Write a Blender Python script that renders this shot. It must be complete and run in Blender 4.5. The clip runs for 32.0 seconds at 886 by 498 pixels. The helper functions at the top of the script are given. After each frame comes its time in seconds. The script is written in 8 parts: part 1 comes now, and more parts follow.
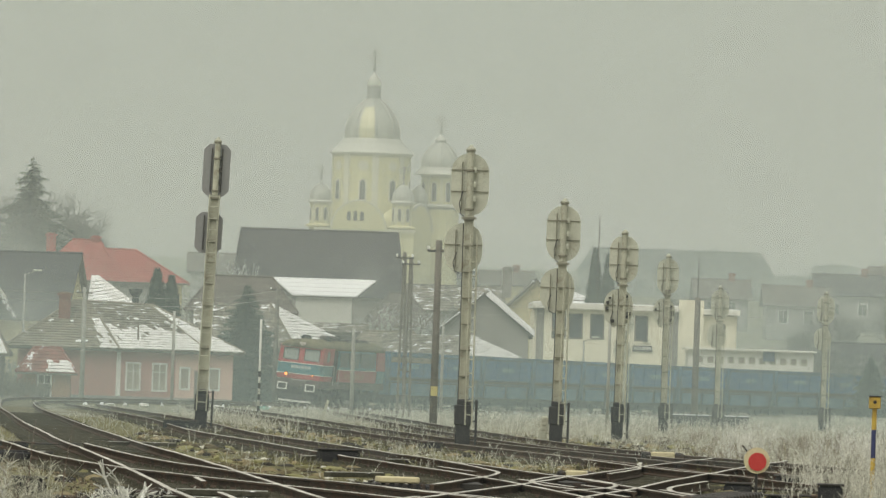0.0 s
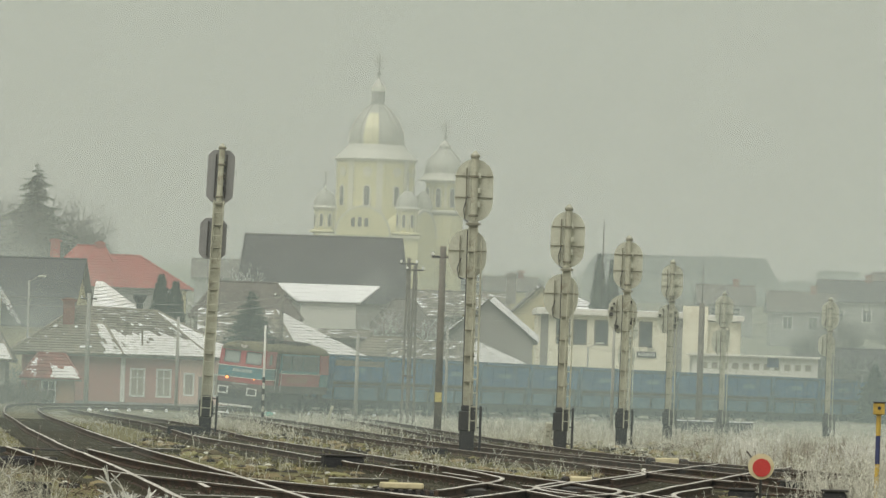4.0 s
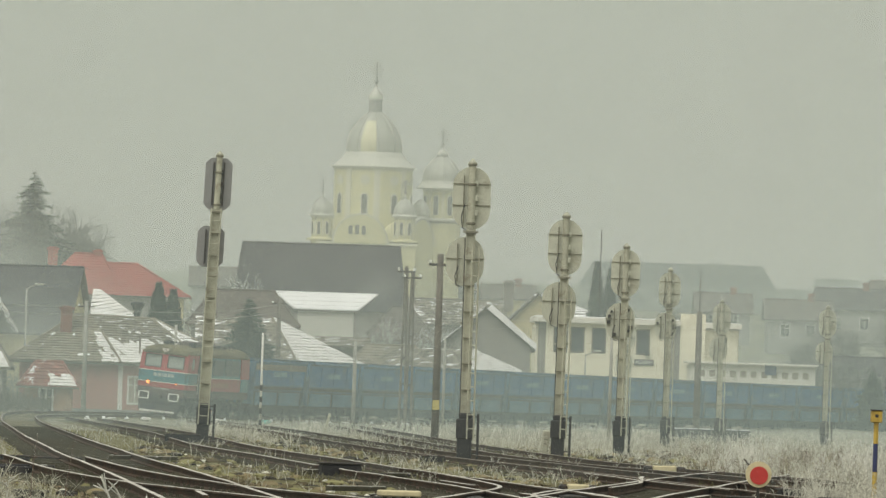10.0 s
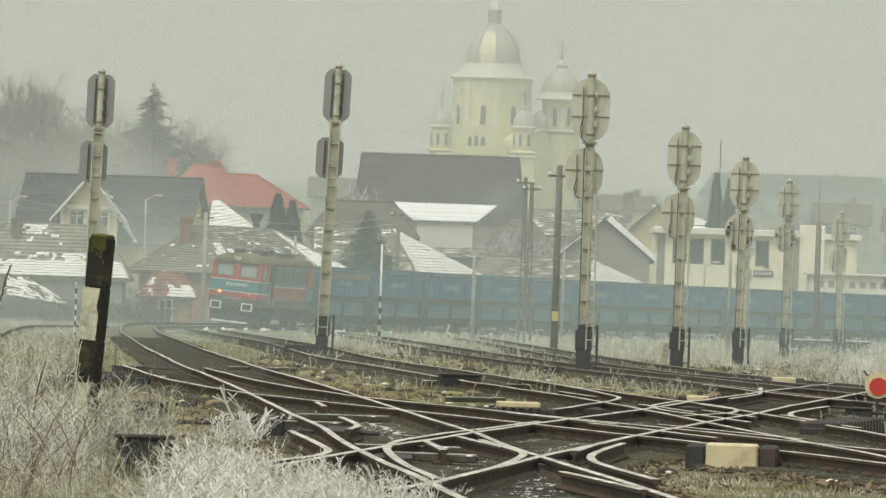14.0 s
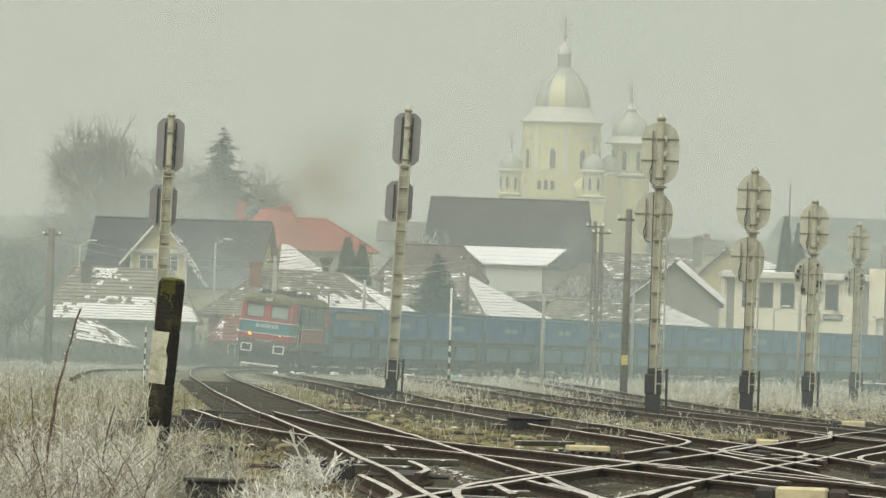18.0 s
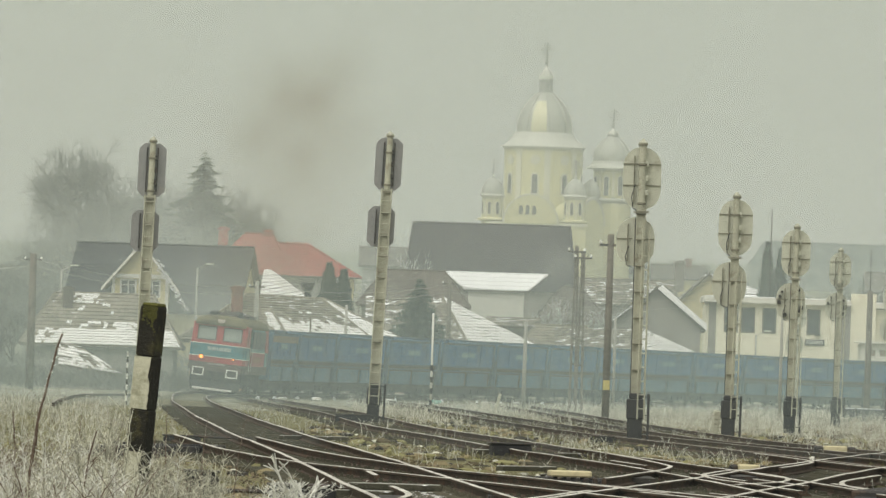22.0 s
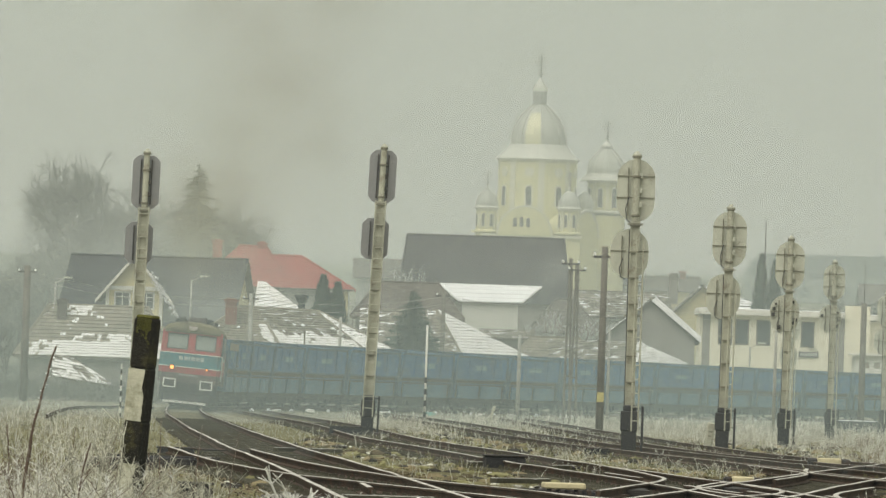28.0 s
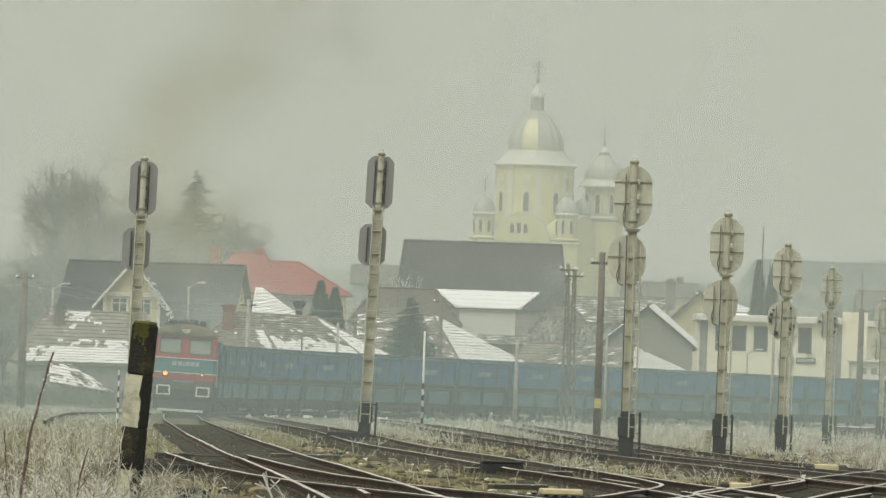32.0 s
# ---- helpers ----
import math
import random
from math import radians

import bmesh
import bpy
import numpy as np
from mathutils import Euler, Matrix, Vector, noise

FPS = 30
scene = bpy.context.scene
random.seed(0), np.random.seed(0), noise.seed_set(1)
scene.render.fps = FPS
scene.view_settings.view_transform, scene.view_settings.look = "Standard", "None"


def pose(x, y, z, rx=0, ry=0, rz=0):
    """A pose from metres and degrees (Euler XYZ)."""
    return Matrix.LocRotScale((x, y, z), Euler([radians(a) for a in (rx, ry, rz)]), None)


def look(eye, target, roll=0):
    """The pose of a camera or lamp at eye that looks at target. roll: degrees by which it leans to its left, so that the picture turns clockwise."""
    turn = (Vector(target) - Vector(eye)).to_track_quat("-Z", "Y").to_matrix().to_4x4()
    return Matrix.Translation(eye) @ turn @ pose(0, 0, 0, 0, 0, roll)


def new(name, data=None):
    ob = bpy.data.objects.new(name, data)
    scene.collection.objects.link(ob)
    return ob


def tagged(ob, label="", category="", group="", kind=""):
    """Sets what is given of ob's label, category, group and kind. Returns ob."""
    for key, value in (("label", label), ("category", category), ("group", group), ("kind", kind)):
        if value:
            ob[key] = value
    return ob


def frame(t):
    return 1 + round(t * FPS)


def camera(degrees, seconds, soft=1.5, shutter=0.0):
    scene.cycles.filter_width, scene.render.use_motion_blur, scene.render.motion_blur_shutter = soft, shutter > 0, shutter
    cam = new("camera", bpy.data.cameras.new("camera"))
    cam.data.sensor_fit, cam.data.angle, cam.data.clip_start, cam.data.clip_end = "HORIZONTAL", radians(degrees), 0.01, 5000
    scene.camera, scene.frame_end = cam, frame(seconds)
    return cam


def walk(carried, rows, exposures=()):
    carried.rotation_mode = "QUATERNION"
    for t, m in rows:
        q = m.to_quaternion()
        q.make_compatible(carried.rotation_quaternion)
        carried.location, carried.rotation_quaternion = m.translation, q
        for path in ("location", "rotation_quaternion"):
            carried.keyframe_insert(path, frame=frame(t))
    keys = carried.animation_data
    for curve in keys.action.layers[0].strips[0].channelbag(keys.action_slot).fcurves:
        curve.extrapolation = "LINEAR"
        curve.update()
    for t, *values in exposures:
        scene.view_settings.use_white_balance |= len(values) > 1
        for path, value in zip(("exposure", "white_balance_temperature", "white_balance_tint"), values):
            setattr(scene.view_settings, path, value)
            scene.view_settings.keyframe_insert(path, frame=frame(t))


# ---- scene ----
# ---- the camera stands on the platform end and only turns ----
EYE = Vector((0, 0, 1.36))
cam = camera(5.611, 32.0, soft=1.42)
walk(cam, [(t, look(EYE, (x, 1000, z), 1.9)) for t, x, z in (
        (0.0, 18.12, 17.0), (0.5, 17.45, 17.07), (1.0, 17.35, 17.07), (1.5, 17.54, 17.17), (2.0, 17.54, 17.27),
        (2.5, 17.63, 17.36), (3.0, 17.63, 17.46), (3.5, 17.62, 17.56), (5.5, 17.71, 17.85), (6.0, 17.71, 17.94),
        (6.5, 17.71, 18.03), (7.0, 17.8, 18.04), (7.5, 17.8, 18.14), (8.0, 17.79, 18.23), (8.5, 17.79, 18.33),
        (9.0, 17.88, 18.33), (9.5, 17.88, 18.43), (10.0, 17.88, 18.52), (10.5, 17.87, 18.62), (11.0, 17.87, 18.72),
        (11.5, 17.87, 18.72), (12.0, 20.18, 18.4), (12.5, 19.09, 16.55), (13.0, 14.48, 14.39), (13.5, 7.75, 9.19),
        (15.5, 2.75, 7.1), (16.0, 1.46, 5.34), (16.5, -0.43, 4.6), (17.0, -2.67, 8.65), (17.5, -3.52, 11.2),
        (18.0, -2.81, 12.86), (18.5, -2.07, 13.84), (19.0, -1.42, 14.44), (19.5, -1.34, 14.82), (20.0, -1.25, 15.02),
        (20.5, -1.16, 15.21), (21.0, -1.07, 15.4), (21.5, -0.98, 15.5), (22.0, -0.89, 15.7), (22.5, -0.9, 15.89),
        (23.0, -0.81, 15.99), (23.5, -0.71, 16.09), (24.0, -0.72, 16.28), (24.5, -0.62, 16.38), (25.0, -0.53, 16.47),
        (25.5, -0.54, 16.57), (27.5, -0.36, 16.96), (28.0, -0.27, 17.06), (28.5, -0.27, 17.15), (29.0, -0.17, 17.15),
        (29.5, -0.18, 17.25), (30.0, -0.18, 17.35), (30.5, -0.09, 17.44), (31.0, -0.09, 17.54), (31.5, -0.1, 17.64),
        (32.0, 0.0, 17.74))],
     [(0, 0.16), (12.0, 0.16), (13.5, 0.27), (15.5, 0.49), (16.5, 0.49), (18.0, 0.37), (20.0, 0.29), (32.0, 0.25)])

# ---- overcast winter sky and a weak, very soft sun behind the camera ----
world = bpy.data.worlds.new("overcast_sky")
scene.world = world
world.use_nodes = True
wn, wl = world.node_tree.nodes, world.node_tree.links
wn.clear()
sky = wn.new("ShaderNodeTexSky")
sky.sky_type = "NISHITA"
sky.sun_disc = False
sky.sun_elevation, sky.sun_rotation = radians(57), radians(209)
sky.air_density, sky.dust_density, sky.ozone_density = 2.0, 6.0, 1.0
sky_bg = wn.new("ShaderNodeBackground")
sky_bg.inputs["Strength"].default_value = 0.02
cloud_bg = wn.new("ShaderNodeBackground")
cloud_bg.inputs["Color"].default_value = (0.512, 0.490, 0.420, 1)
cloud_bg.inputs["Strength"].default_value = 0.76
add_bg = wn.new("ShaderNodeAddShader")
w_out = wn.new("ShaderNodeOutputWorld")
wl.new(sky.outputs[0], sky_bg.inputs["Color"])
wl.new(sky_bg.outputs[0], add_bg.inputs[0])
wl.new(cloud_bg.outputs[0], add_bg.inputs[1])
wl.new(add_bg.outputs[0], w_out.inputs["Surface"])
sun = new("sun", bpy.data.lights.new("sun", "SUN"))
sun.data.energy, sun.data.angle, sun.data.color = 1.9, radians(60), (1.0, 0.99, 0.95)
sun.matrix_world = look((-60, -110, 190), (0, 0, 0))


scene.cycles.transparent_max_bounces = 64


# ---- materials ----
def mat(name, col, rough=0.8, metal=0.0, var=0.22, scale=2.0, bump=0.15, stain=None, stain_amt=0.35,
        frost=0.0, frost_scale=1.2, island=0.0, emit=0.0, lay=None):
    """Base colour with variation at two scales, stains with a shape of their own, and frost or snow lying on top faces."""
    m = bpy.data.materials.new(name)
    m.use_nodes = True
    n, l = m.node_tree.nodes, m.node_tree.links
    b = n["Principled BSDF"]
    b.inputs["Roughness"].default_value, b.inputs["Metallic"].default_value = rough, metal
    tc = n.new("ShaderNodeTexCoord")
    big, fine = n.new("ShaderNodeTexNoise"), n.new("ShaderNodeTexNoise")
    big.inputs["Scale"].default_value, big.inputs["Detail"].default_value = scale * 0.3, 4
    fine.inputs["Scale"].default_value, fine.inputs["Detail"].default_value = scale * 6, 5
    for x in (big, fine):
        l.new(tc.outputs["Object"], x.inputs["Vector"])
    c = Vector(col)
    ramp = n.new("ShaderNodeValToRGB")
    ramp.color_ramp.elements[0].position, ramp.color_ramp.elements[1].position = 0.3, 0.72
    ramp.color_ramp.elements[0].color = (*(c * (1 - var)), 1)
    ramp.color_ramp.elements[1].color = (*[min(1, v) for v in c * (1 + var)], 1)
    mixf = n.new("ShaderNodeMath")
    mixf.operation = "MULTIPLY_ADD"
    mixf.inputs[1].default_value = 0.45
    half = n.new("ShaderNodeMath")
    half.operation = "MULTIPLY"
    half.inputs[1].default_value = 0.55
    l.new(big.outputs[0], half.inputs[0])
    l.new(fine.outputs[0], mixf.inputs[0])
    l.new(half.outputs[0], mixf.inputs[2])
    last = mixf.outputs[0]
    if island:
        g = n.new("ShaderNodeNewGeometry")
        sh = n.new("ShaderNodeMath")
        sh.operation = "MULTIPLY_ADD"
        sh.inputs[1].default_value = island
        l.new(g.outputs["Random Per Island"], sh.inputs[0])
        l.new(last, sh.inputs[2])
        off = n.new("ShaderNodeMath")
        off.operation = "SUBTRACT"
        off.inputs[1].default_value = island / 2
        l.new(sh.outputs[0], off.inputs[0])
        last = off.outputs[0]
    l.new(last, ramp.inputs[0])
    colour = ramp.outputs[0]

    def over(colour, rgb, fac):
        mx = n.new("ShaderNodeMix")
        mx.data_type = "RGBA"
        l.new(fac, mx.inputs["Factor"])
        l.new(colour, mx.inputs["A"])
        mx.inputs["B"].default_value = (*rgb, 1)
        return mx.outputs["Result"]

    if stain:
        s = n.new("ShaderNodeTexNoise")
        s.inputs["Scale"].default_value, s.inputs["Detail"].default_value = scale * 0.9, 7
        s.inputs["Roughness"].default_value = 0.7
        l.new(tc.outputs["Object"], s.inputs["Vector"])
        r = n.new("ShaderNodeMapRange")
        r.inputs["From Min"].default_value, r.inputs["From Max"].default_value = 0.62 - stain_amt * 0.3, 0.78 - stain_amt * 0.2
        r.inputs["To Max"].default_value = 0.85
        l.new(s.outputs[0], r.inputs["Value"])
        colour = over(colour, stain, r.outputs[0])
    if frost:
        g2 = n.new("ShaderNodeNewGeometry")
        sep = n.new("ShaderNodeSeparateXYZ")
        l.new(g2.outputs["True Normal"], sep.inputs[0])
        f = n.new("ShaderNodeTexNoise")
        f.inputs["Scale"].default_value, f.inputs["Detail"].default_value = frost_scale, 8
        f.inputs["Roughness"].default_value = 0.65
        if lay:
            mp = n.new("ShaderNodeMapping")
            mp.inputs["Scale"].default_value = lay
            l.new(tc.outputs["Object"], mp.inputs["Vector"])
            l.new(mp.outputs[0], f.inputs["Vector"])
        else:
            l.new(tc.outputs["Object"], f.inputs["Vector"])
        up = n.new("ShaderNodeMapRange")
        up.inputs["From Min"].default_value, up.inputs["From Max"].default_value = 0.25, 0.6
        l.new(sep.outputs["Z"], up.inputs["Value"])
        r2 = n.new("ShaderNodeMapRange")
        r2.inputs["From Min"].default_value, r2.inputs["From Max"].default_value = 0.72 - frost * 0.5, 0.80 - frost * 0.5
        l.new(f.outputs[0], r2.inputs["Value"])
        mu = n.new("ShaderNodeMath")
        mu.operation = "MULTIPLY"
        l.new(up.outputs[0], mu.inputs[0])
        l.new(r2.outputs[0], mu.inputs[1])
        colour = over(colour, (0.90, 0.91, 0.90), mu.outputs[0])
    if rough >= 0.75 and metal == 0:
        b.inputs["Specular IOR Level"].default_value = 0.08
    l.new(colour, b.inputs["Base Color"])
    if bump:
        bp = n.new("ShaderNodeBump")
        bp.inputs["Strength"].default_value, bp.inputs["Distance"].default_value = bump, 0.05
        l.new(fine.outputs[0], bp.inputs["Height"])
        l.new(bp.outputs[0], b.inputs["Normal"])
    if emit:
        b.inputs["Emission Color"].default_value = (*col, 1)
        b.inputs["Emission Strength"].default_value = emit
    return m


def veil_mat(name, col, alpha, soft=False, top=0.0):
    """Thin mist or smoke: lets most light through and scatters the rest both ways. soft: fades to the rim of each flake."""
    m = bpy.data.materials.new(name)
    m.use_nodes = True
    n, l = m.node_tree.nodes, m.node_tree.links
    n.clear()
    out = n.new("ShaderNodeOutputMaterial")
    tr, df, tl = n.new("ShaderNodeBsdfTransparent"), n.new("ShaderNodeBsdfDiffuse"), n.new("ShaderNodeBsdfTranslucent")
    df.inputs["Color"].default_value = tl.inputs["Color"].default_value = (*col, 1)
    sc, mx = n.new("ShaderNodeMixShader"), n.new("ShaderNodeMixShader")
    sc.inputs[0].default_value = 0.25
    l.new(df.outputs[0], sc.inputs[1])
    l.new(tl.outputs[0], sc.inputs[2])
    l.new(tr.outputs[0], mx.inputs[1])
    l.new(sc.outputs[0], mx.inputs[2])
    l.new(mx.outputs[0], out.inputs[0])
    tc = n.new("ShaderNodeTexCoord")
    nz = n.new("ShaderNodeTexNoise")
    nz.inputs["Scale"].default_value, nz.inputs["Detail"].default_value = (0.45 if soft else 0.02), (4 if soft else 3)
    l.new(tc.outputs["Object"], nz.inputs["Vector"])
    mr = n.new("ShaderNodeMapRange")
    mr.inputs["From Min"].default_value, mr.inputs["From Max"].default_value = 0.25, 0.75
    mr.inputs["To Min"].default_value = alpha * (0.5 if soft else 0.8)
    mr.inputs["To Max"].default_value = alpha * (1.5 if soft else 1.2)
    l.new(nz.outputs[0], mr.inputs["Value"])
    last = mr.outputs[0]
    if soft:
        mp = n.new("ShaderNodeMapping")
        mp.inputs["Location"].default_value = (-1, -1, 0)
        mp.inputs["Scale"].default_value = (2, 2, 1)
        gr = n.new("ShaderNodeTexGradient")
        gr.gradient_type = "QUADRATIC_SPHERE"
        mu = n.new("ShaderNodeMath")
        mu.operation = "MULTIPLY"
        l.new(tc.outputs["UV"], mp.inputs["Vector"])
        l.new(mp.outputs[0], gr.inputs[0])
        l.new(gr.outputs["Fac"], mu.inputs[0])
        l.new(last, mu.inputs[1])
        last = mu.outputs[0]
    if top:
        sp, fade, mf = n.new("ShaderNodeSeparateXYZ"), n.new("ShaderNodeMapRange"), n.new("ShaderNodeMath")
        fade.interpolation_type = "SMOOTHSTEP"
        fade.inputs["From Max"].default_value = top
        fade.inputs["To Min"].default_value, fade.inputs["To Max"].default_value = 1.0, 0.0
        mf.operation = "MULTIPLY"
        l.new(tc.outputs["Object"], sp.inputs[0])
        l.new(sp.outputs["Z"], fade.inputs["Value"])
        l.new(fade.outputs[0], mf.inputs[0])
        l.new(last, mf.inputs[1])
        last = mf.outputs[0]
    l.new(last, mx.inputs[0])
    return m


def glass_mat(name, tint=(0.05, 0.06, 0.065)):
    m = mat(name, tint, rough=0.12, var=0.15, bump=0.0)
    m.node_tree.nodes["Principled BSDF"].inputs["Specular IOR Level"].default_value = 0.6
    return m


SNOW = (0.90, 0.91, 0.90)
earth = mat("frosty_earth", (0.185, 0.180, 0.096), 0.95, var=0.65, scale=1.6, bump=0.9, stain=(0.10, 0.083, 0.046), stain_amt=0.42)
field_mat = mat("frosty_field", (0.17, 0.165, 0.10), 0.95, var=0.4, scale=0.6, bump=0.6, stain=(0.42, 0.42, 0.36), stain_amt=0.6)
ballast_mat = mat("dark_ballast", (0.142, 0.130, 0.082), 0.95, var=0.65, scale=2.2, bump=1.0, stain=(0.205, 0.20, 0.105), stain_amt=0.5)
stone_mat = mat("ballast_stone", (0.130, 0.105, 0.068), 0.9, var=0.6, scale=5, island=1.4, frost=0.10)
sleeper_mat = mat("tarred_sleeper", (0.072, 0.070, 0.050), 0.85, var=0.5, scale=3, bump=0.4, stain=(0.13, 0.122, 0.085), stain_amt=0.35, frost=0.22, frost_scale=4.5)
rail_mat = mat("rusty_rail", (0.066, 0.050, 0.036), 0.8, 0.0, var=0.5, scale=2.5, stain=(0.12, 0.065, 0.040), stain_amt=0.42, bump=0.3)
head_mat = mat("frosted_rail_head", (0.68, 0.67, 0.59), 0.6, 0.0, var=0.4, scale=3.0, bump=0.1, stain=(0.115, 0.09, 0.06), stain_amt=0.68)
dull_head = mat("dull_rail_head", (0.27, 0.245, 0.205), 0.6, 0.15, var=0.35, scale=1.6, bump=0.05, stain=(0.13, 0.085, 0.055), stain_amt=0.45)
mast_mat = mat("weathered_white_paint", (0.43, 0.435, 0.335), 0.65, var=0.35, scale=4, stain=(0.155, 0.13, 0.08), stain_amt=0.3, bump=0.15)
plate_pale = mat("weathered_plate", (0.50, 0.515, 0.415), 0.65, var=0.16, scale=1.8, stain=(0.22, 0.20, 0.13), stain_amt=0.22, bump=0.08)
plate_grey = mat("grey_plate", (0.235, 0.24, 0.235), 0.6, var=0.12, scale=1.5, stain=(0.30, 0.28, 0.24), stain_amt=0.05)
tar = mat("black_tar", (0.012, 0.013, 0.015), 0.7, var=0.4, scale=3, bump=0.4, stain=(0.06, 0.055, 0.05), stain_amt=0.2)
iron = mat("dark_iron", (0.035, 0.033, 0.03), 0.6, 0.3, var=0.4, scale=4, stain=(0.11, 0.06, 0.03), stain_amt=0.3)
concrete = mat("grey_concrete", (0.33, 0.33, 0.29), 0.9, var=0.2, scale=1.5, stain=(0.17, 0.16, 0.13), stain_amt=0.4, bump=0.3)
old_wood = mat("grey_wood_pole", (0.155, 0.142, 0.118), 0.9, var=0.3, scale=2, bump=0.4, stain=(0.05, 0.045, 0.04), stain_amt=0.4)
yellow_paint = mat("faded_yellow_paint", (0.55, 0.38, 0.06), 0.6, var=0.25, scale=3, stain=(0.18, 0.11, 0.05), stain_amt=0.35)
blue_paint = mat("dark_blue_paint", (0.03, 0.04, 0.12), 0.6, var=0.3, scale=3)
cream_paint = mat("cream_paint", (0.60, 0.54, 0.33), 0.7, var=0.15, scale=2, stain=(0.25, 0.21, 0.13), stain_amt=0.3)
post_white = mat("dirty_post_paint", (0.50, 0.50, 0.385), 0.8, var=0.25, scale=5, stain=(0.12, 0.12, 0.06), stain_amt=0.42, bump=0.2)
red_paint = mat("red_paint", (0.50, 0.035, 0.03), 0.45, var=0.15, scale=1.5, stain=(0.20, 0.07, 0.05), stain_amt=0.25)
white_paint = mat("white_paint", (0.66, 0.66, 0.60), 0.6, var=0.12, scale=2, stain=(0.34, 0.33, 0.28), stain_amt=0.32)
loco_red = mat("dirty_loco_red", (0.32, 0.032, 0.036), 0.5, var=0.2, scale=1.0, stain=(0.15, 0.06, 0.045), stain_amt=0.4, bump=0.05)
loco_blue = mat("loco_turquoise", (0.035, 0.18, 0.21), 0.5, var=0.2, scale=1.0, stain=(0.06, 0.10, 0.11), stain_amt=0.35, bump=0.05)
loco_roof = mat("sooty_olive_roof", (0.16, 0.145, 0.085), 0.8, var=0.25, scale=1.2, stain=(0.06, 0.055, 0.045), stain_amt=0.45)
under_mat = mat("grimy_underframe_and_shade", (0.040, 0.044, 0.047), 0.8, var=0.4, scale=2, stain=(0.08, 0.07, 0.06), stain_amt=0.3)
wagon_blue = mat("wagon_blue", (0.009, 0.126, 0.310), 0.6, var=0.25, scale=0.5, stain=(0.075, 0.13, 0.18), stain_amt=0.38, bump=0.08)
wagon_door = mat("wagon_door_blue", (0.036, 0.138, 0.235), 0.6, var=0.35, scale=0.9, stain=(0.05, 0.075, 0.09), stain_amt=0.45, bump=0.08)
wagon_rib = mat("wagon_rib_blue", (0.030, 0.098, 0.165), 0.65, var=0.3, scale=1.2, stain=(0.05, 0.055, 0.06), stain_amt=0.4)
faint_letter = mat("faint_blue_lettering", (0.17, 0.32, 0.41), 0.7, var=0.2, scale=3)
letter_mat = mat("pale_lettering", (0.36, 0.42, 0.42), 0.7, var=0.2, scale=3)
glass = glass_mat("window_glass")
# pale base colour puts the sky's reflection into the cab panes
pale_sky_glass = glass_mat("pale_sky_glass", (0.27, 0.31, 0.285))
tower_glass = glass_mat("dusky_tower_glass", (0.13, 0.13, 0.11))
curtained = glass_mat("curtained_glass", (0.34, 0.31, 0.25))
lamp_on = mat("lit_headlamp", (1.0, 0.26, 0.05), 0.3, var=0.02, bump=0, emit=2.6)
lamp_off = mat("headlamp_glass", (0.5, 0.45, 0.4), 0.2, var=0.1, bump=0)
pink_wall = mat("pink_plaster", (0.40, 0.215, 0.178), 0.9, var=0.16, scale=0.8, stain=(0.28, 0.18, 0.15), stain_amt=0.4, bump=0.2)
tile_mat = mat("brown_roof_tiles", (0.225, 0.205, 0.160), 0.9, var=0.25, scale=1.2, island=0.25, frost=0.22, frost_scale=2.0, bump=0.3, lay=(0.7, 2.0, 4.0))
tile_snow = mat("snowy_roof_tiles", (0.155, 0.145, 0.115), 0.9, var=0.3, scale=1.2, island=0.3, frost=0.92, frost_scale=1.6, bump=0.3, lay=(1.0, 2.2, 4.5))
tile_half = mat("half_snowy_roof_tiles", (0.195, 0.18, 0.145), 0.9, var=0.3, scale=1.2, island=0.5, frost=0.35, frost_scale=0.8, bump=0.3, lay=(0.9, 2.0, 4.0))
red_tile = mat("red_roof_tiles", (0.34, 0.088, 0.070), 0.8, var=0.15, scale=1.0, island=0.25, bump=0.2)
weathered_roof = mat("weathered_brown_tiles", (0.125, 0.108, 0.092), 0.9, var=0.3, scale=1.2, island=0.2, bump=0.2, frost=0.10, frost_scale=2.0)
dull_red = mat("dull_red_roof", (0.23, 0.085, 0.065), 0.8, var=0.3, scale=1.0, island=0.3, bump=0.2, frost=0.33, frost_scale=1.4)
dark_roof = mat("dark_sheet_roof", (0.050, 0.046, 0.050), 0.75, var=0.2, scale=0.6, stain=(0.10, 0.095, 0.09), stain_amt=0.3)
brown_roof = mat("dark_brown_roof", (0.056, 0.058, 0.062), 0.8, var=0.25, scale=0.8, island=0.25, frost=0.02)
snow_mat = mat("lying_snow", SNOW, 0.7, var=0.06, scale=1.0, bump=0.2)
roof_snow = mat("roof_snow", (0.77, 0.77, 0.735), 0.8, var=0.08, scale=1.5, bump=0.2)
cream_wall = mat("cream_plaster", (0.80, 0.765, 0.60), 0.9, var=0.08, scale=0.5, stain=(0.50, 0.46, 0.34), stain_amt=0.25, bump=0.1)
yellow_wall = mat("yellow_plaster", (0.63, 0.555, 0.31), 0.9, var=0.12, scale=0.6, stain=(0.45, 0.38, 0.22), stain_amt=0.3, bump=0.1)
white_wall = mat("white_plaster", (0.72, 0.71, 0.63), 0.9, var=0.08, scale=0.5, stain=(0.5, 0.48, 0.42), stain_amt=0.25, bump=0.1)
grey_wall = mat("grey_plaster", (0.27, 0.26, 0.23), 0.9, var=0.2, scale=0.8, stain=(0.18, 0.17, 0.15), stain_amt=0.35, bump=0.2)
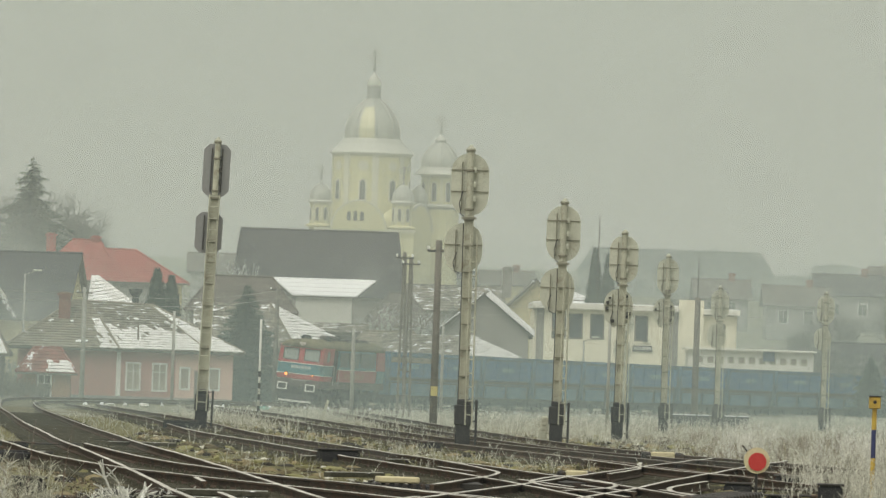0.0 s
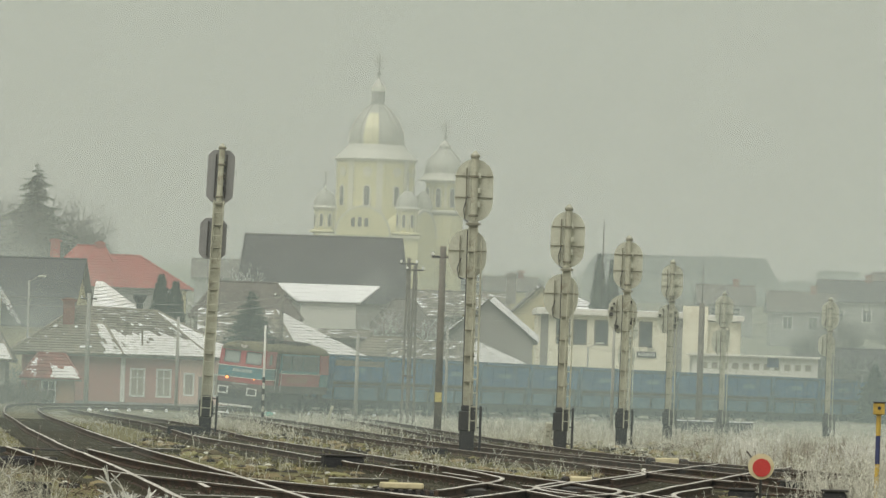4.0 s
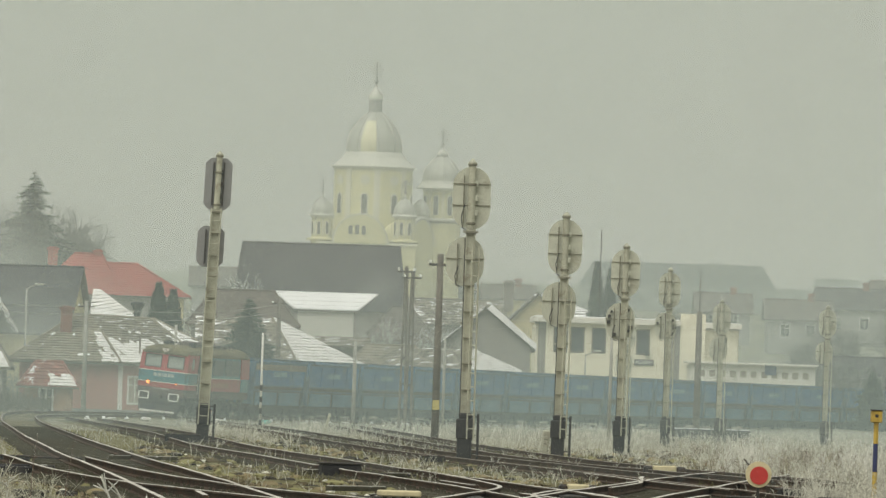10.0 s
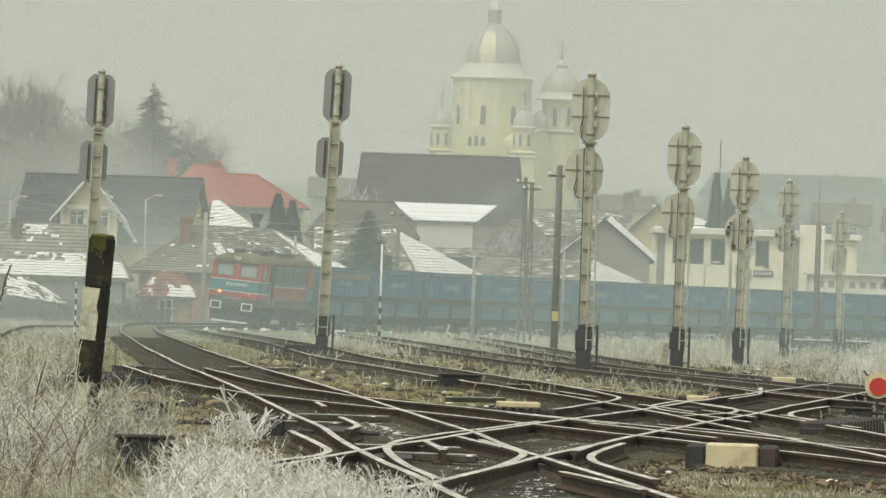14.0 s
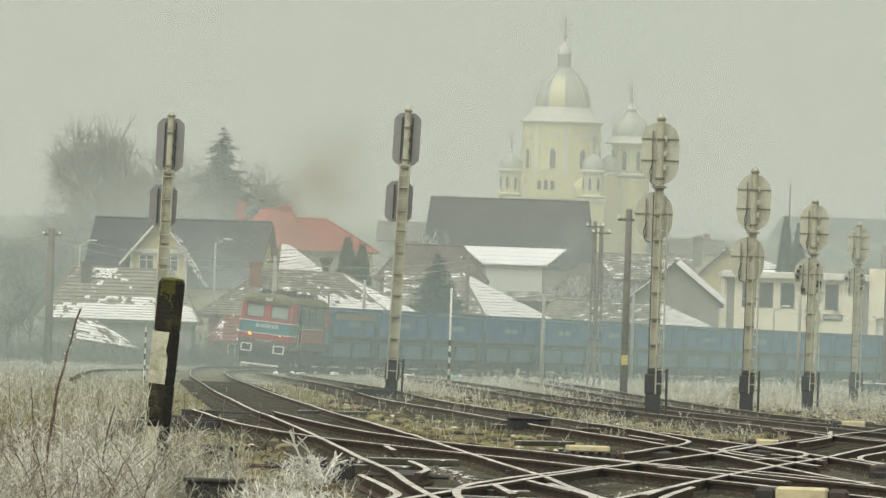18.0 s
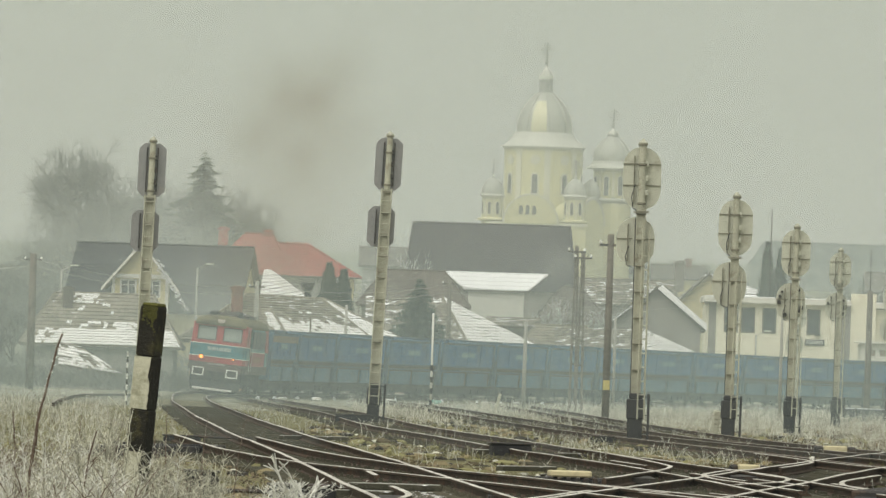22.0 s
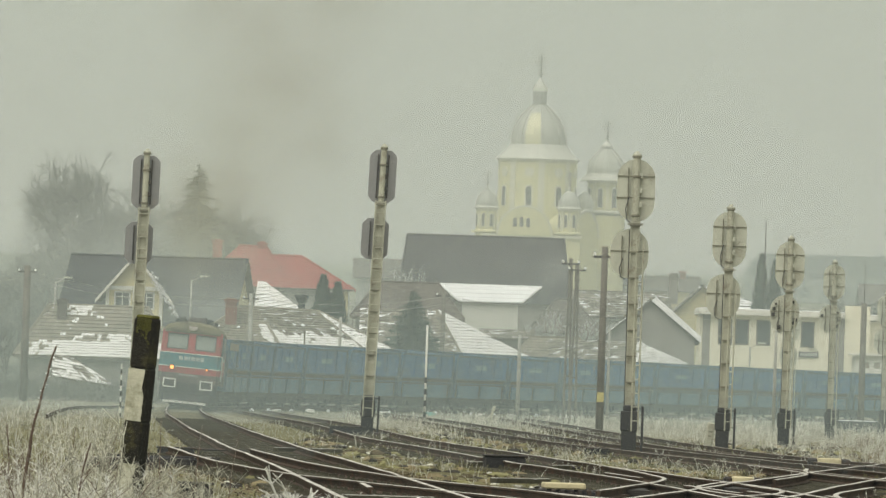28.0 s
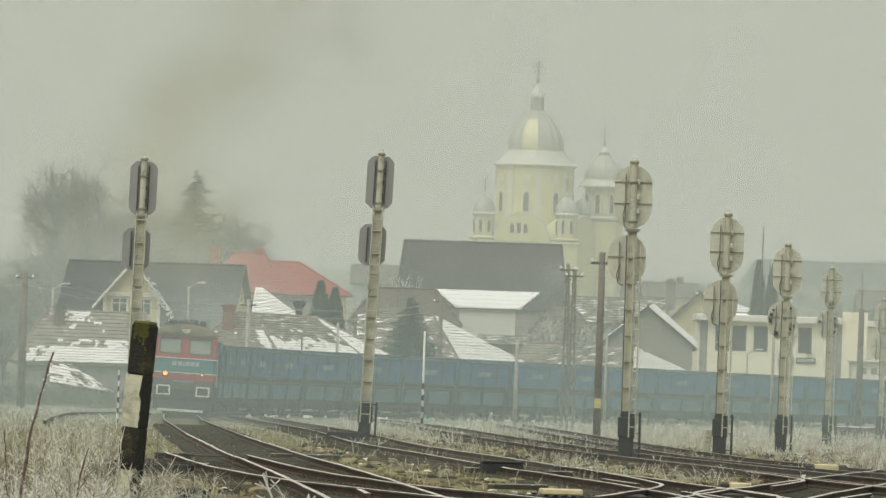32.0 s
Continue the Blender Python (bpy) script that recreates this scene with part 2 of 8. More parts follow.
block_wall = mat("panel_block_plaster", (0.32, 0.32, 0.30), 0.9, var=0.12, scale=0.3, bump=0.1)
brick_red = mat("red_brick", (0.22, 0.11, 0.085), 0.9, var=0.25, scale=3, bump=0.3)
church_wall = mat("church_yellow_plaster", (0.68, 0.645, 0.375), 0.9, var=0.08, scale=0.4, stain=(0.55, 0.52, 0.32), stain_amt=0.2, bump=0.1)
dome_metal = mat("pale_dome_sheet", (0.46, 0.465, 0.40), 0.6, 0.1, var=0.12, scale=0.6, bump=0.05, stain=(0.36, 0.37, 0.32), stain_amt=0.3)
skirt_metal = mat("frosted_eave_sheet", (0.57, 0.57, 0.49), 0.6, 0.05, var=0.10, scale=0.8, bump=0.05)
church_pale = mat("church_pale_trim", (0.70, 0.68, 0.52), 0.9, var=0.06, scale=0.5, bump=0.05)
lantern_grey = mat("grey_lantern_sheet", (0.34, 0.345, 0.31), 0.7, 0.0, var=0.1, scale=0.8)
cross_metal = mat("dull_cross_metal", (0.26, 0.26, 0.23), 0.6, 0.2, var=0.15, scale=2.0)
highlight_yellow = mat("gilded_panel", (0.69, 0.66, 0.43), 0.5, 0.15, var=0.08, scale=0.6, bump=0.05)
bark = mat("frosted_bark", (0.15, 0.135, 0.115), 0.9, var=0.3, scale=3, bump=0.4)
twig_mat = mat("frosted_twigs", (0.20, 0.205, 0.185), 0.9, var=0.3, scale=2, bump=0, island=0.5)
hoar_twigs = mat("hoarfrosted_twigs", (0.40, 0.41, 0.38), 0.9, var=0.3, scale=2, bump=0, island=0.5)
fir_mat = mat("frosty_fir_needles", (0.060, 0.080, 0.060), 0.9, var=0.35, scale=2, island=0.6, bump=0, frost=0.12, frost_scale=2.0)
thuja_mat = mat("dark_thuja", (0.035, 0.055, 0.042), 0.9, var=0.35, scale=2, island=0.6, bump=0)
frost_grass = mat("hoarfrosted_grass", (0.50, 0.50, 0.42), 0.9, var=0.35, scale=1.5, island=0.9, bump=0)
dry_grass = mat("dry_straw_grass", (0.255, 0.240, 0.155), 0.9, var=0.4, scale=1.5, island=0.9, bump=0)
hoar_mat = mat("thick_hoarfrost", (0.66, 0.67, 0.61), 0.9, var=0.2, scale=4, island=0.7, bump=0)
stem_mat = mat("brown_bramble", (0.125, 0.090, 0.068), 0.9, var=0.4, scale=6, stain=(0.5, 0.48, 0.42), stain_amt=0.35)
moss = mat("mossy_top", (0.10, 0.10, 0.025), 0.95, var=0.5, scale=8, bump=0.6)
weed_frost = mat("lightly_frosted_weeds", (0.42, 0.42, 0.335), 0.9, var=0.4, scale=1.5, island=1.2, bump=0)
post_black = mat("post_black_and_shaded_side", (0.022, 0.020, 0.015), 0.85, var=0.5, scale=6, stain=(0.085, 0.080, 0.028), stain_amt=0.35, bump=0.4)
tile_patch = mat("patchy_snow_tiles", (0.19, 0.175, 0.14), 0.9, var=0.3, scale=1.2, island=0.3, frost=0.30, frost_scale=1.4, bump=0.3, lay=(0.9, 2.0, 4.5))
pale_yellow = mat("pale_yellow_enamel", (0.55, 0.48, 0.16), 0.6, var=0.2, scale=3, stain=(0.3, 0.25, 0.12), stain_amt=0.3)
lamp_dark = mat("shaded_side_glass", (0.045, 0.075, 0.085), 0.5, var=0.2, scale=1.0)
faded_red_letter = mat("faded_lettering", (0.36, 0.17, 0.11), 0.7, var=0.2, scale=3)
tan_boards = mat("tan_board_wall", (0.30, 0.19, 0.125), 0.9, var=0.3, scale=2.5, stain=(0.16, 0.11, 0.08), stain_amt=0.4)
olive_grass = mat("olive_dead_grass", (0.165, 0.160, 0.078), 0.95, var=0.45, scale=2.0, island=1.0, bump=0)
litter_brown = mat("brown_leaf_litter", (0.165, 0.140, 0.080), 0.95, var=0.5, scale=2.5, island=1.2, bump=0)
moss_grass = mat("yellow_moss_grass", (0.245, 0.235, 0.085), 0.95, var=0.45, scale=2.0, island=0.8, bump=0)
olive_iron = mat("olive_iron_bracket", (0.20, 0.195, 0.14), 0.7, 0.1, var=0.35, scale=4, stain=(0.10, 0.085, 0.05), stain_amt=0.4)
loco_grey = mat("grimy_grey_red_beam", (0.075, 0.062, 0.058), 0.7, var=0.35, scale=1.5, stain=(0.13, 0.06, 0.05), stain_amt=0.3)
tan_sheen = mat("tan_reflected_light", (0.21, 0.20, 0.165), 0.7, var=0.3, scale=1.5, stain=(0.10, 0.12, 0.14), stain_amt=0.4)
oil_black = mat("oil_black_ballast", (0.030, 0.028, 0.023), 0.85, var=0.6, scale=5, bump=0.9, frost=0.14, frost_scale=7.0)
oil_timber = mat("oil_black_timber", (0.045, 0.042, 0.034), 0.8, var=0.5, scale=4, bump=0.4, frost=0.24, frost_scale=6.0)
teal_plastic = mat("teal_plastic", (0.10, 0.42, 0.34), 0.5, var=0.1)


# ---- geometry helpers ----
def add(bm, verts, faces):
    vs = [bm.verts.new(v) for v in verts]
    for f in faces:
        bm.faces.new([vs[i] for i in f])


BOXF = ((0, 3, 2, 1), (4, 5, 6, 7), (0, 1, 5, 4), (1, 2, 6, 5), (2, 3, 7, 6), (3, 0, 4, 7))


def bx(bm, x0, x1, y0, y1, z0, z1, m=None):
    vs = [Vector(v) for v in ((x0, y0, z0), (x1, y0, z0), (x1, y1, z0), (x0, y1, z0), (x0, y0, z1), (x1, y0, z1), (x1, y1, z1), (x0, y1, z1))]
    add(bm, [m @ v for v in vs] if m else vs, BOXF)
    return bm


def box(*a, bevel=0.0):
    bm = bx(bmesh.new(), *a)
    if bevel:
        bmesh.ops.bevel(bm, geom=bm.edges[:], offset=bevel, segments=1, affect="EDGES")
    return bm


def tube(bm, p0, p1, r0, r1=None, n=8, cap=True):
    p0, p1 = Vector(p0), Vector(p1)
    r1 = r0 if r1 is None else r1
    q = (p1 - p0).to_track_quat("Z", "Y")
    vs = []
    for p, r in ((p0, r0), (p1, r1)):
        vs += [p + q @ Vector((r * math.cos(2 * math.pi * i / n), r * math.sin(2 * math.pi * i / n), 0)) for i in range(n)]
    fs = [(i, (i + 1) % n, n + (i + 1) % n, n + i) for i in range(n)]
    if cap:
        fs += [tuple(range(n))[::-1], tuple(range(n, 2 * n))]
    add(bm, vs, fs)
    return bm


def lathe(bm, prof, n=16, at=(0, 0), turn=0.0):
    vs, fs = [], []
    for r, z in prof:
        vs += [(at[0] + r * math.cos(turn + 2 * math.pi * i / n), at[1] + r * math.sin(turn + 2 * math.pi * i / n), z) for i in range(n)]
    for k in range(len(prof) - 1):
        fs += [(k * n + i, k * n + (i + 1) % n, (k + 1) * n + (i + 1) % n, (k + 1) * n + i) for i in range(n)]
    fs += [tuple(range(n))[::-1], tuple(range((len(prof) - 1) * n, len(prof) * n))]
    add(bm, vs, fs)
    return bm


def extrude_y(bm, poly, y0, y1):
    """A plate of outline poly in x and z, from y0 to y1."""
    n = len(poly)
    vs = [(x, y0, z) for x, z in poly] + [(x, y1, z) for x, z in poly]
    fs = [(i, (i + 1) % n, n + (i + 1) % n, n + i) for i in range(n)] + [tuple(range(n))[::-1], tuple(range(n, 2 * n))]
    add(bm, vs, fs)
    return bm


def mesh_of(name, bm, material, smooth=False):
    bmesh.ops.recalc_face_normals(bm, faces=bm.faces[:])
    me = bpy.data.meshes.new(name)
    bm.to_mesh(me)
    bm.free()
    me.materials.append(material)
    if smooth:
        me.shade_smooth()
    return me


def part(name, bm, material, parent, label="", smooth=False, at=None):
    ob = new(name, mesh_of(name, bm, material, smooth))
    ob.parent = parent
    if at is not None:
        ob.matrix_basis = at
    return tagged(ob, label)


def piece(name, me, parent, m):
    ob = new(name, me)
    ob.parent = parent
    ob.matrix_basis = m
    return ob


def thing(name, m, label, category, group="", kind=""):
    ob = new(name)
    ob.empty_display_size = 0.2
    ob.matrix_basis = m
    return tagged(ob, label, category, group, kind)


def smooth_line(pts, step):
    """An evenly stepped Catmull-Rom line through plan points, as an array of x, y."""
    p = [Vector(q) for q in pts]
    p = [p[0] * 2 - p[1], *p, p[-1] * 2 - p[-2]]
    out = []
    for i in range(1, len(p) - 2):
        k = max(4, int((p[i + 1] - p[i]).length / step * 3))
        for j in range(k):
            t = j / k
            out.append(0.5 * (2 * p[i] + (p[i + 1] - p[i - 1]) * t + (2 * p[i - 1] - 5 * p[i] + 4 * p[i + 1] - p[i + 2]) * t * t
                              + (3 * p[i] - p[i - 1] - 3 * p[i + 1] + p[i + 2]) * t ** 3))
    out.append(p[-2])
    a = np.array([(q.x, q.y) for q in out])
    s = np.concatenate([[0], np.cumsum(np.hypot(*np.diff(a, axis=0).T))])
    g = np.linspace(0, s[-1], max(2, int(s[-1] / step) + 1))
    return np.stack([np.interp(g, s, a[:, 0]), np.interp(g, s, a[:, 1])], 1), g


def normals_of(line):
    d = np.gradient(line, axis=0)
    d /= np.linalg.norm(d, axis=1)[:, None]
    return np.stack([d[:, 1], -d[:, 0]], 1), d


def sweep(line, prof, closed=True):
    """A mesh swept along a plan line; prof holds offsets to the right and heights."""
    nr, _ = normals_of(line)
    n, k = len(line), len(prof)
    vs = [(line[i][0] + nr[i][0] * o, line[i][1] + nr[i][1] * o, z) for i in range(n) for o, z in prof]
    fs = []
    for i in range(n - 1):
        for j in range(k if closed else k - 1):
            a, b = i * k + j, i * k + (j + 1) % k
            fs.append((a, b, b + k, a + k))
    if closed:
        fs += [tuple(range(k)), tuple(range((n - 1) * k, n * k))[::-1]]
    return vs, fs


def swept(name, line, prof, material, parent, closed=True, label=""):
    vs, fs = sweep(line, prof, closed)
    me = bpy.data.meshes.new(name)
    me.from_pydata(vs, [], fs)
    me.materials.append(material)
    ob = new(name, me)
    ob.parent = parent
    return tagged(ob, label)


def wall_cells(bm, x0, x1, z0, z1, y0, y1, holes):
    """A wall slab with real openings: holes are x0, x1, z0, z1."""
    xs = sorted({x0, x1, *[h[0] for h in holes], *[h[1] for h in holes]})
    zs = sorted({z0, z1, *[h[2] for h in holes], *[h[3] for h in holes]})
    for a, b in zip(xs, xs[1:]):
        for c, d in zip(zs, zs[1:]):
            mx, mz = (a + b) / 2, (c + d) / 2
            if not any(h[0] < mx < h[1] and h[2] < mz < h[3] for h in holes):
                bx(bm, a, b, y0, y1, c, d)
    return bm


def window(parent, h, y, frame_mat, depth=0.12, mullion=True, proud=0.03, pane=None):
    x0, x1, z0, z1 = h
    fr = bmesh.new()
    t = 0.09
    for a in ((x0 - t, x0 + 0.03, z0 - t, z1 + t), (x1 - 0.03, x1 + t, z0 - t, z1 + t), (x0 + 0.03, x1 - 0.03, z0 - t, z0 + 0.03), (x0 + 0.03, x1 - 0.03, z1 - 0.03, z1 + t)):
        bx(fr, a[0], a[1], y - proud, y + depth, a[2], a[3])
    if mullion:
        xm = (x0 + x1) / 2
        bx(fr, xm - 0.035, xm + 0.035, y + 0.03, y + depth, z0 + 0.03, z1 - 0.03)
        bx(fr, x0 + 0.03, xm - 0.035, y + 0.03, y + depth, z0 + (z1 - z0) * 0.68, z0 + (z1 - z0) * 0.68 + 0.06)
        bx(fr, xm + 0.035, x1 - 0.03, y + 0.03, y + depth, z0 + (z1 - z0) * 0.68, z0 + (z1 - z0) * 0.68 + 0.06)
    w = part("window", fr, frame_mat, parent, "painted window frame")
    part("pane", box(x0 + 0.03, x1 - 0.03, y + 0.08, y + 0.1, z0 + 0.03, z1 - 0.03), pane or glass, w, "window pane")
    return w


def courses(bm, e0, e1, r0, r1, n, cols=1, lip=0.05, jit=0.012, rng=None):
    """A roof slope of n stepped courses between the eave e0-e1 and the ridge r0-r1."""
    e0, e1, r0, r1 = map(Vector, (e0, e1, r0, r1))
    nv = (e1 - e0).cross(r0 - e0 if (r0 - e0).length > 0.01 else r1 - e0).normalized()
    if nv.z < 0:
        nv = -nv
    rng = rng or random.Random(3)
    for i in range(n):
        a, b = i / n, min(1.0, (i + 1.12) / n)
        p0, p1 = e0.lerp(r0, a), e1.lerp(r1, a)
        q0, q1 = e0.lerp(r0, b), e1.lerp(r1, b)
        k = max(1, round(cols * (p1 - p0).length / max(0.01, (e1 - e0).length)))
        for j in range(k):
            s, t = j / k, (j + 1) / k
            u = nv * (lip + rng.uniform(-jit, jit))
            v0, v1, v2, v3 = p0.lerp(p1, s), p0.lerp(p1, t), q0.lerp(q1, t), q0.lerp(q1, s)
            add(bm, [v0 + u, v1 + u, v2 + nv * 0.012, v3 + nv * 0.012, v0 - nv * 0.03, v1 - nv * 0.03],
                ((0, 1, 2, 3), (4, 5, 1, 0)))
    return bm


def snow_on_tiles(t, e0, e1, r0, r1, n, cols, cover, seed, label="snow lying tile by tile", grain=5.0, lift=0.10):
    """Snow left on a tiled slope: slabs on single tiles, thick where cover(u, v) is high (u along the eave, v upwards)."""
    e0, e1, r0, r1 = map(Vector, (e0, e1, r0, r1))
    nv = (e1 - e0).cross(r0 - e0 if (r0 - e0).length > 0.01 else r1 - e0).normalized()
    nv = -nv if nv.z < 0 else nv
    rng = random.Random(seed)
    vs, fs = [], []
    for i in range(n):
        a, b = i / n, (i + 0.93) / n
        p0, p1, q0, q1 = e0.lerp(r0, a), e1.lerp(r1, a), e0.lerp(r0, b), e1.lerp(r1, b)
        k = max(1, round(cols * (p1 - p0).length / max(0.01, (e1 - e0).length)))
        for j in range(k):
            u = (j + 0.5) / k
            c = p0.lerp(p1, u)
            if cover(u, a) + 0.55 * noise.noise((c.x * grain * 0.16, i * 0.35, seed)) + 0.5 * noise.noise((c.x * 2.3, i * 1.3, seed + 5)) < 0.5:
                continue
            h = nv * (lift + rng.uniform(-0.02, 0.03))
            s0, s1, s2, s3 = p0.lerp(p1, j / k), p0.lerp(p1, (j + 1) / k), q0.lerp(q1, (j + 1) / k), q0.lerp(q1, j / k)
            w = s0.lerp(s3, rng.uniform(0.0, 0.22)) if rng.random() < 0.7 else s0
            x = s1 + (w - s0)
            o = len(vs)
            vs += [w + h, x + h, s2 + h * 0.75, s3 + h * 0.75, w, x, s2, s3]
            fs += [(o, o + 1, o + 2, o + 3), (o + 4, o + 5, o + 1, o), (o + 5, o + 6, o + 2, o + 1), (o + 7, o + 4, o, o + 3)]
    me = bpy.data.meshes.new("snow")
    me.from_pydata(vs, [], fs)
    me.materials.append(roof_snow)
    tagged(piece("snow", me, t, Matrix()), label)


# ---- the ground: one sheet from behind the camera to the horizon ----
def hill(x, y):
    return 22.0 * (1 - math.cos(math.pi * min(1, max(0, (y - 610) / 950)))) / 2


def rough(x, y):
    return 0.055 * noise.noise((x * 0.5, y * 0.16, 0)) + 0.03 * noise.noise((x * 1.7, y * 0.6, 5)) - 0.03


def build_ground():
    xs = [-2500, -900, -300, -120, -60, -40] + [-30 + i * 1.0 for i in range(81)] + [60, 80, 120, 300, 900, 2500]
    ys = [-1500, -300, -60, 0, 20, 35] + [42 + i * 1.5 for i in range(140)] + [252 + i * 10 for i in range(36)] + [620 + i * 40 for i in range(30)] + [1900, 2600, 4000]
    vs = [(x, y, hill(x, y) + (rough(x, y) if -31 < x < 51 and 30 < y < 260 else -0.03)) for y in ys for x in xs]
    k = len(xs)
    fs = [(j * k + i, j * k + i + 1, (j + 1) * k + i + 1, (j + 1) * k + i) for j in range(len(ys) - 1) for i in range(k - 1)]
    me = bpy.data.meshes.new("ground")
    me.from_pydata(vs, [], fs)
    me.materials.append(earth)
    me.materials.append(field_mat)
    for p in me.polygons:
        c = p.center
        if c.y > 330 or c.x > 9.5 + max(0, 120 - c.y) * 0.02 or c.x < -7 - c.y * 0.02 or c.y < 45:
            p.material_index = 1
    tagged(new("ground", me), "frosty brown earth and winter grass of a railway yard", "ground", kind="structure")


# ---- tracks ----
RAIL = [(-0.065, 0.05), (-0.07, 0.063), (-0.012, 0.085), (-0.012, 0.14), (-0.036, 0.15), (-0.036, 0.176), (-0.026, 0.18),
        (0.026, 0.18), (0.036, 0.176), (0.036, 0.15), (0.012, 0.14), (0.012, 0.085), (0.07, 0.063), (0.07, 0.05)]
MAIN = [(2.3, 22), (1.9, 36), (1.5, 50), (1.05, 62), (0.72, 70), (0.37, 79), (0.05, 90), (-0.4, 101), (-0.85, 113), (-1.5, 130), (-2.4, 152),
        (-3.2, 170), (-4.2, 196), (-5.9, 240), (-7.65, 289), (-9.5, 340), (-10.9, 385), (-11.45, 404), (-11.98, 424), (-12.25, 442), (-12.2, 456), (-11.9, 470),
        (-11.15, 484), (-9.9, 498), (-7.9, 512), (-5.3, 525), (-1.9, 540), (2.0, 556), (7.0, 576), (12.6, 599), (27.2, 650), (43.2, 700),
        (60.0, 748), (77.8, 797), (114, 892), (155, 990)]
BRANCH = [(-0.78, 60), (-0.4, 63), (0.6, 77), (1.7, 91), (2.9, 105), (3.95, 117), (5.0, 130), (6.3, 145), (7.6, 160), (9.6, 182)]
SIDING = [(-9.2, 430), (-5.6, 345), (-3.1, 284), (-1.35, 226), (0.5, 187), (1.9, 158), (2.7, 144), (3.4, 132), (4.0, 118), (4.4, 105), (4.75, 95), (5.3, 80), (6.0, 62)]
YARD_A = [(-3.6, 450), (-0.6, 376), (1.6, 293), (2.9, 248), (4.0, 217), (4.9, 200), (6.0, 180), (6.8, 165), (7.8, 145), (8.8, 125), (9.8, 105)]
YARD_B = [(3.4, 440), (4.4, 369), (5.2, 291), (5.9, 247), (6.6, 212), (7.6, 192), (8.8, 178), (10.5, 160), (12.5, 140)]
CROSS = [(-4.2, 166), (-3.1, 146), (-2.3, 134), (-1.2, 122), (0.2, 112), (1.6, 102.5), (3.1, 92), (4.8, 80), (6.8, 66)]


def rail(line, parent, label="", head=None):
    vs, fs = sweep(line, RAIL)
    # old rails dip and sway a little between their joints
    vs = [(x + 0.006 * noise.noise((x * 0.3, y * 0.11, 7)), y, z + (0.010 * noise.noise((x * 0.4, y * 0.16, 3)) if y < 330 else 0.0)) for x, y, z in vs]
    me = bpy.data.meshes.new("rail")
    me.from_pydata(vs, [], fs)
    me.materials.append(rail_mat)
    me.materials.append(head or head_mat)
    me.materials.append(dull_head)
    k = len(RAIL)
    # beyond y = 235 the heads take the duller material
    idx = [(2 if line[min(i // k, len(line) - 1)][1] > 235 else 1) if (i % k) in (5, 6, 7) else 0 for i in range(len(fs))]
    me.polygons.foreach_set("material_index", idx)
    ob = new("rail", me)
    ob.parent = parent
    return tagged(ob, label)


def sleeper_mesh(name, ln):
    bm = box(-ln / 2, ln / 2, -0.125, 0.125, -0.08, 0.05, bevel=0.015)
    for s in (-0.75, 0.75):
        bx(bm, s - 0.17, s + 0.17, -0.09, 0.09, 0.05, 0.062)
        for q in (-0.12, 0.12):
            bx(bm, s + q - 0.02, s + q + 0.02, -0.03, 0.03, 0.062, 0.10)
    return mesh_of(name, bm, sleeper_mat)


SLEEPER = sleeper_mesh("sleeper", 2.5)
CROSS_TIMBER = mesh_of("crossing_timber", box(-1.0, 1.0, -0.11, 0.11, -0.08, 0.035, bevel=0.012), oil_timber)


def track(pts, label, near, far, bed=True, seed=1, head=None, raised=False):
    """Ballast bed, sleepers and two rails along a plan line. Sleepers from near to far are single pieces."""
    rng = random.Random(seed)
    t = thing("railway_track", pose(0, 0, 0), label, "railway track", kind="structure")
    line, _ = smooth_line(pts, 1.5)
    nr, _ = normals_of(line)
    if bed:
        swept("ballast_bed", line, [(-1.6, -0.08), (-1.1, 0.012), (1.1, 0.012), (1.6, -0.08)], ballast_mat, t, False, "dark oil-stained ballast")
    for o in (-0.7525, 0.7525):
        rail(line + nr * o, t, "rusty rail with a frosted head", head)
    if raised:
        for ob in t.children:
            k = len(ob.data.vertices) // len(line)
            for i, v in enumerate(ob.data.vertices):
                if line[i // k][1] > 385:
                    v.co.z += outer_lift(line[i // k][1]) * (0.5 - float(np.dot(np.array(v.co[:2]) - line[i // k], nr[i // k])) / 1.5)
    fine, _ = smooth_line(pts, 0.62)
    _, fd = normals_of(fine)
    bm = bmesh.new()
    for i in range(len(fine)):
        x, y = fine[i]
        if y > 330 or y < 40:
            continue
        m = pose(x + rng.uniform(-0.03, 0.03), y, rng.uniform(-0.012, 0.006), 0, 0, math.degrees(math.atan2(fd[i][1], fd[i][0])) - 90 + rng.uniform(-1.5, 1.5))
        if near <= y <= far:
            piece("sleeper", SLEEPER, t, m)
        else:
            bx(bm, -1.25, 1.25, -0.12, 0.12, -0.08, 0.05, m)
    if bm.faces:
        tagged(part("sleepers", bm, sleeper_mat, t, "tarred wooden sleepers"), kind="stuff")
    return t


SPUR = [(-12.7, 292), (-14.0, 328), (-15.4, 374), (-15.7, 398), (-15.0, 414), (-13.4, 423)]


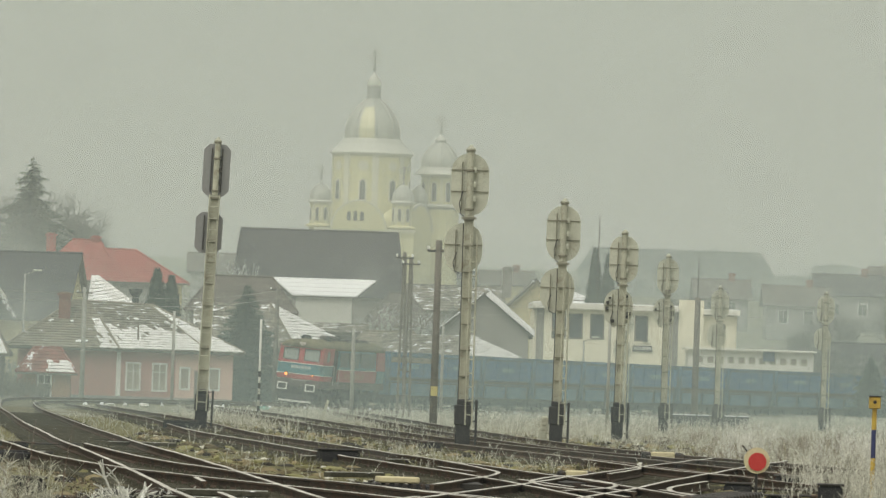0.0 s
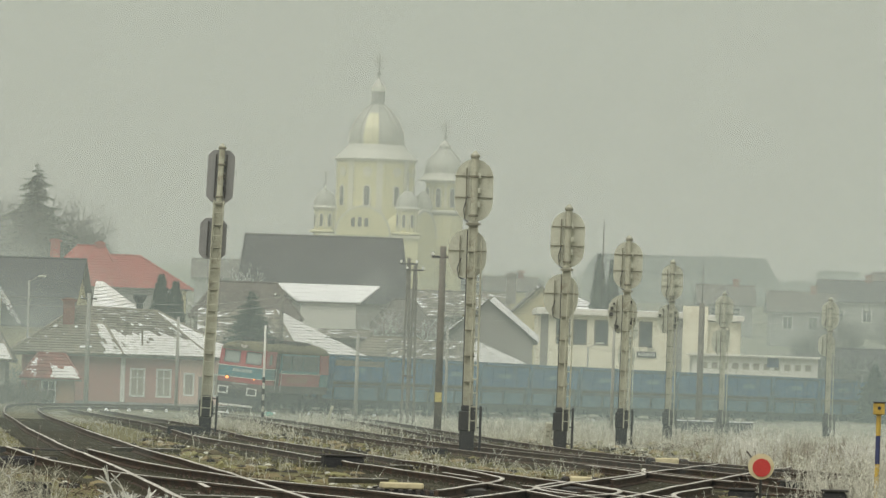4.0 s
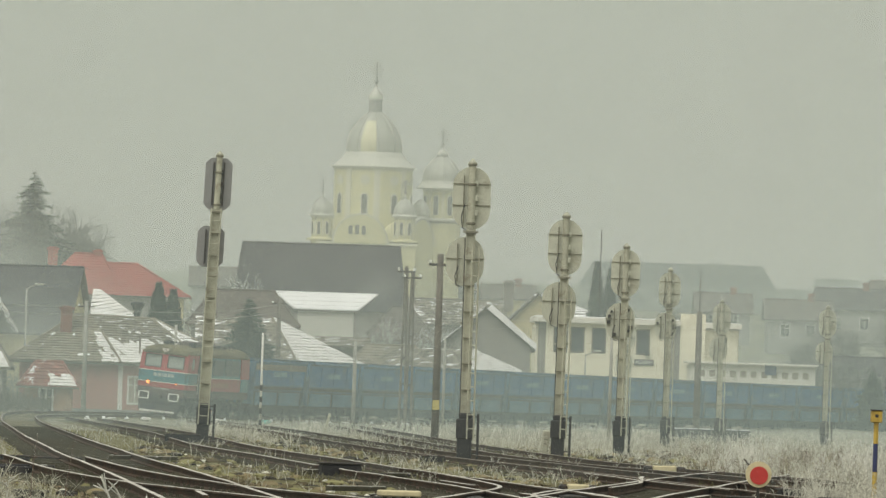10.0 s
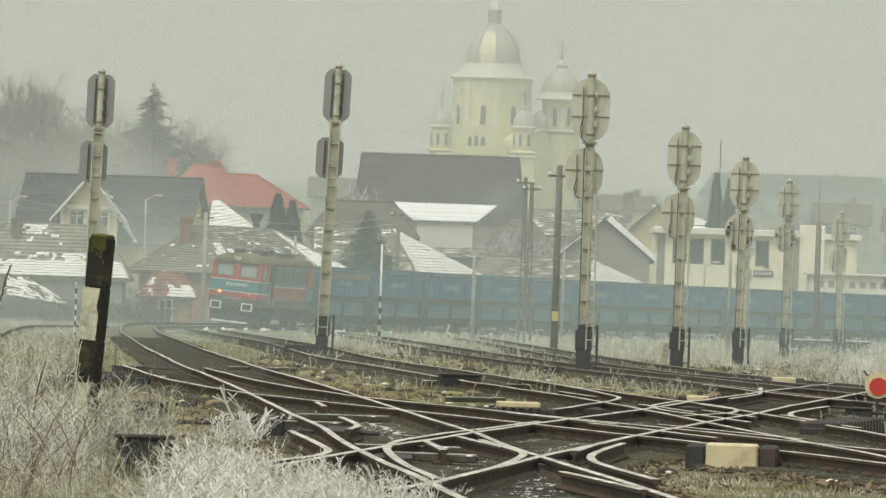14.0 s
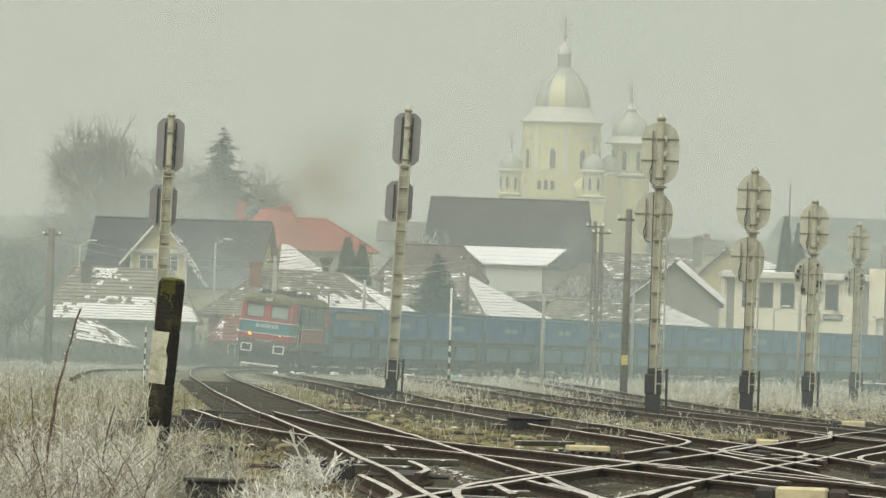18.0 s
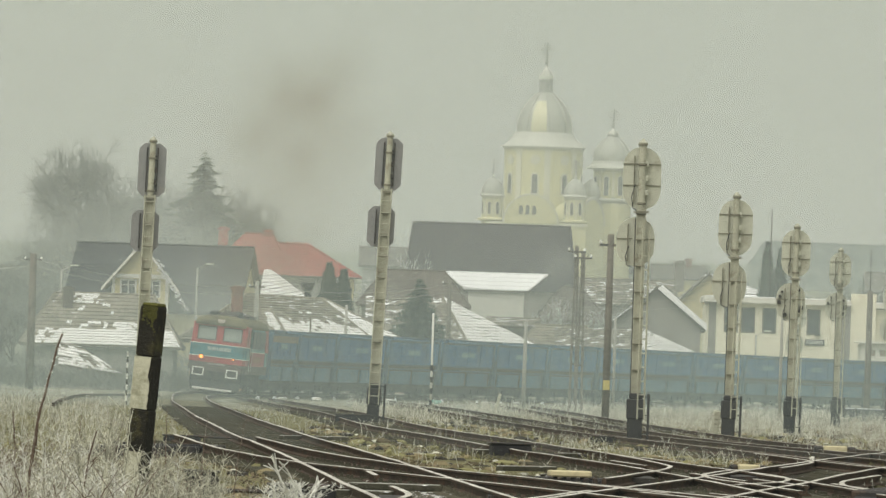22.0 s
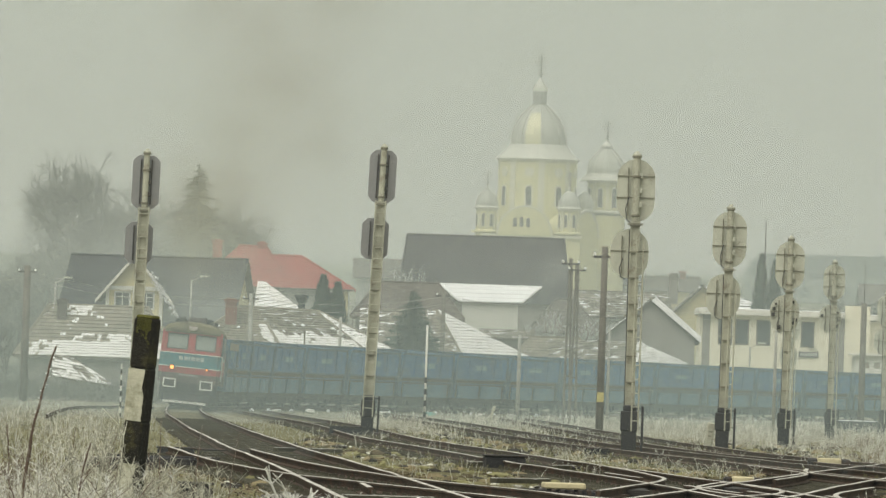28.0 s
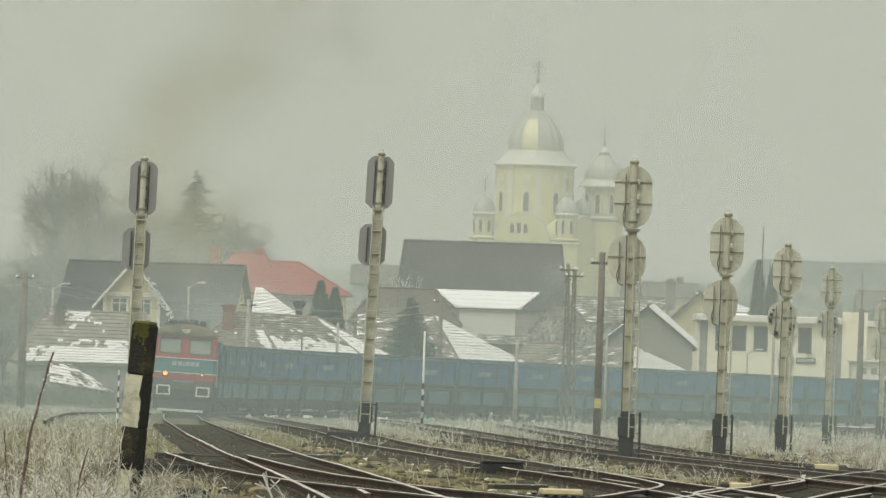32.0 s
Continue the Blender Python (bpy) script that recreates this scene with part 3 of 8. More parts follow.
def extra_rails():
    t = thing("crossing_rails", pose(0, 0, 0.004), "frosted wing and guard rails of the track crossings", "railway crossing", kind="structure")
    runs = (
        [(1.62, 100), (0.82, 91), (0.36, 86), (0.08, 82), (-0.03, 78), (0.0, 74), (0.16, 68), (0.34, 63.5)],
        [(0.0, 59.5), (0.42, 63.8), (0.78, 68.9), (1.04, 74), (1.12, 77), (1.02, 80), (0.84, 84.5)],
        [(1.95, 66), (1.72, 71.5), (1.66, 75), (1.8, 79), (2.18, 85.2)],
        [(-1.5, 62), (-0.85, 69.5), (-0.6, 72), (-0.52, 75), (-0.66, 79), (-0.95, 86)],
        [(2.9, 152), (3.25, 140), (3.35, 134), (3.1, 128), (2.6, 121), (2.0, 113)],
        [(4.4, 132), (3.9, 128), (3.5, 122), (3.55, 117), (3.9, 111), (4.2, 106)],
        [(3.55, 110.5), (4.3, 116), (4.6, 121), (4.5, 126), (4.1, 131)],
        [(5.4, 104), (5.1, 112), (5.2, 118), (5.7, 124), (6.2, 129)],
        [(5.7, 166), (6.1, 156), (6.1, 150), (5.6, 143), (5.1, 137)],
        [(6.6, 162), (6.3, 154), (6.6, 148), (7.1, 140)],
    )
    for r in runs:
        line, _ = smooth_line(r, 0.35)
        rail(line, t, "bent wing rail with a frosted head")
    line, _ = smooth_line(SPUR, 1.0)
    rail(line, t, "rusty rail of a disused spur in the grass")
    checks = ([(-0.55, 98), (-0.35, 92), (-0.42, 88)], [(-0.95, 113), (-0.8, 108)], [(0.45, 77), (0.3, 83)], [(1.0, 80), (0.65, 86)],
              [(1.3, 68), (1.75, 62)], [(2.6, 140), (3.0, 133)], [(3.9, 116), (3.4, 124)], [(4.1, 119), (4.5, 112)], [(2.2, 100), (3.3, 91)],
              [(1.4, 108), (2.5, 99.5)], [(3.0, 101), (4.2, 92)], [(1.9, 84), (1.6, 79)], [(5.3, 109), (5.0, 116)])
    for r in checks:
        line, _ = smooth_line(r, 0.5)
        rail(line, t, "short check rail")
    for pts, w in (([(0.75, 60), (1.05, 68), (1.05, 76), (0.85, 84), (0.75, 91), (0.8, 98)], 0.62), ([(3.6, 122), (4.2, 131), (4.75, 140), (5.2, 149)], 0.8), ([(2.0, 112), (2.6, 106), (3.2, 100)], 0.5)):
        line, _ = smooth_line(pts, 0.6)
        rng = np.random.default_rng(len(pts))
        vs, fs = [], []
        nr, _ = normals_of(line)
        for k, p in enumerate(line):
            for o in (-1.0, -0.5, 0.0, 0.5, 1.0):
                e = o * w * (1 + 0.25 * rng.normal() * (abs(o) == 1.0))
                vs.append((p[0] + nr[k][0] * e, p[1] + nr[k][1] * e, 0.022 - 0.05 * (abs(o) == 1.0 or k in (0, len(line) - 1)) + 0.006 * rng.normal()))
        fs = [(k * 5 + q, k * 5 + q + 1, k * 5 + q + 6, k * 5 + q + 5) for k in range(len(line) - 1) for q in range(4)]
        me = bpy.data.meshes.new("oily_bed")
        me.from_pydata(vs, [], fs)
        me.materials.append(oil_black)
        ob = piece("oily_bed", me, t, Matrix())
        tagged(ob, "oil-black ballast flecked with frost")
        for k in range(1, len(line) - 1):
            m = pose(line[k][0] + 0.1 * rng.normal(), line[k][1] + 0.15 * rng.normal(), 0.012 + 0.01 * rng.random(), 0, 0, -math.degrees(math.atan2(*(line[k + 1] - line[k]))) + 2 * rng.normal())
            piece("crossing_timber", CROSS_TIMBER, t, m @ Matrix.Diagonal((w * 0.9 * (0.75 + 0.3 * rng.random()), 1, 1, 1)))
    plates = bmesh.new()
    for x, y, w, l in ((0.02, 76.5, 0.16, 1.6), (0.1, 66, 0.12, 1.6), (1.35, 75.5, 0.14, 1.4), (-0.5, 92, 0.16, 2.0), (0.6, 97, 0.12, 1.2), (2.6, 121, 0.2, 1.6), (4.2, 128, 0.2, 2.0)):
        bx(plates, x - w, x + w, y - l, y + l, 0.06, 0.13)
    part("baseplate", plates, iron, t, "rusty iron baseplates")


# ---- signals ----
def oval(w, h, n=9):
    r = w / 2
    return [(r * math.cos(a), h / 2 - r + r * math.sin(a)) for a in [math.pi * i / n for i in range(n + 1)]] + \
           [(-r * math.cos(a), -h / 2 + r - r * math.sin(a)) for a in [math.pi * i / n for i in range(n + 1)]]


def chamfered(w, h, c=0.16):
    a, b = w / 2, h / 2
    return [(a, b - c), (a - c, b), (-a + c, b), (-a, b - c), (-a, -b + c), (-a + c, -b), (a - c, -b), (a, -b + c)]


def signal(x, y, h, kind, lean=0.0, side=1, base=1.1, second=True, turn=0.0, size=1.0, low=0.0):
    shape, pm = (oval, plate_pale) if kind == "oval" else (chamfered, plate_grey)
    words = "oval pale" if kind == "oval" else "chamfered grey"
    s = thing("railway_signal", pose(x, y, 0, 0, lean, turn), f"white ladder mast railway signal with {words} backplates, seen from behind", "railway signal", "signals in the yard")
    b = bmesh.new()
    bx(b, -0.175, 0.175, -0.17, 0.17, -0.1, base * 0.52)
    bx(b, -0.205, 0.205, -0.2, 0.2, base * 0.50, base * 0.94)
    bx(b, -0.15, 0.17, -0.16, 0.16, base * 0.94, base * 1.06)
    bmesh.ops.bevel(b, geom=b.edges[:], offset=0.025, segments=1, affect="EDGES")
    part("base", b, tar, s, "black tarred cast base")
    hp = 1.5 * size
    wp = (0.9 if kind == "oval" else 0.78) * size
    z1 = h - 0.12 - hp / 2
    m = bmesh.new()
    for q0, q1, y0, y1 in ((-0.115, 0.115, -0.06, -0.02), (-0.115, -0.085, -0.115, -0.06), (0.085, 0.115, -0.115, -0.06)):
        bx(m, q0, q1, y0, y1, base, h - hp - 0.1)
    tube(m, (0, 0, h - hp - 0.1), (0, 0, h - 0.05), 0.085, 0.085, 10)
    lathe(m, [(0.10, h - 0.06), (0.11, h - 0.02), (0.05, h + 0.03), (0.03, h + 0.07)], 8)
    part("mast", m, mast_mat, s, "weathered white channel mast with a tubular head")
    plates = [(0.0, z1, hp, wp)]
    if second:
        plates.append((-0.11 * side, z1 - hp / 2 - 0.17 - 0.59 * size - low, 1.18 * size, wp))
    for px, pz, ph, pw in plates:
        bm = extrude_y(bmesh.new(), [(px + a, pz + c) for a, c in shape(pw, ph)], 0.16, 0.185)
        p = part("backplate", bm, pm, s, "weathered signal backplate")
        r = bmesh.new()
        if kind == "oval":
            # the horizontal bars are kept dark to draw the ribs' shadow lines
            for q in (-0.12, 0.22) if ph > 1.3 else (0.05,):
                for sg in (-1, 1):
                    bx(r, px + sg * 0.08, px + sg * (pw / 2 + 0.015), 0.135, 0.16, pz + ph * q, pz + ph * q + 0.022)
            bx(r, px - 0.2, px - 0.17, 0.11, 0.158, pz - ph * 0.4, pz + ph * 0.36)
        else:
            bx(r, px - 0.17, px - 0.13, 0.10, 0.158, pz - ph * 0.42, pz + ph * 0.42)
            bx(r, px + 0.13, px + 0.17, 0.10, 0.158, pz - ph * 0.42, pz + ph * 0.42)
        part("stiffener", r, olive_iron if kind == "oval" else iron, p, "thin dark stiffening bars")
        # lamp housings between plate and mast
        for q in (-0.28, -0.05, 0.18):
            hb = box(px + 0.03, px + 0.15, -0.02, 0.155, pz + ph * q, pz + ph * q + 0.14, bevel=0.02)
            part("lamp_housing", hb, plate_pale if kind == "oval" else iron, p, "small lamp housing")
        if kind == "oval":
            cb = bmesh.new()
            pts = [(px - 0.16, 0.0, pz - ph * 0.1), (px - 0.24, -0.05, pz - ph * 0.3), (px - 0.2, -0.06, pz - ph * 0.48), (px - 0.08, -0.05, pz - ph * 0.52)]
            for a, c in zip(pts, pts[1:]):
                tube(cb, a, c, 0.013, n=5)
            part("cable", cb, tar, p, "black hanging cable")
            if ph < 1.3 and 270 < y < 360:
                rng = random.Random(int(y))
                for i in range(9):
                    a = rng.uniform(0, 2 * math.pi)
                    cx, cz, q = px + 0.40 * pw * math.cos(a), pz + 0.40 * ph * math.sin(a), rng.uniform(0.025, 0.06)
                    part("lamp_fitting", box(cx - q, cx + q, 0.05, 0.158, cz - q * rng.uniform(0.6, 1.4), cz + q, bevel=0.008), iron, p, "dark lamp fitting")
    z = base + 0.6
    while z < h - hp:
        part("clamp", box(-0.125, 0.125, -0.125, -0.01, z, z + 0.032, bevel=0.006), olive_iron, s, "weathered mast clamp")
        z += 0.62
    part("conduit", tube(bmesh.new(), (-0.125 * side, -0.09, base * 0.6), (-0.125 * side, -0.09, h - hp - 0.3), 0.016, n=5), iron, s, "dark cable conduit")
    for q in (0.0, hp * 0.62, hp - 0.1):
        part("collar", lathe(bmesh.new(), [(0.085, h - hp + q), (0.115, h - hp + q + 0.01), (0.115, h - hp + q + 0.05), (0.085, h - hp + q + 0.06)], 10), olive_iron, s, "weathered clamp collar")
    part("bracket", box(-0.2, 0.2, -0.03, 0.03, base + (h - base) * 0.36, base + (h - base) * 0.36 + 0.04), olive_iron, s, "rusty ladder bracket")
    part("bracket", box(-0.18, 0.18, -0.14, 0.0, h - hp - 0.2, h - hp - 0.15), olive_iron, s, "rusty plate bracket")
    top = h - hp * (1.0 if kind == "oval" else 1.05) - (0.55 if kind == "oval" else 0.0)
    off = 0.15 if kind == "oval" else 0.0
    ld = bmesh.new()
    la, lb = (off - 0.10, off + 0.06) if kind == "oval" else (-0.14, 0.14)
    for q in (la, lb):
        tube(ld, (side * q, -0.2, base - 0.55), (side * q, -0.2, top), 0.02, n=6)
    z = base - 0.3
    while z < top - 0.05:
        tube(ld, (side * la, -0.2, z), (side * lb, -0.2, z), 0.014, n=5)
        z += 0.33
    part("ladder", ld, mast_mat, s, "thin white steel ladder")
    stub = bmesh.new()
    bx(stub, side * 0.31 - 0.03, side * 0.31 + 0.03, -0.22, -0.16, -0.1, base * 1.05)
    for q in (0.2, 0.6, 1.0):
        bx(stub, min(0, side * 0.31), max(0, side * 0.31), -0.205, -0.175, base * q - 0.03, base * q)
    part("ladder_foot", stub, tar, s, "black ladder foot")
    return s


# ---- the train ----
PATH_LINE, PATH_S = smooth_line(MAIN[16:], 1.0)
PATH_S = PATH_S - PATH_S[np.argmin(np.abs(PATH_LINE[:, 1] - 432))]


def rail_pose(s):
    x, y = np.interp(s, PATH_S, PATH_LINE[:, 0]), np.interp(s, PATH_S, PATH_LINE[:, 1])
    return x, y


def cant(s):
    """Lean of the curve towards its inner side, in degrees."""
    return float(np.interp(s, (-45, -28, 0, 25, 120, 240), (0, 1.4, 3.6, 5.0, 4.6, 3.0)))


def outer_lift(y):
    """How far the outer rail of the curve is raised."""
    return 1.5 * math.sin(radians(cant(float(np.interp(y, PATH_LINE[:, 1], PATH_S))))) if y > 385 else 0.0


def vehicle_pose(s, base):
    """Pose of a vehicle whose bogies stand on the canted curve at s and s + base."""
    x0, y0 = rail_pose(s)
    x1, y1 = rail_pose(s + base)
    c = cant(s + base / 2)
    return pose((x0 + x1) / 2, (y0 + y1) / 2, 0.18 + 0.75 * math.sin(radians(c)), 0, c, -math.degrees(math.atan2(x1 - x0, y1 - y0)))


def wheelset_mesh(r, gauge=0.72):
    bm = bmesh.new()
    for sx in (-1, 1):
        for a, b, rr in ((gauge, gauge + 0.12, r), (gauge - 0.03, gauge, r + 0.03)):
            tube(bm, (sx * a, 0, 0), (sx * b, 0, 0), rr, rr, 14)
    tube(bm, (-0.9, 0, 0), (0.9, 0, 0), 0.08, n=8)
    return mesh_of("wheelset", bm, iron)


def loco():
    L = 8.2
    t = thing("diesel_locomotive", vehicle_pose(109.8, 9), "dirty red and turquoise diesel locomotive with a sooty roof", "locomotive")
    W = 1.46

    def ring(z):
        return W if z < 2.7 else W - (z - 2.7) * 0.10

    # body shell in bands, the cab front slopes back above the waist
    def band(name, z0, z1, material, y0, y1, slope0=0.0, slope1=0.0, label="", grow=0.0):
        a, b = ring(z0) + grow, ring(z1) + grow
        bm = bmesh.new()
        add(bm, [(-a, y0 + slope0, z0), (a, y0 + slope0, z0), (a, y1, z0), (-a, y1, z0), (-b, y0 + slope1, z1), (b, y0 + slope1, z1), (b, y1, z1), (-b, y1, z1)], BOXF)
        bmesh.ops.bevel(bm, geom=[e for e in bm.edges if abs(e.verts[0].co.z - e.verts[1].co.z) > 0.1], offset=0.16, segments=3, affect="EDGES")
        return part(name, bm, material, t, label)

    band("skirt", 1.10, 1.54, loco_grey, -L, L, label="grimy dark skirt")
    band("lower_body", 1.54, 1.83, loco_red, -L, -L + 2.6, label="red lower body front")
    band("blue_band", 1.868, 2.48, loco_blue, -L, -L + 2.6, label="turquoise cab band")
    # entrance recess and cab doors get the dark underframe colour as painted shade
    band("door_recess", 1.54, 3.50, under_mat, -L + 2.62, -L + 4.0, label="entrance recess coloured dark as shade", grow=-0.06)
    band("mid_body", 1.54, 2.26, loco_red, -L + 4.02, L - 2.2, label="red body side with faded lettering bars")
    band("engine_side", 2.30, 3.52, loco_blue, -L + 4.02, L - 2.4, label="turquoise engine room side", grow=-0.01)
    band("rear_cab", 2.30, 3.52, loco_red, L - 2.38, L, label="red rear cab")
    band("rear_block", 1.54, 2.26, loco_blue, L - 2.18, L - 0.02, label="turquoise lower rear cab")
    for z, y1 in ((1.83, -L + 2.6), (2.48, -L + 2.6)):
        band("white_line", z, z + 0.038, white_paint, -L - 0.01, y1, label="thin white stripe", grow=0.012)
    band("white_line", 2.26, 2.30, white_paint, -L + 4.02, L - 2.3, label="thin white stripe", grow=0.012)
    # cab upper part with real window openings
    cab = bmesh.new()
    y = -L
    wall_cells(cab, -1.31, 1.31, 2.52, 3.58, y + 0.02, y + 0.14, [(-1.16, -0.17, 2.68, 3.42), (0.17, 1.16, 2.68, 3.42)])
    for sx in (-1, 1):
        side = bmesh.new()
        wall_cells(side, -L + 0.14, -L + 2.6, 2.52, 3.55, -0.06, 0.06, [(-L + 0.9, -L + 1.7, 2.72, 3.36)])
        for v in side.verts:
            v.co = Vector((sx * 1.36 - v.co.y, v.co.x, v.co.z))
        me = bpy.data.meshes.new("tmp")
        side.to_mesh(me)
        side.free()
        cab.from_mesh(me)
        tube(cab, (sx * 1.34, -L + 0.1, 2.52), (sx * 1.30, -L + 0.1, 3.58), 0.11, n=8)
    shear = Matrix(((1, 0, 0, 0), (0, 1, 0.12, -0.12 * 2.52), (0, 0, 1, 0), (0, 0, 0, 1)))
    cab.transform(shear)
    part("cab", cab, loco_red, t, "red driver's cab")
    for sx in (-1, 1):
        bm = box(sx * 0.665 - 0.5, sx * 0.665 + 0.5, -L + 0.09, -L + 0.11, 2.68, 3.42)
        bm.transform(shear)
        w = part("windscreen", bm, pale_sky_glass, t, "windscreen with sky reflection in its pale colour")
        fr = bmesh.new()
        x0, x1 = sx * 0.665 - 0.49, sx * 0.665 + 0.49
        for a in ((x0, x0 + 0.035, 2.69, 3.41), (x1 - 0.035, x1, 2.69, 3.41), (x0, x1, 2.69, 2.73), (x0, x1, 3.37, 3.41)):
            bx(fr, a[0], a[1], -L + 0.0, -L + 0.1, a[2], a[3])
        fr.transform(shear)
        part("rubber_seal", fr, under_mat, w, "dark window seal")
        part("side_window", box(sx * 1.38 - 0.02, sx * 1.38 + 0.02, -L + 0.92, -L + 1.68, 2.74, 3.34), pale_sky_glass, t, "cab side window")
        d = part("cab_door", box(sx * 1.40 - 0.02, sx * 1.40 + 0.02, -L + 2.85, -L + 3.75, 1.5, 3.4, bevel=0.01), under_mat, t, "cab door coloured dark as shade")
        h = bmesh.new()
        for yy in (-L + 2.66, -L + 3.98):
            tube(h, (sx * 1.49, yy, 1.3), (sx * 1.49, yy, 2.5), 0.018, n=5)
        part("handrail", h, white_paint, d, "white handrail")
    # roof: a rounded shell with overhanging front brow
    rf = bmesh.new()
    prof = [(1.42, 3.46), (1.38, 3.64), (1.20, 3.83), (0.84, 3.96), (0.3, 4.02)]
    full = [(-a, z) for a, z in prof] + [(a, z) for a, z in prof[::-1]]
    n = len(full)
    vs, fs = [], []
    for yy, k, dz in ((-L - 0.04, 0.95, -0.16), (-L + 0.25, 0.98, -0.05), (-L + 0.7, 1.0, 0.0), (L - 0.7, 1.0, 0.0), (L - 0.1, 0.95, -0.1)):
        vs += [(a * k, yy + (0.12 if yy < 0 else 0), 3.50 + (z - 3.50) * (1 + dz * 2)) for a, z in full]
    for k in range(4):
        fs += [(k * n + i, k * n + (i + 1) % n, (k + 1) * n + (i + 1) % n, (k + 1) * n + i) for i in range(n)]
    fs += [tuple(range(n))[::-1], tuple(range(4 * n, 5 * n))]
    add(rf, vs, fs)
    part("roof", rf, loco_roof, t, "rounded sooty olive roof", True)
    for cx, yy, w, ln, z1 in ((-0.62, -4.9, 0.22, 0.9, 4.20), (0.72, -4.6, 0.14, 0.8, 4.22), (0.05, -1.8, 0.42, 1.6, 4.24), (0.0, 1.6, 0.8, 2.8, 4.14), (0.0, 4.6, 0.75, 1.6, 4.12)):
        g = box(cx - w, cx + w, yy - ln / 2, yy + ln / 2, 3.92, z1, bevel=0.03)
        for i in range(5):
            bx(g, cx - w + 0.05, cx + w - 0.05, yy - ln / 2 + 0.1 + i * ln / 5.5, yy - ln / 2 + 0.16 + i * ln / 5.5, z1, z1 + 0.03)
        part("roof_vent", g, loco_grey if w > 0.4 else under_mat, t, "dark roof vent")
    ex = bmesh.new()
    lathe(ex, [(0.2, 3.95), (0.2, 4.3), (0.16, 4.3), (0.16, 4.1)], 10, (0.3, -0.6))
    part("exhaust", ex, under_mat, t, "sooty exhaust stack")
    rl = bmesh.new()
    for sx in (-1, 1):
        tube(rl, (sx * 0.95, -4.2, 4.12), (sx * 0.95, 5, 4.12), 0.025, n=5)
        for k in range(6):
            tube(rl, (sx * 0.95, -4.2 + k * 1.84, 3.9), (sx * 0.95, -4.2 + k * 1.84, 4.12), 0.02, n=5)
    part("roof_rail", rl, under_mat, t, "thin roof walkway rail")
    hn = bmesh.new()
    for sx in (-0.12, 0.12):
        tube(hn, (sx, -L + 0.02, 3.74), (sx, -L + 0.4, 3.77), 0.085, 0.05, 8)
    lathe(hn, [(0.11, 3.60), (0.15, 3.64), (0.15, 3.74), (0.08, 3.8)], 8, (0, -L + 0.16))
    part("top_headlamp", hn, lamp_off, t, "small roof headlamps")
    # head lamps, stripes, lettering bars
    for sx, mm, r in ((-0.83, lamp_on, 0.10), (0.83, lamp_on, 0.045)):
        hl = bmesh.new()
        tube(hl, (sx, -L - 0.05, 1.80), (sx, -L + 0.02, 1.80), r + 0.04, r + 0.05, 12)
        p = part("headlamp", hl, under_mat, t, "round headlamp")
        gl = bmesh.new()
        tube(gl, (sx, -L - 0.062, 1.80), (sx, -L - 0.05, 1.80), r, r, 12)
        part("lamp_glass", gl, mm, p, "glowing orange lamp")
    tx = bmesh.new()
    for x0, x1 in ((-0.55, -0.36), (-0.31, -0.12), (-0.07, 0.0), (0.05, 0.24), (0.29, 0.44), (0.49, 0.66)):
        bx(tx, x0, x1, -L - 0.022, -L - 0.005, 2.17, 2.36)
    part("lettering", tx, letter_mat, t, "pale lettering bars on the cab front")
    nb = bmesh.new()
    for i in range(8):
        bx(nb, -0.46 + i * 0.115, -0.37 + i * 0.115, -L - 0.03, -L - 0.005, 1.43, 1.51)
    part("number_bar", nb, concrete, t, "small pale number bars")
    sd = bmesh.new()
    for i in range(5):
        bx(sd, W + 0.002, W + 0.012, -2.6 + i * 1.1, -1.75 + i * 1.1, 1.72, 2.06)
    part("side_lettering", sd, faded_red_letter, t, "faded lettering bars on the side")
    for y0, y1 in ((-3.9, -1.9), (-1.6, 1.1), (1.4, 5.3)):
        part("engine_window", box(W - 0.075, W + 0.004, y0, y1, 2.46, 3.36, bevel=0.01), lamp_dark, t, "dark engine room window")
    sk = box(-1.32, 1.32, -L + 0.05, -L + 0.6, 0.62, 1.12, bevel=0.03)
    part("buffer_beam", sk, under_mat, t, "grimy grey buffer beam")
    for sx in (-0.88, 0.88):
        bf = bmesh.new()
        tube(bf, (sx, -L + 0.1, 1.05), (sx, -L - 0.5, 1.05), 0.12, 0.1, 10)
        bx(bf, sx - 0.27, sx + 0.27, -L - 0.56, -L - 0.5, 0.86, 1.24)
        b = part("buffer", bf, under_mat, t, "rectangular buffer head")
        fr = bmesh.new()
        for a in ((sx - 0.31, sx - 0.24, 0.83, 1.27), (sx + 0.24, sx + 0.31, 0.83, 1.27), (sx - 0.24, sx + 0.24, 0.83, 0.89), (sx - 0.24, sx + 0.24, 1.21, 1.27)):
            bx(fr, a[0], a[1], -L - 0.58, -L - 0.53, a[2], a[3])
        part("white_edge", fr, white_paint, b, "white painted buffer edge")
    hk = bmesh.new()
    bx(hk, -0.08, 0.08, -L - 0.35, -L + 0.1, 0.95, 1.12)
    for q in (-0.5, -0.38, 0.38, 0.5):
        tube(hk, (q, -L - 0.02, 1.0), (q * 1.1, -L - 0.12, 0.45), 0.03, n=6)
    part("coupling", hk, iron, t, "coupling hook and air hoses")
    pl = bmesh.new()
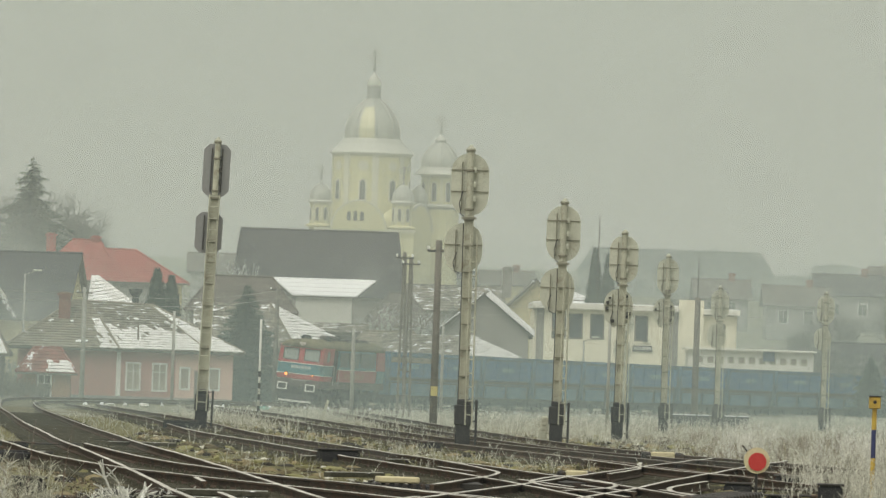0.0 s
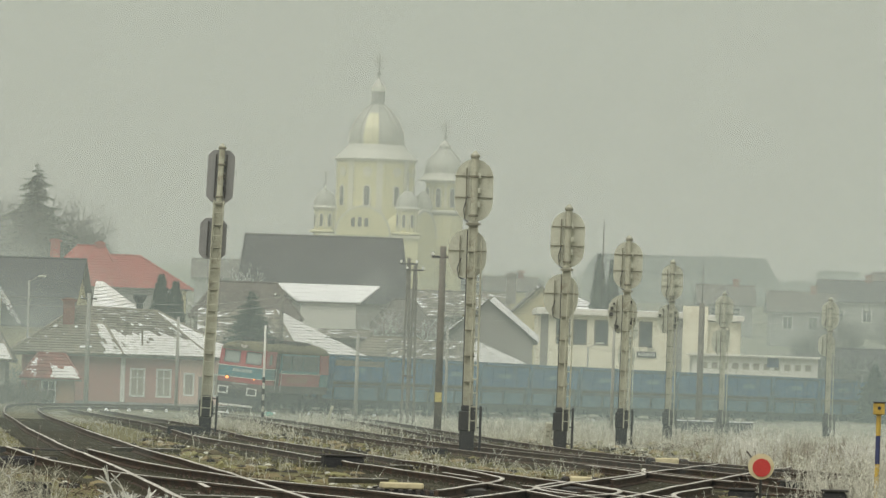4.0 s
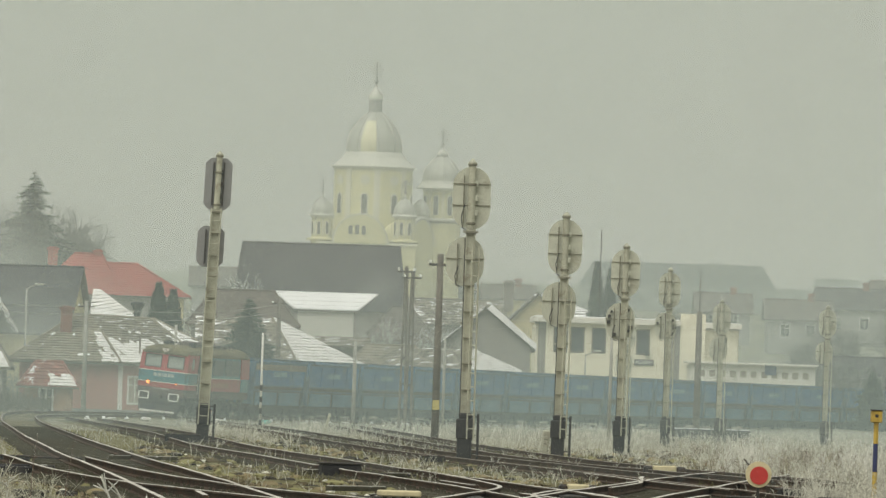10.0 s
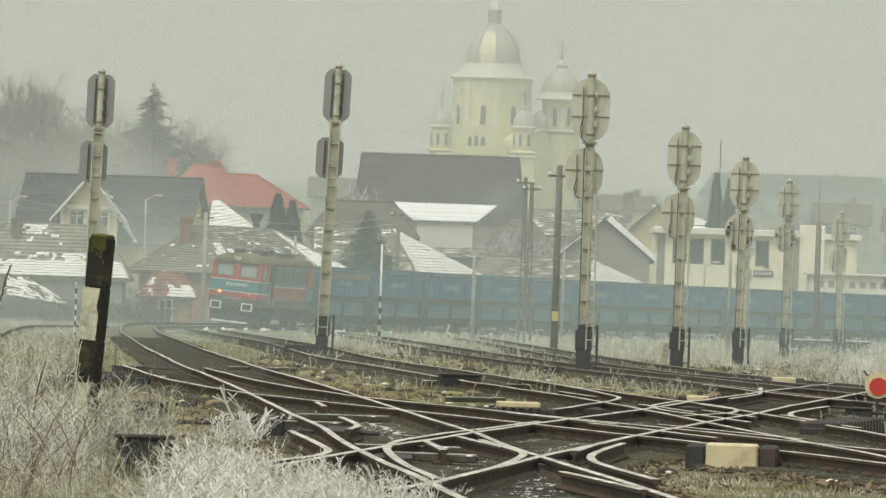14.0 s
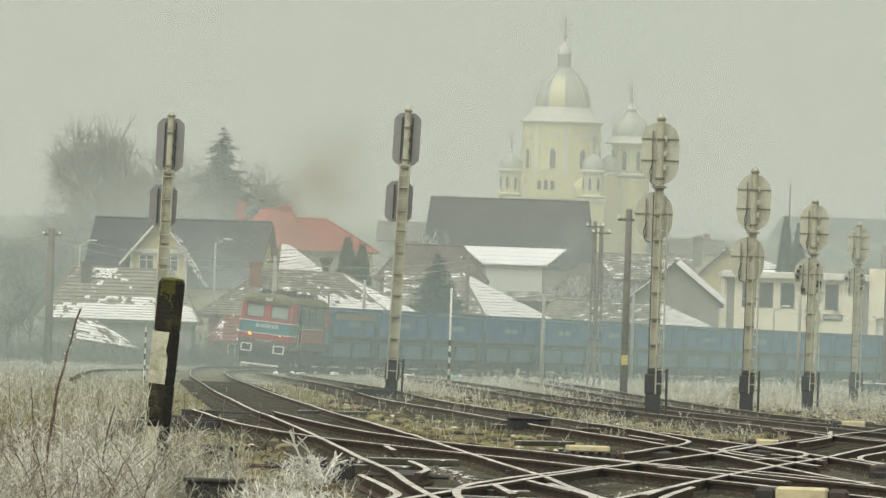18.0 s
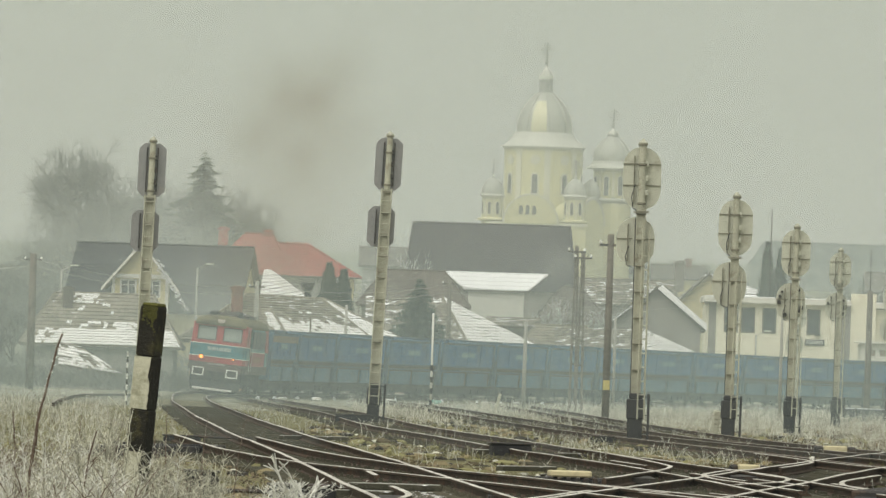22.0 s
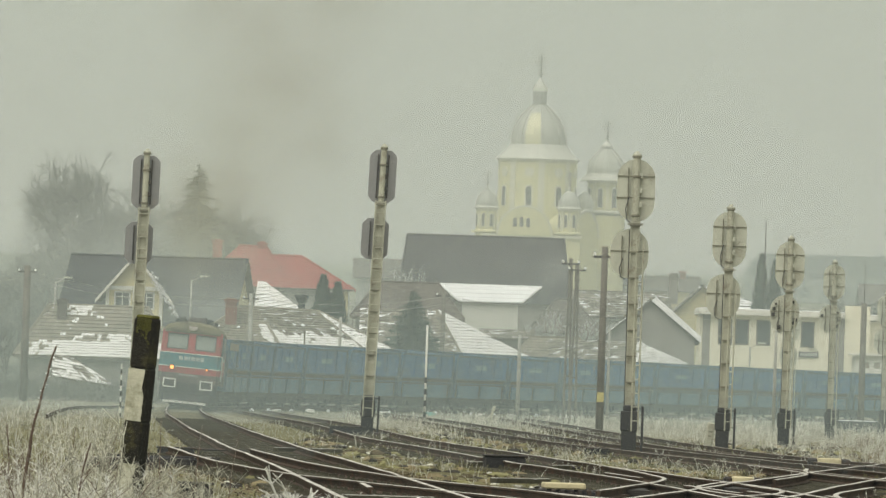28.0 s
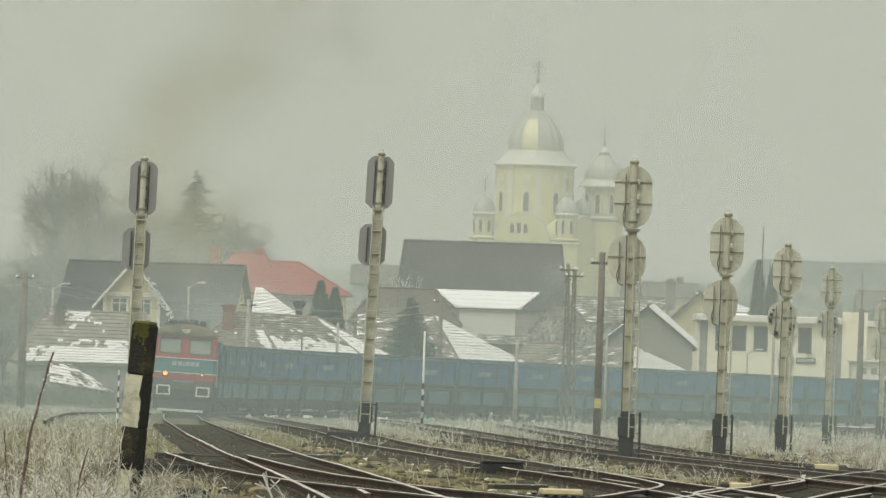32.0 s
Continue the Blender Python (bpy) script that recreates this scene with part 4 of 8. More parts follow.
    add(pl, [(-1.3, -L + 0.2, 0.22), (1.3, -L + 0.2, 0.22), (1.05, -L - 0.25, 0.14), (-1.05, -L - 0.25, 0.14),
             (-1.3, -L + 0.2, 0.62), (1.3, -L + 0.2, 0.62), (1.15, -L - 0.02, 0.62), (-1.15, -L - 0.02, 0.62)], BOXF)
    part("snow_plough", pl, under_mat, t, "dark snow plough")
    part("plough_edge", box(-1.1, 0.95, -L - 0.30, -L - 0.24, 0.12, 0.23), white_paint, t, "white painted plough edge")
    part("fuel_tank", box(-1.25, 1.25, -2.2, 2.2, 0.42, 1.12, bevel=0.12), under_mat, t, "grimy fuel tank")
    wm = wheelset_mesh(0.55)
    wheels = []
    for by in (-4.9, 4.9):
        fr = bmesh.new()
        for sx in (-1, 1):
            bx(fr, sx * 1.0 - 0.08, sx * 1.0 + 0.08, by - 2.5, by + 2.5, 0.55, 0.85)
            for q in (-1.9, 0, 1.9):
                bx(fr, sx * 1.1 - 0.13, sx * 1.1 + 0.13, by + q - 0.2, by + q + 0.2, 0.4, 0.72)
                tube(fr, (sx * 1.1, by + q + 0.6, 0.6), (sx * 1.1, by + q + 0.6, 1.05), 0.11, n=8)
        b = part("bogie", fr, under_mat, t, "grimy three-axle bogie frame")
        for q in (-1.9, 0, 1.9):
            w = piece("wheelset", wm, b, pose(0, by + q, 0.55))
            wheels.append(w)
    return t, wheels


def wagon(rng_seed, s0):
    L = 6.55
    t = thing("hopper_wagon", vehicle_pose(s0, 8.6), "dirty blue steel bulk wagon with low side doors", "freight wagon", "wagons of the blue train")
    W = 1.44
    rng = random.Random(rng_seed)
    # box body: two sides, two ends, floor
    for sx in (-1, 1):
        bm = box(sx * W - 0.04, sx * W + 0.04, -L, L, 2.02, 3.30, bevel=0.01)
        side = part("side", bm, wagon_blue, t, "dirty blue upper side")
        rb = bmesh.new()
        for yy in (-3.3, 0.0, 3.3):
            bx(rb, sx * (W + 0.055) - 0.02, sx * (W + 0.055) + 0.02, yy - 0.05, yy + 0.05, 2.08, 3.26)
        part("rib", rb, wagon_blue, side)
        tr = bmesh.new()
        bx(tr, sx * (W + 0.02) - 0.1, sx * (W + 0.02) + 0.1, -L - 0.03, L + 0.03, 3.29, 3.42)
        part("top_rail", tr, wagon_rib, side, "dark upper edge rail")
        wl_ = bmesh.new()
        for z in (1.68, 1.95):
            bx(wl_, sx * (W + 0.06) - 0.09, sx * (W + 0.06) + 0.09, -L, L, z, z + 0.07)
        part("waist_rail", wl_, wagon_rib, side, "double dark waist rail")
        for dy in (-1, 1):
            part("side_door", box(sx * (W + 0.02) - 0.04, sx * (W + 0.02) + 0.04, min(dy * 0.35, dy * 5.6), max(dy * 0.35, dy * 5.6), 0.84, 1.60, bevel=0.01), wagon_door, side, "paler blue low side door")
        lb = bmesh.new()
        x = -1.5
        for i in range(6):
            w = rng.uniform(0.3, 0.55)
            bx(lb, sx * (W + 0.05) - 0.008, sx * (W + 0.05) + 0.008, x, x + w, 2.55, 2.85)
            x += w + 0.12
        part("lettering", lb, faint_letter, side, "faint lettering bars")
    for yy in (-L, L):
        e = part("end", box(-W - 0.1, W + 0.1, yy - 0.12, yy + 0.12, 0.85, 3.37, bevel=0.02), wagon_rib, t, "dark blue end wall")
        rb = bmesh.new()
        for q in (-0.9, 0, 0.9):
            bx(rb, q - 0.06, q + 0.06, yy + math.copysign(0.12, yy), yy + math.copysign(0.2, yy), 0.9, 3.3)
        part("end_post", rb, wagon_rib, e)
        for q in (-0.88, 0.88):
            bf = bmesh.new()
            tube(bf, (q, yy, 1.05), (q, yy + math.copysign(0.48, yy), 1.05), 0.08, 0.07, 8)
            tube(bf, (q, yy + math.copysign(0.45, yy), 1.05), (q, yy + math.copysign(0.49, yy), 1.05), 0.22, 0.22, 10)
            part("buffer", bf, under_mat, e)
    part("floor", box(-W + 0.05, W - 0.05, -L, L, 0.80, 0.86), under_mat, t)
    part("load", box(-W + 0.05, W - 0.05, -L + 0.13, L - 0.13, 0.86, 2.9), iron, t, "dark bulk load")
    part("solebar", box(-1.3, 1.3, -L - 0.05, L + 0.05, 0.60, 0.80, bevel=0.02), under_mat, t, "grimy underframe and shade")
    for by in (-4.3, 4.3):
        fr = bmesh.new()
        for sx in (-1, 1):
            bx(fr, sx * 1.0 - 0.07, sx * 1.0 + 0.07, by - 1.3, by + 1.3, 0.42, 0.68)
            for q in (-0.9, 0.9):
                bx(fr, sx * 1.05 - 0.1, sx * 1.05 + 0.1, by + q - 0.17, by + q + 0.17, 0.32, 0.6)
        b = part("bogie", fr, under_mat, t, "grimy two-axle bogie")
        for q in (-0.9, 0.9):
            piece("wheelset", WAGON_WHEELS, b, pose(0, by + q, 0.46))
    # boxes added to close the underside into one dark band, plus a reservoir
    br = bmesh.new()
    bx(br, -1.15, 1.15, -2.7, 2.7, 0.30, 0.72)
    tube(br, (0.9, -1.2, 0.55), (0.9, 0.9, 0.55), 0.2, n=8)
    for by in (-4.3, 4.3):
        bx(br, -1.02, 1.02, by - 1.9, by + 1.9, 0.24, 0.72)
    part("brake_gear", br, under_mat, t, "brake reservoir and added boxes darkening the underside")
    # tan strip paints light reflected off the first wagon's upper side
    if rng_seed == 0:
        part("tan_panel", box(W + 0.08, W + 0.10, -L + 0.1, L - 0.1, 2.92, 3.28), tan_sheen, t, "tan strip painting reflected light on the upper side")
    return t


WAGON_WHEELS = wheelset_mesh(0.46)
PITCH = 14.05


def along(t):
    """Where the engine's front stands on the line: it rolls, eases off and then pulls away again."""
    return 122.41 - 4.6263 * t + 0.19065 * t ** 2 - 0.009767 * t ** 3 + 0.000099241 * t ** 4 + 0.00000051937 * t ** 5


# ---- houses ----
def gable_walls(t, w, d, h, ridge, wall, holes=(), front_gable=False, th=0.35, z0=-0.5):
    """Four walls with openings in the front one; gable tops on the ends, or front and back when front_gable."""
    f = wall_cells(bmesh.new(), -w / 2, w / 2, z0, h, -d / 2, -d / 2 + th, holes)
    if front_gable:
        extrude_y(f, [(-w / 2, h), (w / 2, h), (0, ridge)], -d / 2, -d / 2 + th)
    part("front_wall", f, wall, t, "plastered front wall")
    b = bx(bmesh.new(), -w / 2, w / 2, d / 2 - th, d / 2, z0, h)
    if front_gable:
        extrude_y(b, [(-w / 2, h), (w / 2, h), (0, ridge)], d / 2 - th, d / 2)
    part("back_wall", b, wall, t)
    for sx in (-1, 1):
        s = bx(bmesh.new(), sx * (w / 2 - th / 2) - th / 2, sx * (w / 2 - th / 2) + th / 2, -d / 2 + th, d / 2 - th, z0, h)
        if not front_gable:
            x0, x1 = sx * (w / 2 - th / 2) - th / 2, sx * (w / 2 - th / 2) + th / 2
            add(s, [(x0, -d / 2, h), (x0, d / 2, h), (x0, 0, ridge), (x1, -d / 2, h), (x1, d / 2, h), (x1, 0, ridge)],
                ((0, 1, 2), (3, 5, 4), (0, 3, 4, 1), (1, 4, 5, 2), (2, 5, 3, 0)))
        part("side_wall", s, wall, t)


def roof_slopes(t, w, d, h, ridge, mats, kind, over=0.45, n=12, cols=1, hip=2.0, lip=0.06):
    """Roof slopes as parts. kind: x, ridge along x; y, ridge towards the viewer; hip."""
    W, D = w / 2 + over, d / 2 + over
    drop = (ridge - h) / (d / 2 if kind != "y" else w / 2) * over
    e = h - drop
    if kind == "x":
        sl = [((-W, -D, e), (W, -D, e), (-W, 0, ridge), (W, 0, ridge)), ((W, D, e), (-W, D, e), (W, 0, ridge), (-W, 0, ridge))]
    elif kind == "y":
        sl = [((-W, D, e), (-W, -D, e), (0, D, ridge), (0, -D, ridge)), ((W, -D, e), (W, D, e), (0, -D, ridge), (0, D, ridge))]
    else:
        sl = [((-W, -D, e), (W, -D, e), (-W + hip, 0, ridge), (W - hip, 0, ridge)), ((W, -D, e), (W, D, e), (W - hip, 0, ridge), (W - hip, 0.01, ridge)),
              ((-W, D, e), (-W, -D, e), (-W + hip, 0.01, ridge), (-W + hip, 0, ridge)), ((W, D, e), (-W, D, e), (W - hip, 0, ridge), (-W + hip, 0, ridge))]
    rng = random.Random(7)
    for i, s in enumerate(sl):
        m = mats[min(i, len(mats) - 1)]
        r = part("roof_slope", courses(bmesh.new(), *s, n=n, cols=cols, lip=0.018 if m in (brown_roof, dark_roof, weathered_roof) else lip, jit=0.006 if m in (brown_roof, dark_roof, weathered_roof) else 0.012, rng=rng), m, t, m.name.replace("_", " ") + " slope")
        e0, e1, r0, r1 = map(Vector, s)
        bm = bmesh.new()
        dn = Vector((0, 0, -0.14))
        add(bm, [e0 - Vector((0, 0, 0.04)), e1 - Vector((0, 0, 0.04)), r1 - Vector((0, 0, 0.04)), r0 - Vector((0, 0, 0.04)), e0 + dn, e1 + dn, r1 + dn, r0 + dn], BOXF)
        part("roof_deck", bm, old_wood, r, "wooden roof deck and eaves")
    if kind == "hip":
        rd = bmesh.new()
        for a, b in (((-W, -D, e), (-W + hip, 0, ridge)), ((W, -D, e), (W - hip, 0, ridge)), ((-W + hip, 0, ridge), (W - hip, 0, ridge))):
            tube(rd, Vector(a) + Vector((0, 0, 0.04)), Vector(b) + Vector((0, 0, 0.04)), 0.09, n=6)
        part("ridge_tiles", rd, tile_mat if mats[0] in (tile_mat, tile_half, tile_snow) else mats[0], t, "ridge tiles")
    elif kind == "x":
        part("ridge_tiles", tube(bmesh.new(), (-W, 0, ridge + 0.03), (W, 0, ridge + 0.03), 0.09, n=6), mats[0], t, "ridge tiles")
    else:
        part("ridge_tiles", tube(bmesh.new(), (0, -D, ridge + 0.03), (0, D, ridge + 0.03), 0.09, n=6), mats[0], t, "ridge tiles")


def chimney(t, x, y, z0, z1, w=0.6, material=None):
    m = material or brick_red
    bm = box(x - w / 2, x + w / 2, y - w / 2, y + w / 2, z0, z1 - 0.25, bevel=0.02)
    bx(bm, x - w / 2 - 0.12, x + w / 2 + 0.12, y - w / 2 - 0.12, y + w / 2 + 0.12, z1 - 0.25, z1 - 0.1)
    bx(bm, x - w / 2 + 0.06, x + w / 2 - 0.06, y - w / 2 + 0.06, y + w / 2 - 0.06, z1 - 0.1, z1)
    part("chimney", bm, m, t, "weathered chimney")


def house(name, x, y, w, d, h, ridge, wall, roofs, kind, label, holes=(), rz=0.0, z=None, frame_mat=None, n=12, cols=1, hip=2.0, over=0.45, stacks=(), category="house"):
    t = thing(name, pose(x, y, hill(x, y) if z is None else z, 0, 0, rz), label, category, "houses behind the railway")
    gable_walls(t, w, d, h, ridge, wall, holes, kind == "y") if kind != "hip" else gable_walls(t, w, d, h, h, wall, holes)
    roof_slopes(t, w, d, h, ridge, roofs, kind, over, n, cols, hip)
    for q in holes:
        window(t, q, -d / 2, frame_mat or white_paint, depth=0.3, mullion=(q[1] - q[0]) > 0.6)
    for s in stacks:
        chimney(t, *s)
    return t


def houses():
    # long pink house beside the line: one hipped roof, bare on one half and snowy on the other
    holes = [(0.14, 0.98, 0.75, 2.45), (1.86, 2.70, 0.75, 2.45), (3.65, 4.2, 0.9, 2.25), (5.55, 6.15, 0.9, 2.25)]
    t = thing("pink_house", pose(-9.8, 594, 0), "long pink plastered house with a tiled roof half covered in snow", "house", "houses behind the railway")
    gable_walls(t, 14.0, 8.5, 3.3, 3.3, pink_wall, holes)
    for q in holes:
        window(t, q, -4.25, white_paint, depth=0.3, mullion=q[1] - q[0] > 0.8, proud=0.06, pane=curtained)
    rng = random.Random(4)
    E = 3.35
    for e0, e1, r0, r1, m, lb in (((-7.8, -4.9, E), (-0.4, -4.9, E), (-3.5, 0, 6.45), (-2.5, 0, 6.4), tile_mat, "bare brown tiled roof slope"),
                                  ((-0.4, -4.9, E), (5.4, -4.9, E), (-2.5, 0, 6.4), (1.4, 0, 6.3), tile_patch, "snow-patched tiled roof slope"),
                                  ((5.4, -4.9, E), (7.8, -4.9, E), (1.4, 0, 6.3), (1.6, 0, 6.3), tile_snow, "snowy tiled roof slope"),
                                  ((7.8, -4.9, E), (7.8, 4.9, E), (1.6, 0, 6.3), (1.6, 0.01, 6.3), tile_snow, "snowy hipped roof end"),
                                  ((-7.8, 4.9, E), (-7.8, -4.9, E), (-3.5, 0.01, 6.45), (-3.5, 0, 6.45), tile_mat, "bare hipped roof end"),
                                  ((7.8, 4.9, E), (-7.8, 4.9, E), (1.6, 0, 6.3), (-3.5, 0, 6.45), tile_mat, "bare roof slope")):
        part("roof_slope", courses(bmesh.new(), e0, e1, r0, r1, 19, max(4, int(abs(e1[0] - e0[0]) / 0.20)), lip=0.075, jit=0.025, rng=rng), m, t, lb)
    for a, b in (((-0.4, -4.9, E + 0.05), (-1.75, -1.75, 5.40)), ((5.4, -4.9, E + 0.03), (1.4, 0, 6.34)), ((7.8, -4.9, E + 0.03), (1.6, 0, 6.34)), ((-7.8, -4.9, E + 0.03), (-3.5, 0, 6.49)), ((-3.5, 0, 6.47), (1.6, 0, 6.34))):
        part("ridge_tiles", tube(bmesh.new(), a, b, 0.10, n=6), tile_mat, t, "dark line of ridge tiles")
    snow_on_tiles(t, (-0.4, -4.9, E), (5.4, -4.9, E), (-2.5, 0, 6.4), (1.4, 0, 6.3), 19, 48, lambda u, v: 1.15 - 1.45 * v - 0.25 * max(0, u - 0.6), 3, grain=8.0)
    snow_on_tiles(t, (5.4, -4.9, E), (7.8, -4.9, E), (1.4, 0, 6.3), (1.6, 0, 6.3), 19, 12, lambda u, v: 1.0 - 0.5 * v, 4)
    snow_on_tiles(t, (7.8, -4.9, E), (7.8, 4.9, E), (1.6, 0, 6.3), (1.6, 0.01, 6.3), 19, 24, lambda u, v: 0.9 - 0.4 * v, 5)
    snow_on_tiles(t, (-7.8, -4.9, E), (-0.4, -4.9, E), (-3.5, 0, 6.45), (-2.5, 0, 6.4), 19, 36, lambda u, v: 0.02 + 0.75 * (0.84 < u) * (v < 0.62), 6)
    part("eaves", box(-7.7, 7.7, -4.85, 4.85, E - 0.16, E - 0.06), old_wood, t, "wooden eaves")
    part("corner_pilaster", box(-0.55, -0.25, -4.30, -4.24, -0.4, 3.15), white_paint, t, "white corner pilaster")
    part("extension_wall", wall_cells(bmesh.new(), 3.3, 7.05, 0.3, 3.15, -4.31, -4.255, [(h[0] - 0.1, h[1] + 0.1, h[2] - 0.1, h[3] + 0.1) for h in holes[2:]]),
         mat("pale_pink_plaster", (0.58, 0.40, 0.33), 0.9, var=0.1, scale=0.8), t, "paler pink wall of the extension")
    part("plinth", box(-7.05, 7.05, -4.33, -4.255, -0.5, 0.3), grey_wall, t, "grey plinth")
    part("porch_door", box(4.55, 5.25, -4.345, -4.312, 0.0, 2.1, bevel=0.008), old_wood, t, "weathered door")
    chimney(t, -4.1, -1.6, 4.8, 7.0, 0.75)
    part("stove_cowl", lathe(bmesh.new(), [(0.22, 5.8), (0.22, 6.8), (0.30, 6.95), (0.45, 7.2), (0.45, 7.36), (0.1, 7.4)], 12, (0.47, 0.4)), under_mat, t, "flared dark stove cowl")
    t = house("small_shed", -14.7, 583, 3.1, 3, 2.1, 3.35, tan_boards, [dull_red], "hip", "small brick shed with a red sheet roof under snow", holes=[(-0.5, 0.3, -0.2, 1.6)], z=-0.1, n=7, cols=8, hip=1.1, over=0.4, category="shed")
    snow_on_tiles(t, (-1.95, -1.9, 1.77), (1.95, -1.9, 1.77), (-0.85, 0, 3.35), (0.85, 0, 3.35), 8, 18, lambda u, v: 0.85 - 0.6 * v if u > 0.5 else 0.0, 11)
    # snowy tiled house further along
    t = house("snowy_tiled_house", -22.3, 585, 9.4, 9, 3.1, 6.1, grey_wall, [tile_mat, tile_mat, tile_mat], "hip", "low grey house with a tiled roof patched with snow",
          n=14, cols=34, hip=2.0, z=0, over=0.5, stacks=[(-2.3, -1.2, 4.4, 6.55, 0.62, weathered_roof)])
    snow_on_tiles(t, (-5.2, -5.0, 2.78), (5.2, -5.0, 2.78), (-3.2, 0, 6.1), (3.2, 0, 6.1), 20, 60, lambda u, v: (1.0 if v < 0.26 else 0.40 - 0.4 * (v - 0.26) if v < 0.78 else 0.05 + 0.75 * (0.2 < u < 0.45)) - 3.0 * max(0, 0.30 - u), 7, grain=7.0, lift=0.08)
    t = thing("low_outbuilding", pose(-22.6, 558, 0), "low outbuilding with a sloping snow-covered roof", "shed", "houses behind the railway")
    part("roof_slope", courses(bmesh.new(), (-1.3, -2, 1.45), (2.7, -2, 0.9), (-1.5, 0.5, 2.85), (-0.3, 0.5, 2.7), 8, 10, lip=0.07, rng=random.Random(3)), tile_half, t, "small tiled roof slope under patchy snow")
    snow_on_tiles(t, (-1.3, -2, 1.45), (2.7, -2, 0.9), (-1.5, 0.5, 2.85), (-0.3, 0.5, 2.7), 8, 22, lambda u, v: 0.70 - 0.3 * v, 8)
    part("walls", box(-1.2, 2.0, -1.7, 0.6, -0.4, 0.95), grey_wall, t, "grey shed walls")
    # dark gabled house
    t = house("dark_roof_house", -20.5, 650, 12.0, 10, 6.2, 10.6, yellow_wall, [brown_roof], "x", "yellow house with a steep dark roof and a front gable", n=16, z=-0.3, over=0.5, rz=-9,
              holes=[(4.6, 5.2, 4.3, 5.6)])
    g = house("gable_wing", -21.9, 643, 3.8, 6, 8.2, 10.5, yellow_wall, [brown_roof], "y", "yellow gable wing with balcony windows",
              holes=[(-1.35, -0.35, 6.8, 7.9), (0.35, 1.35, 6.8, 7.9)], n=10, z=-0.3, over=0.7)
    bl = bmesh.new()
    bx(bl, -2.0, 2.0, -3.25, -3.02, 8.05, 8.35)
    for q in (-1.9, 0.0, 1.9):
        bx(bl, q - 0.12, q + 0.12, -3.25, -3.02, 5.6, 8.05)
    for sx in (-1, 1):
        part("barge_board", extrude_y(bmesh.new(), [(0, 10.62), (sx * 2.75, 7.32), (sx * 2.75, 7.08), (0, 10.36)][::sx], -3.78, -3.70), white_wall, g, "pale barge board along the gable")
    part("balcony_frame", bl, white_wall, g, "white balcony posts and beam")
    sn = bmesh.new()
    rng = random.Random(12)
    for i in range(170):
        u = rng.random()
        w = 0.14 * math.sin(math.pi * min(1, u + 0.2)) * rng.random()
        x, z = 1.2 + 2.2 * u + rng.gauss(0, 0.10), 9.2 - 3.4 * u + rng.gauss(0, 0.12)
        bx(sn, x - 0.025 - w * 0.5, x + 0.025 + w * 0.5, -3.9, -3.72, z - 0.03, z + 0.03)
    part("snow_streak", sn, snow_mat, g, "broken streak of snow along the valley")
    # red roof house
    t = thing("red_roof_house", pose(-14.4, 765, 2.2), "house with bright red tiled roofs and a lower hipped wing", "house", "houses behind the railway")
    hs = [(-3.2, -2.2, 4.4, 6.0), (1.2, 2.2, 4.4, 6.0)]
    gable_walls(t, 12.6, 9, 7.4, 7.4, block_wall, hs)
    for q in hs:
        window(t, q, -4.5, white_paint, depth=0.3)
    part("corner_wall", box(5.4, 6.34, -4.56, -4.505, -0.5, 7.38), yellow_wall, t, "yellow painted corner")
    rng = random.Random(14)
    for e0, e1, r0, r1 in (((-6.4, -4.9, 7.45), (1.5, -4.9, 7.45), (-3.1, 0, 10.88), (-0.75, 0, 10.88)), ((1.5, -4.9, 7.45), (1.5, 4.9, 7.45), (-0.75, 0, 10.88), (-0.75, 0.02, 10.88)),
                           ((-6.4, 4.9, 7.45), (-6.4, -4.9, 7.45), (-3.1, 0.02, 10.88), (-3.1, 0, 10.88)), ((1.5, 4.9, 7.45), (-6.4, 4.9, 7.45), (-0.75, 0, 10.88), (-3.1, 0, 10.88)),
                           ((0.6, -5.0, 7.4), (6.9, -5.0, 7.4), (-0.4, -0.2, 10.15), (2.25, -0.2, 10.15)), ((6.9, -5.0, 7.4), (6.9, 4.6, 7.4), (2.25, -0.2, 10.15), (2.25, -0.18, 10.15)),
                           ((6.9, 4.6, 7.4), (0.6, 4.6, 7.4), (2.25, -0.2, 10.15), (-0.4, -0.2, 10.15))):
        part("roof_slope", courses(bmesh.new(), e0, e1, r0, r1, 15, 20, lip=0.035, rng=rng), red_tile, t, "bright red tiled slope")
    for a, b in (((-3.1, 0, 10.92), (-0.75, 0, 10.92)), ((-0.4, -0.2, 10.19), (2.25, -0.2, 10.19)), ((2.25, -0.2, 10.19), (6.9, -5.0, 7.44)), ((-0.75, 0, 10.92), (0.1, -2.0, 9.55))):
        part("ridge_tiles", tube(bmesh.new(), a, b, 0.09, n=6), red_tile, t, "red ridge tiles")
    part("gutter", tube(bmesh.new(), (-6.4, -5.0, 7.36), (6.9, -5.05, 7.36), 0.07, n=6), old_wood, t, "dark eaves gutter")
    chimney(t, -4.9, 0.5, 8.6, 11.4, 0.8, red_tile)
    chimney(t, -1.1, 0, 10.2, 11.3, 0.7, red_tile)
    # snowy ridge behind the pink house
    t = thing("snow_gable_house", pose(-11.7, 626, 0), "small house with a steep snow-striped roof", "house", "houses behind the railway")
    part("roof_slope", courses(bmesh.new(), (-1.5, -2, 5.6), (2.4, -2, 6.3), (-1.2, 0, 8.5), (-0.7, 0, 8.5), 12, 10, lip=0.07, rng=random.Random(5)), tile_snow, t, "steep tiled slope under snow")
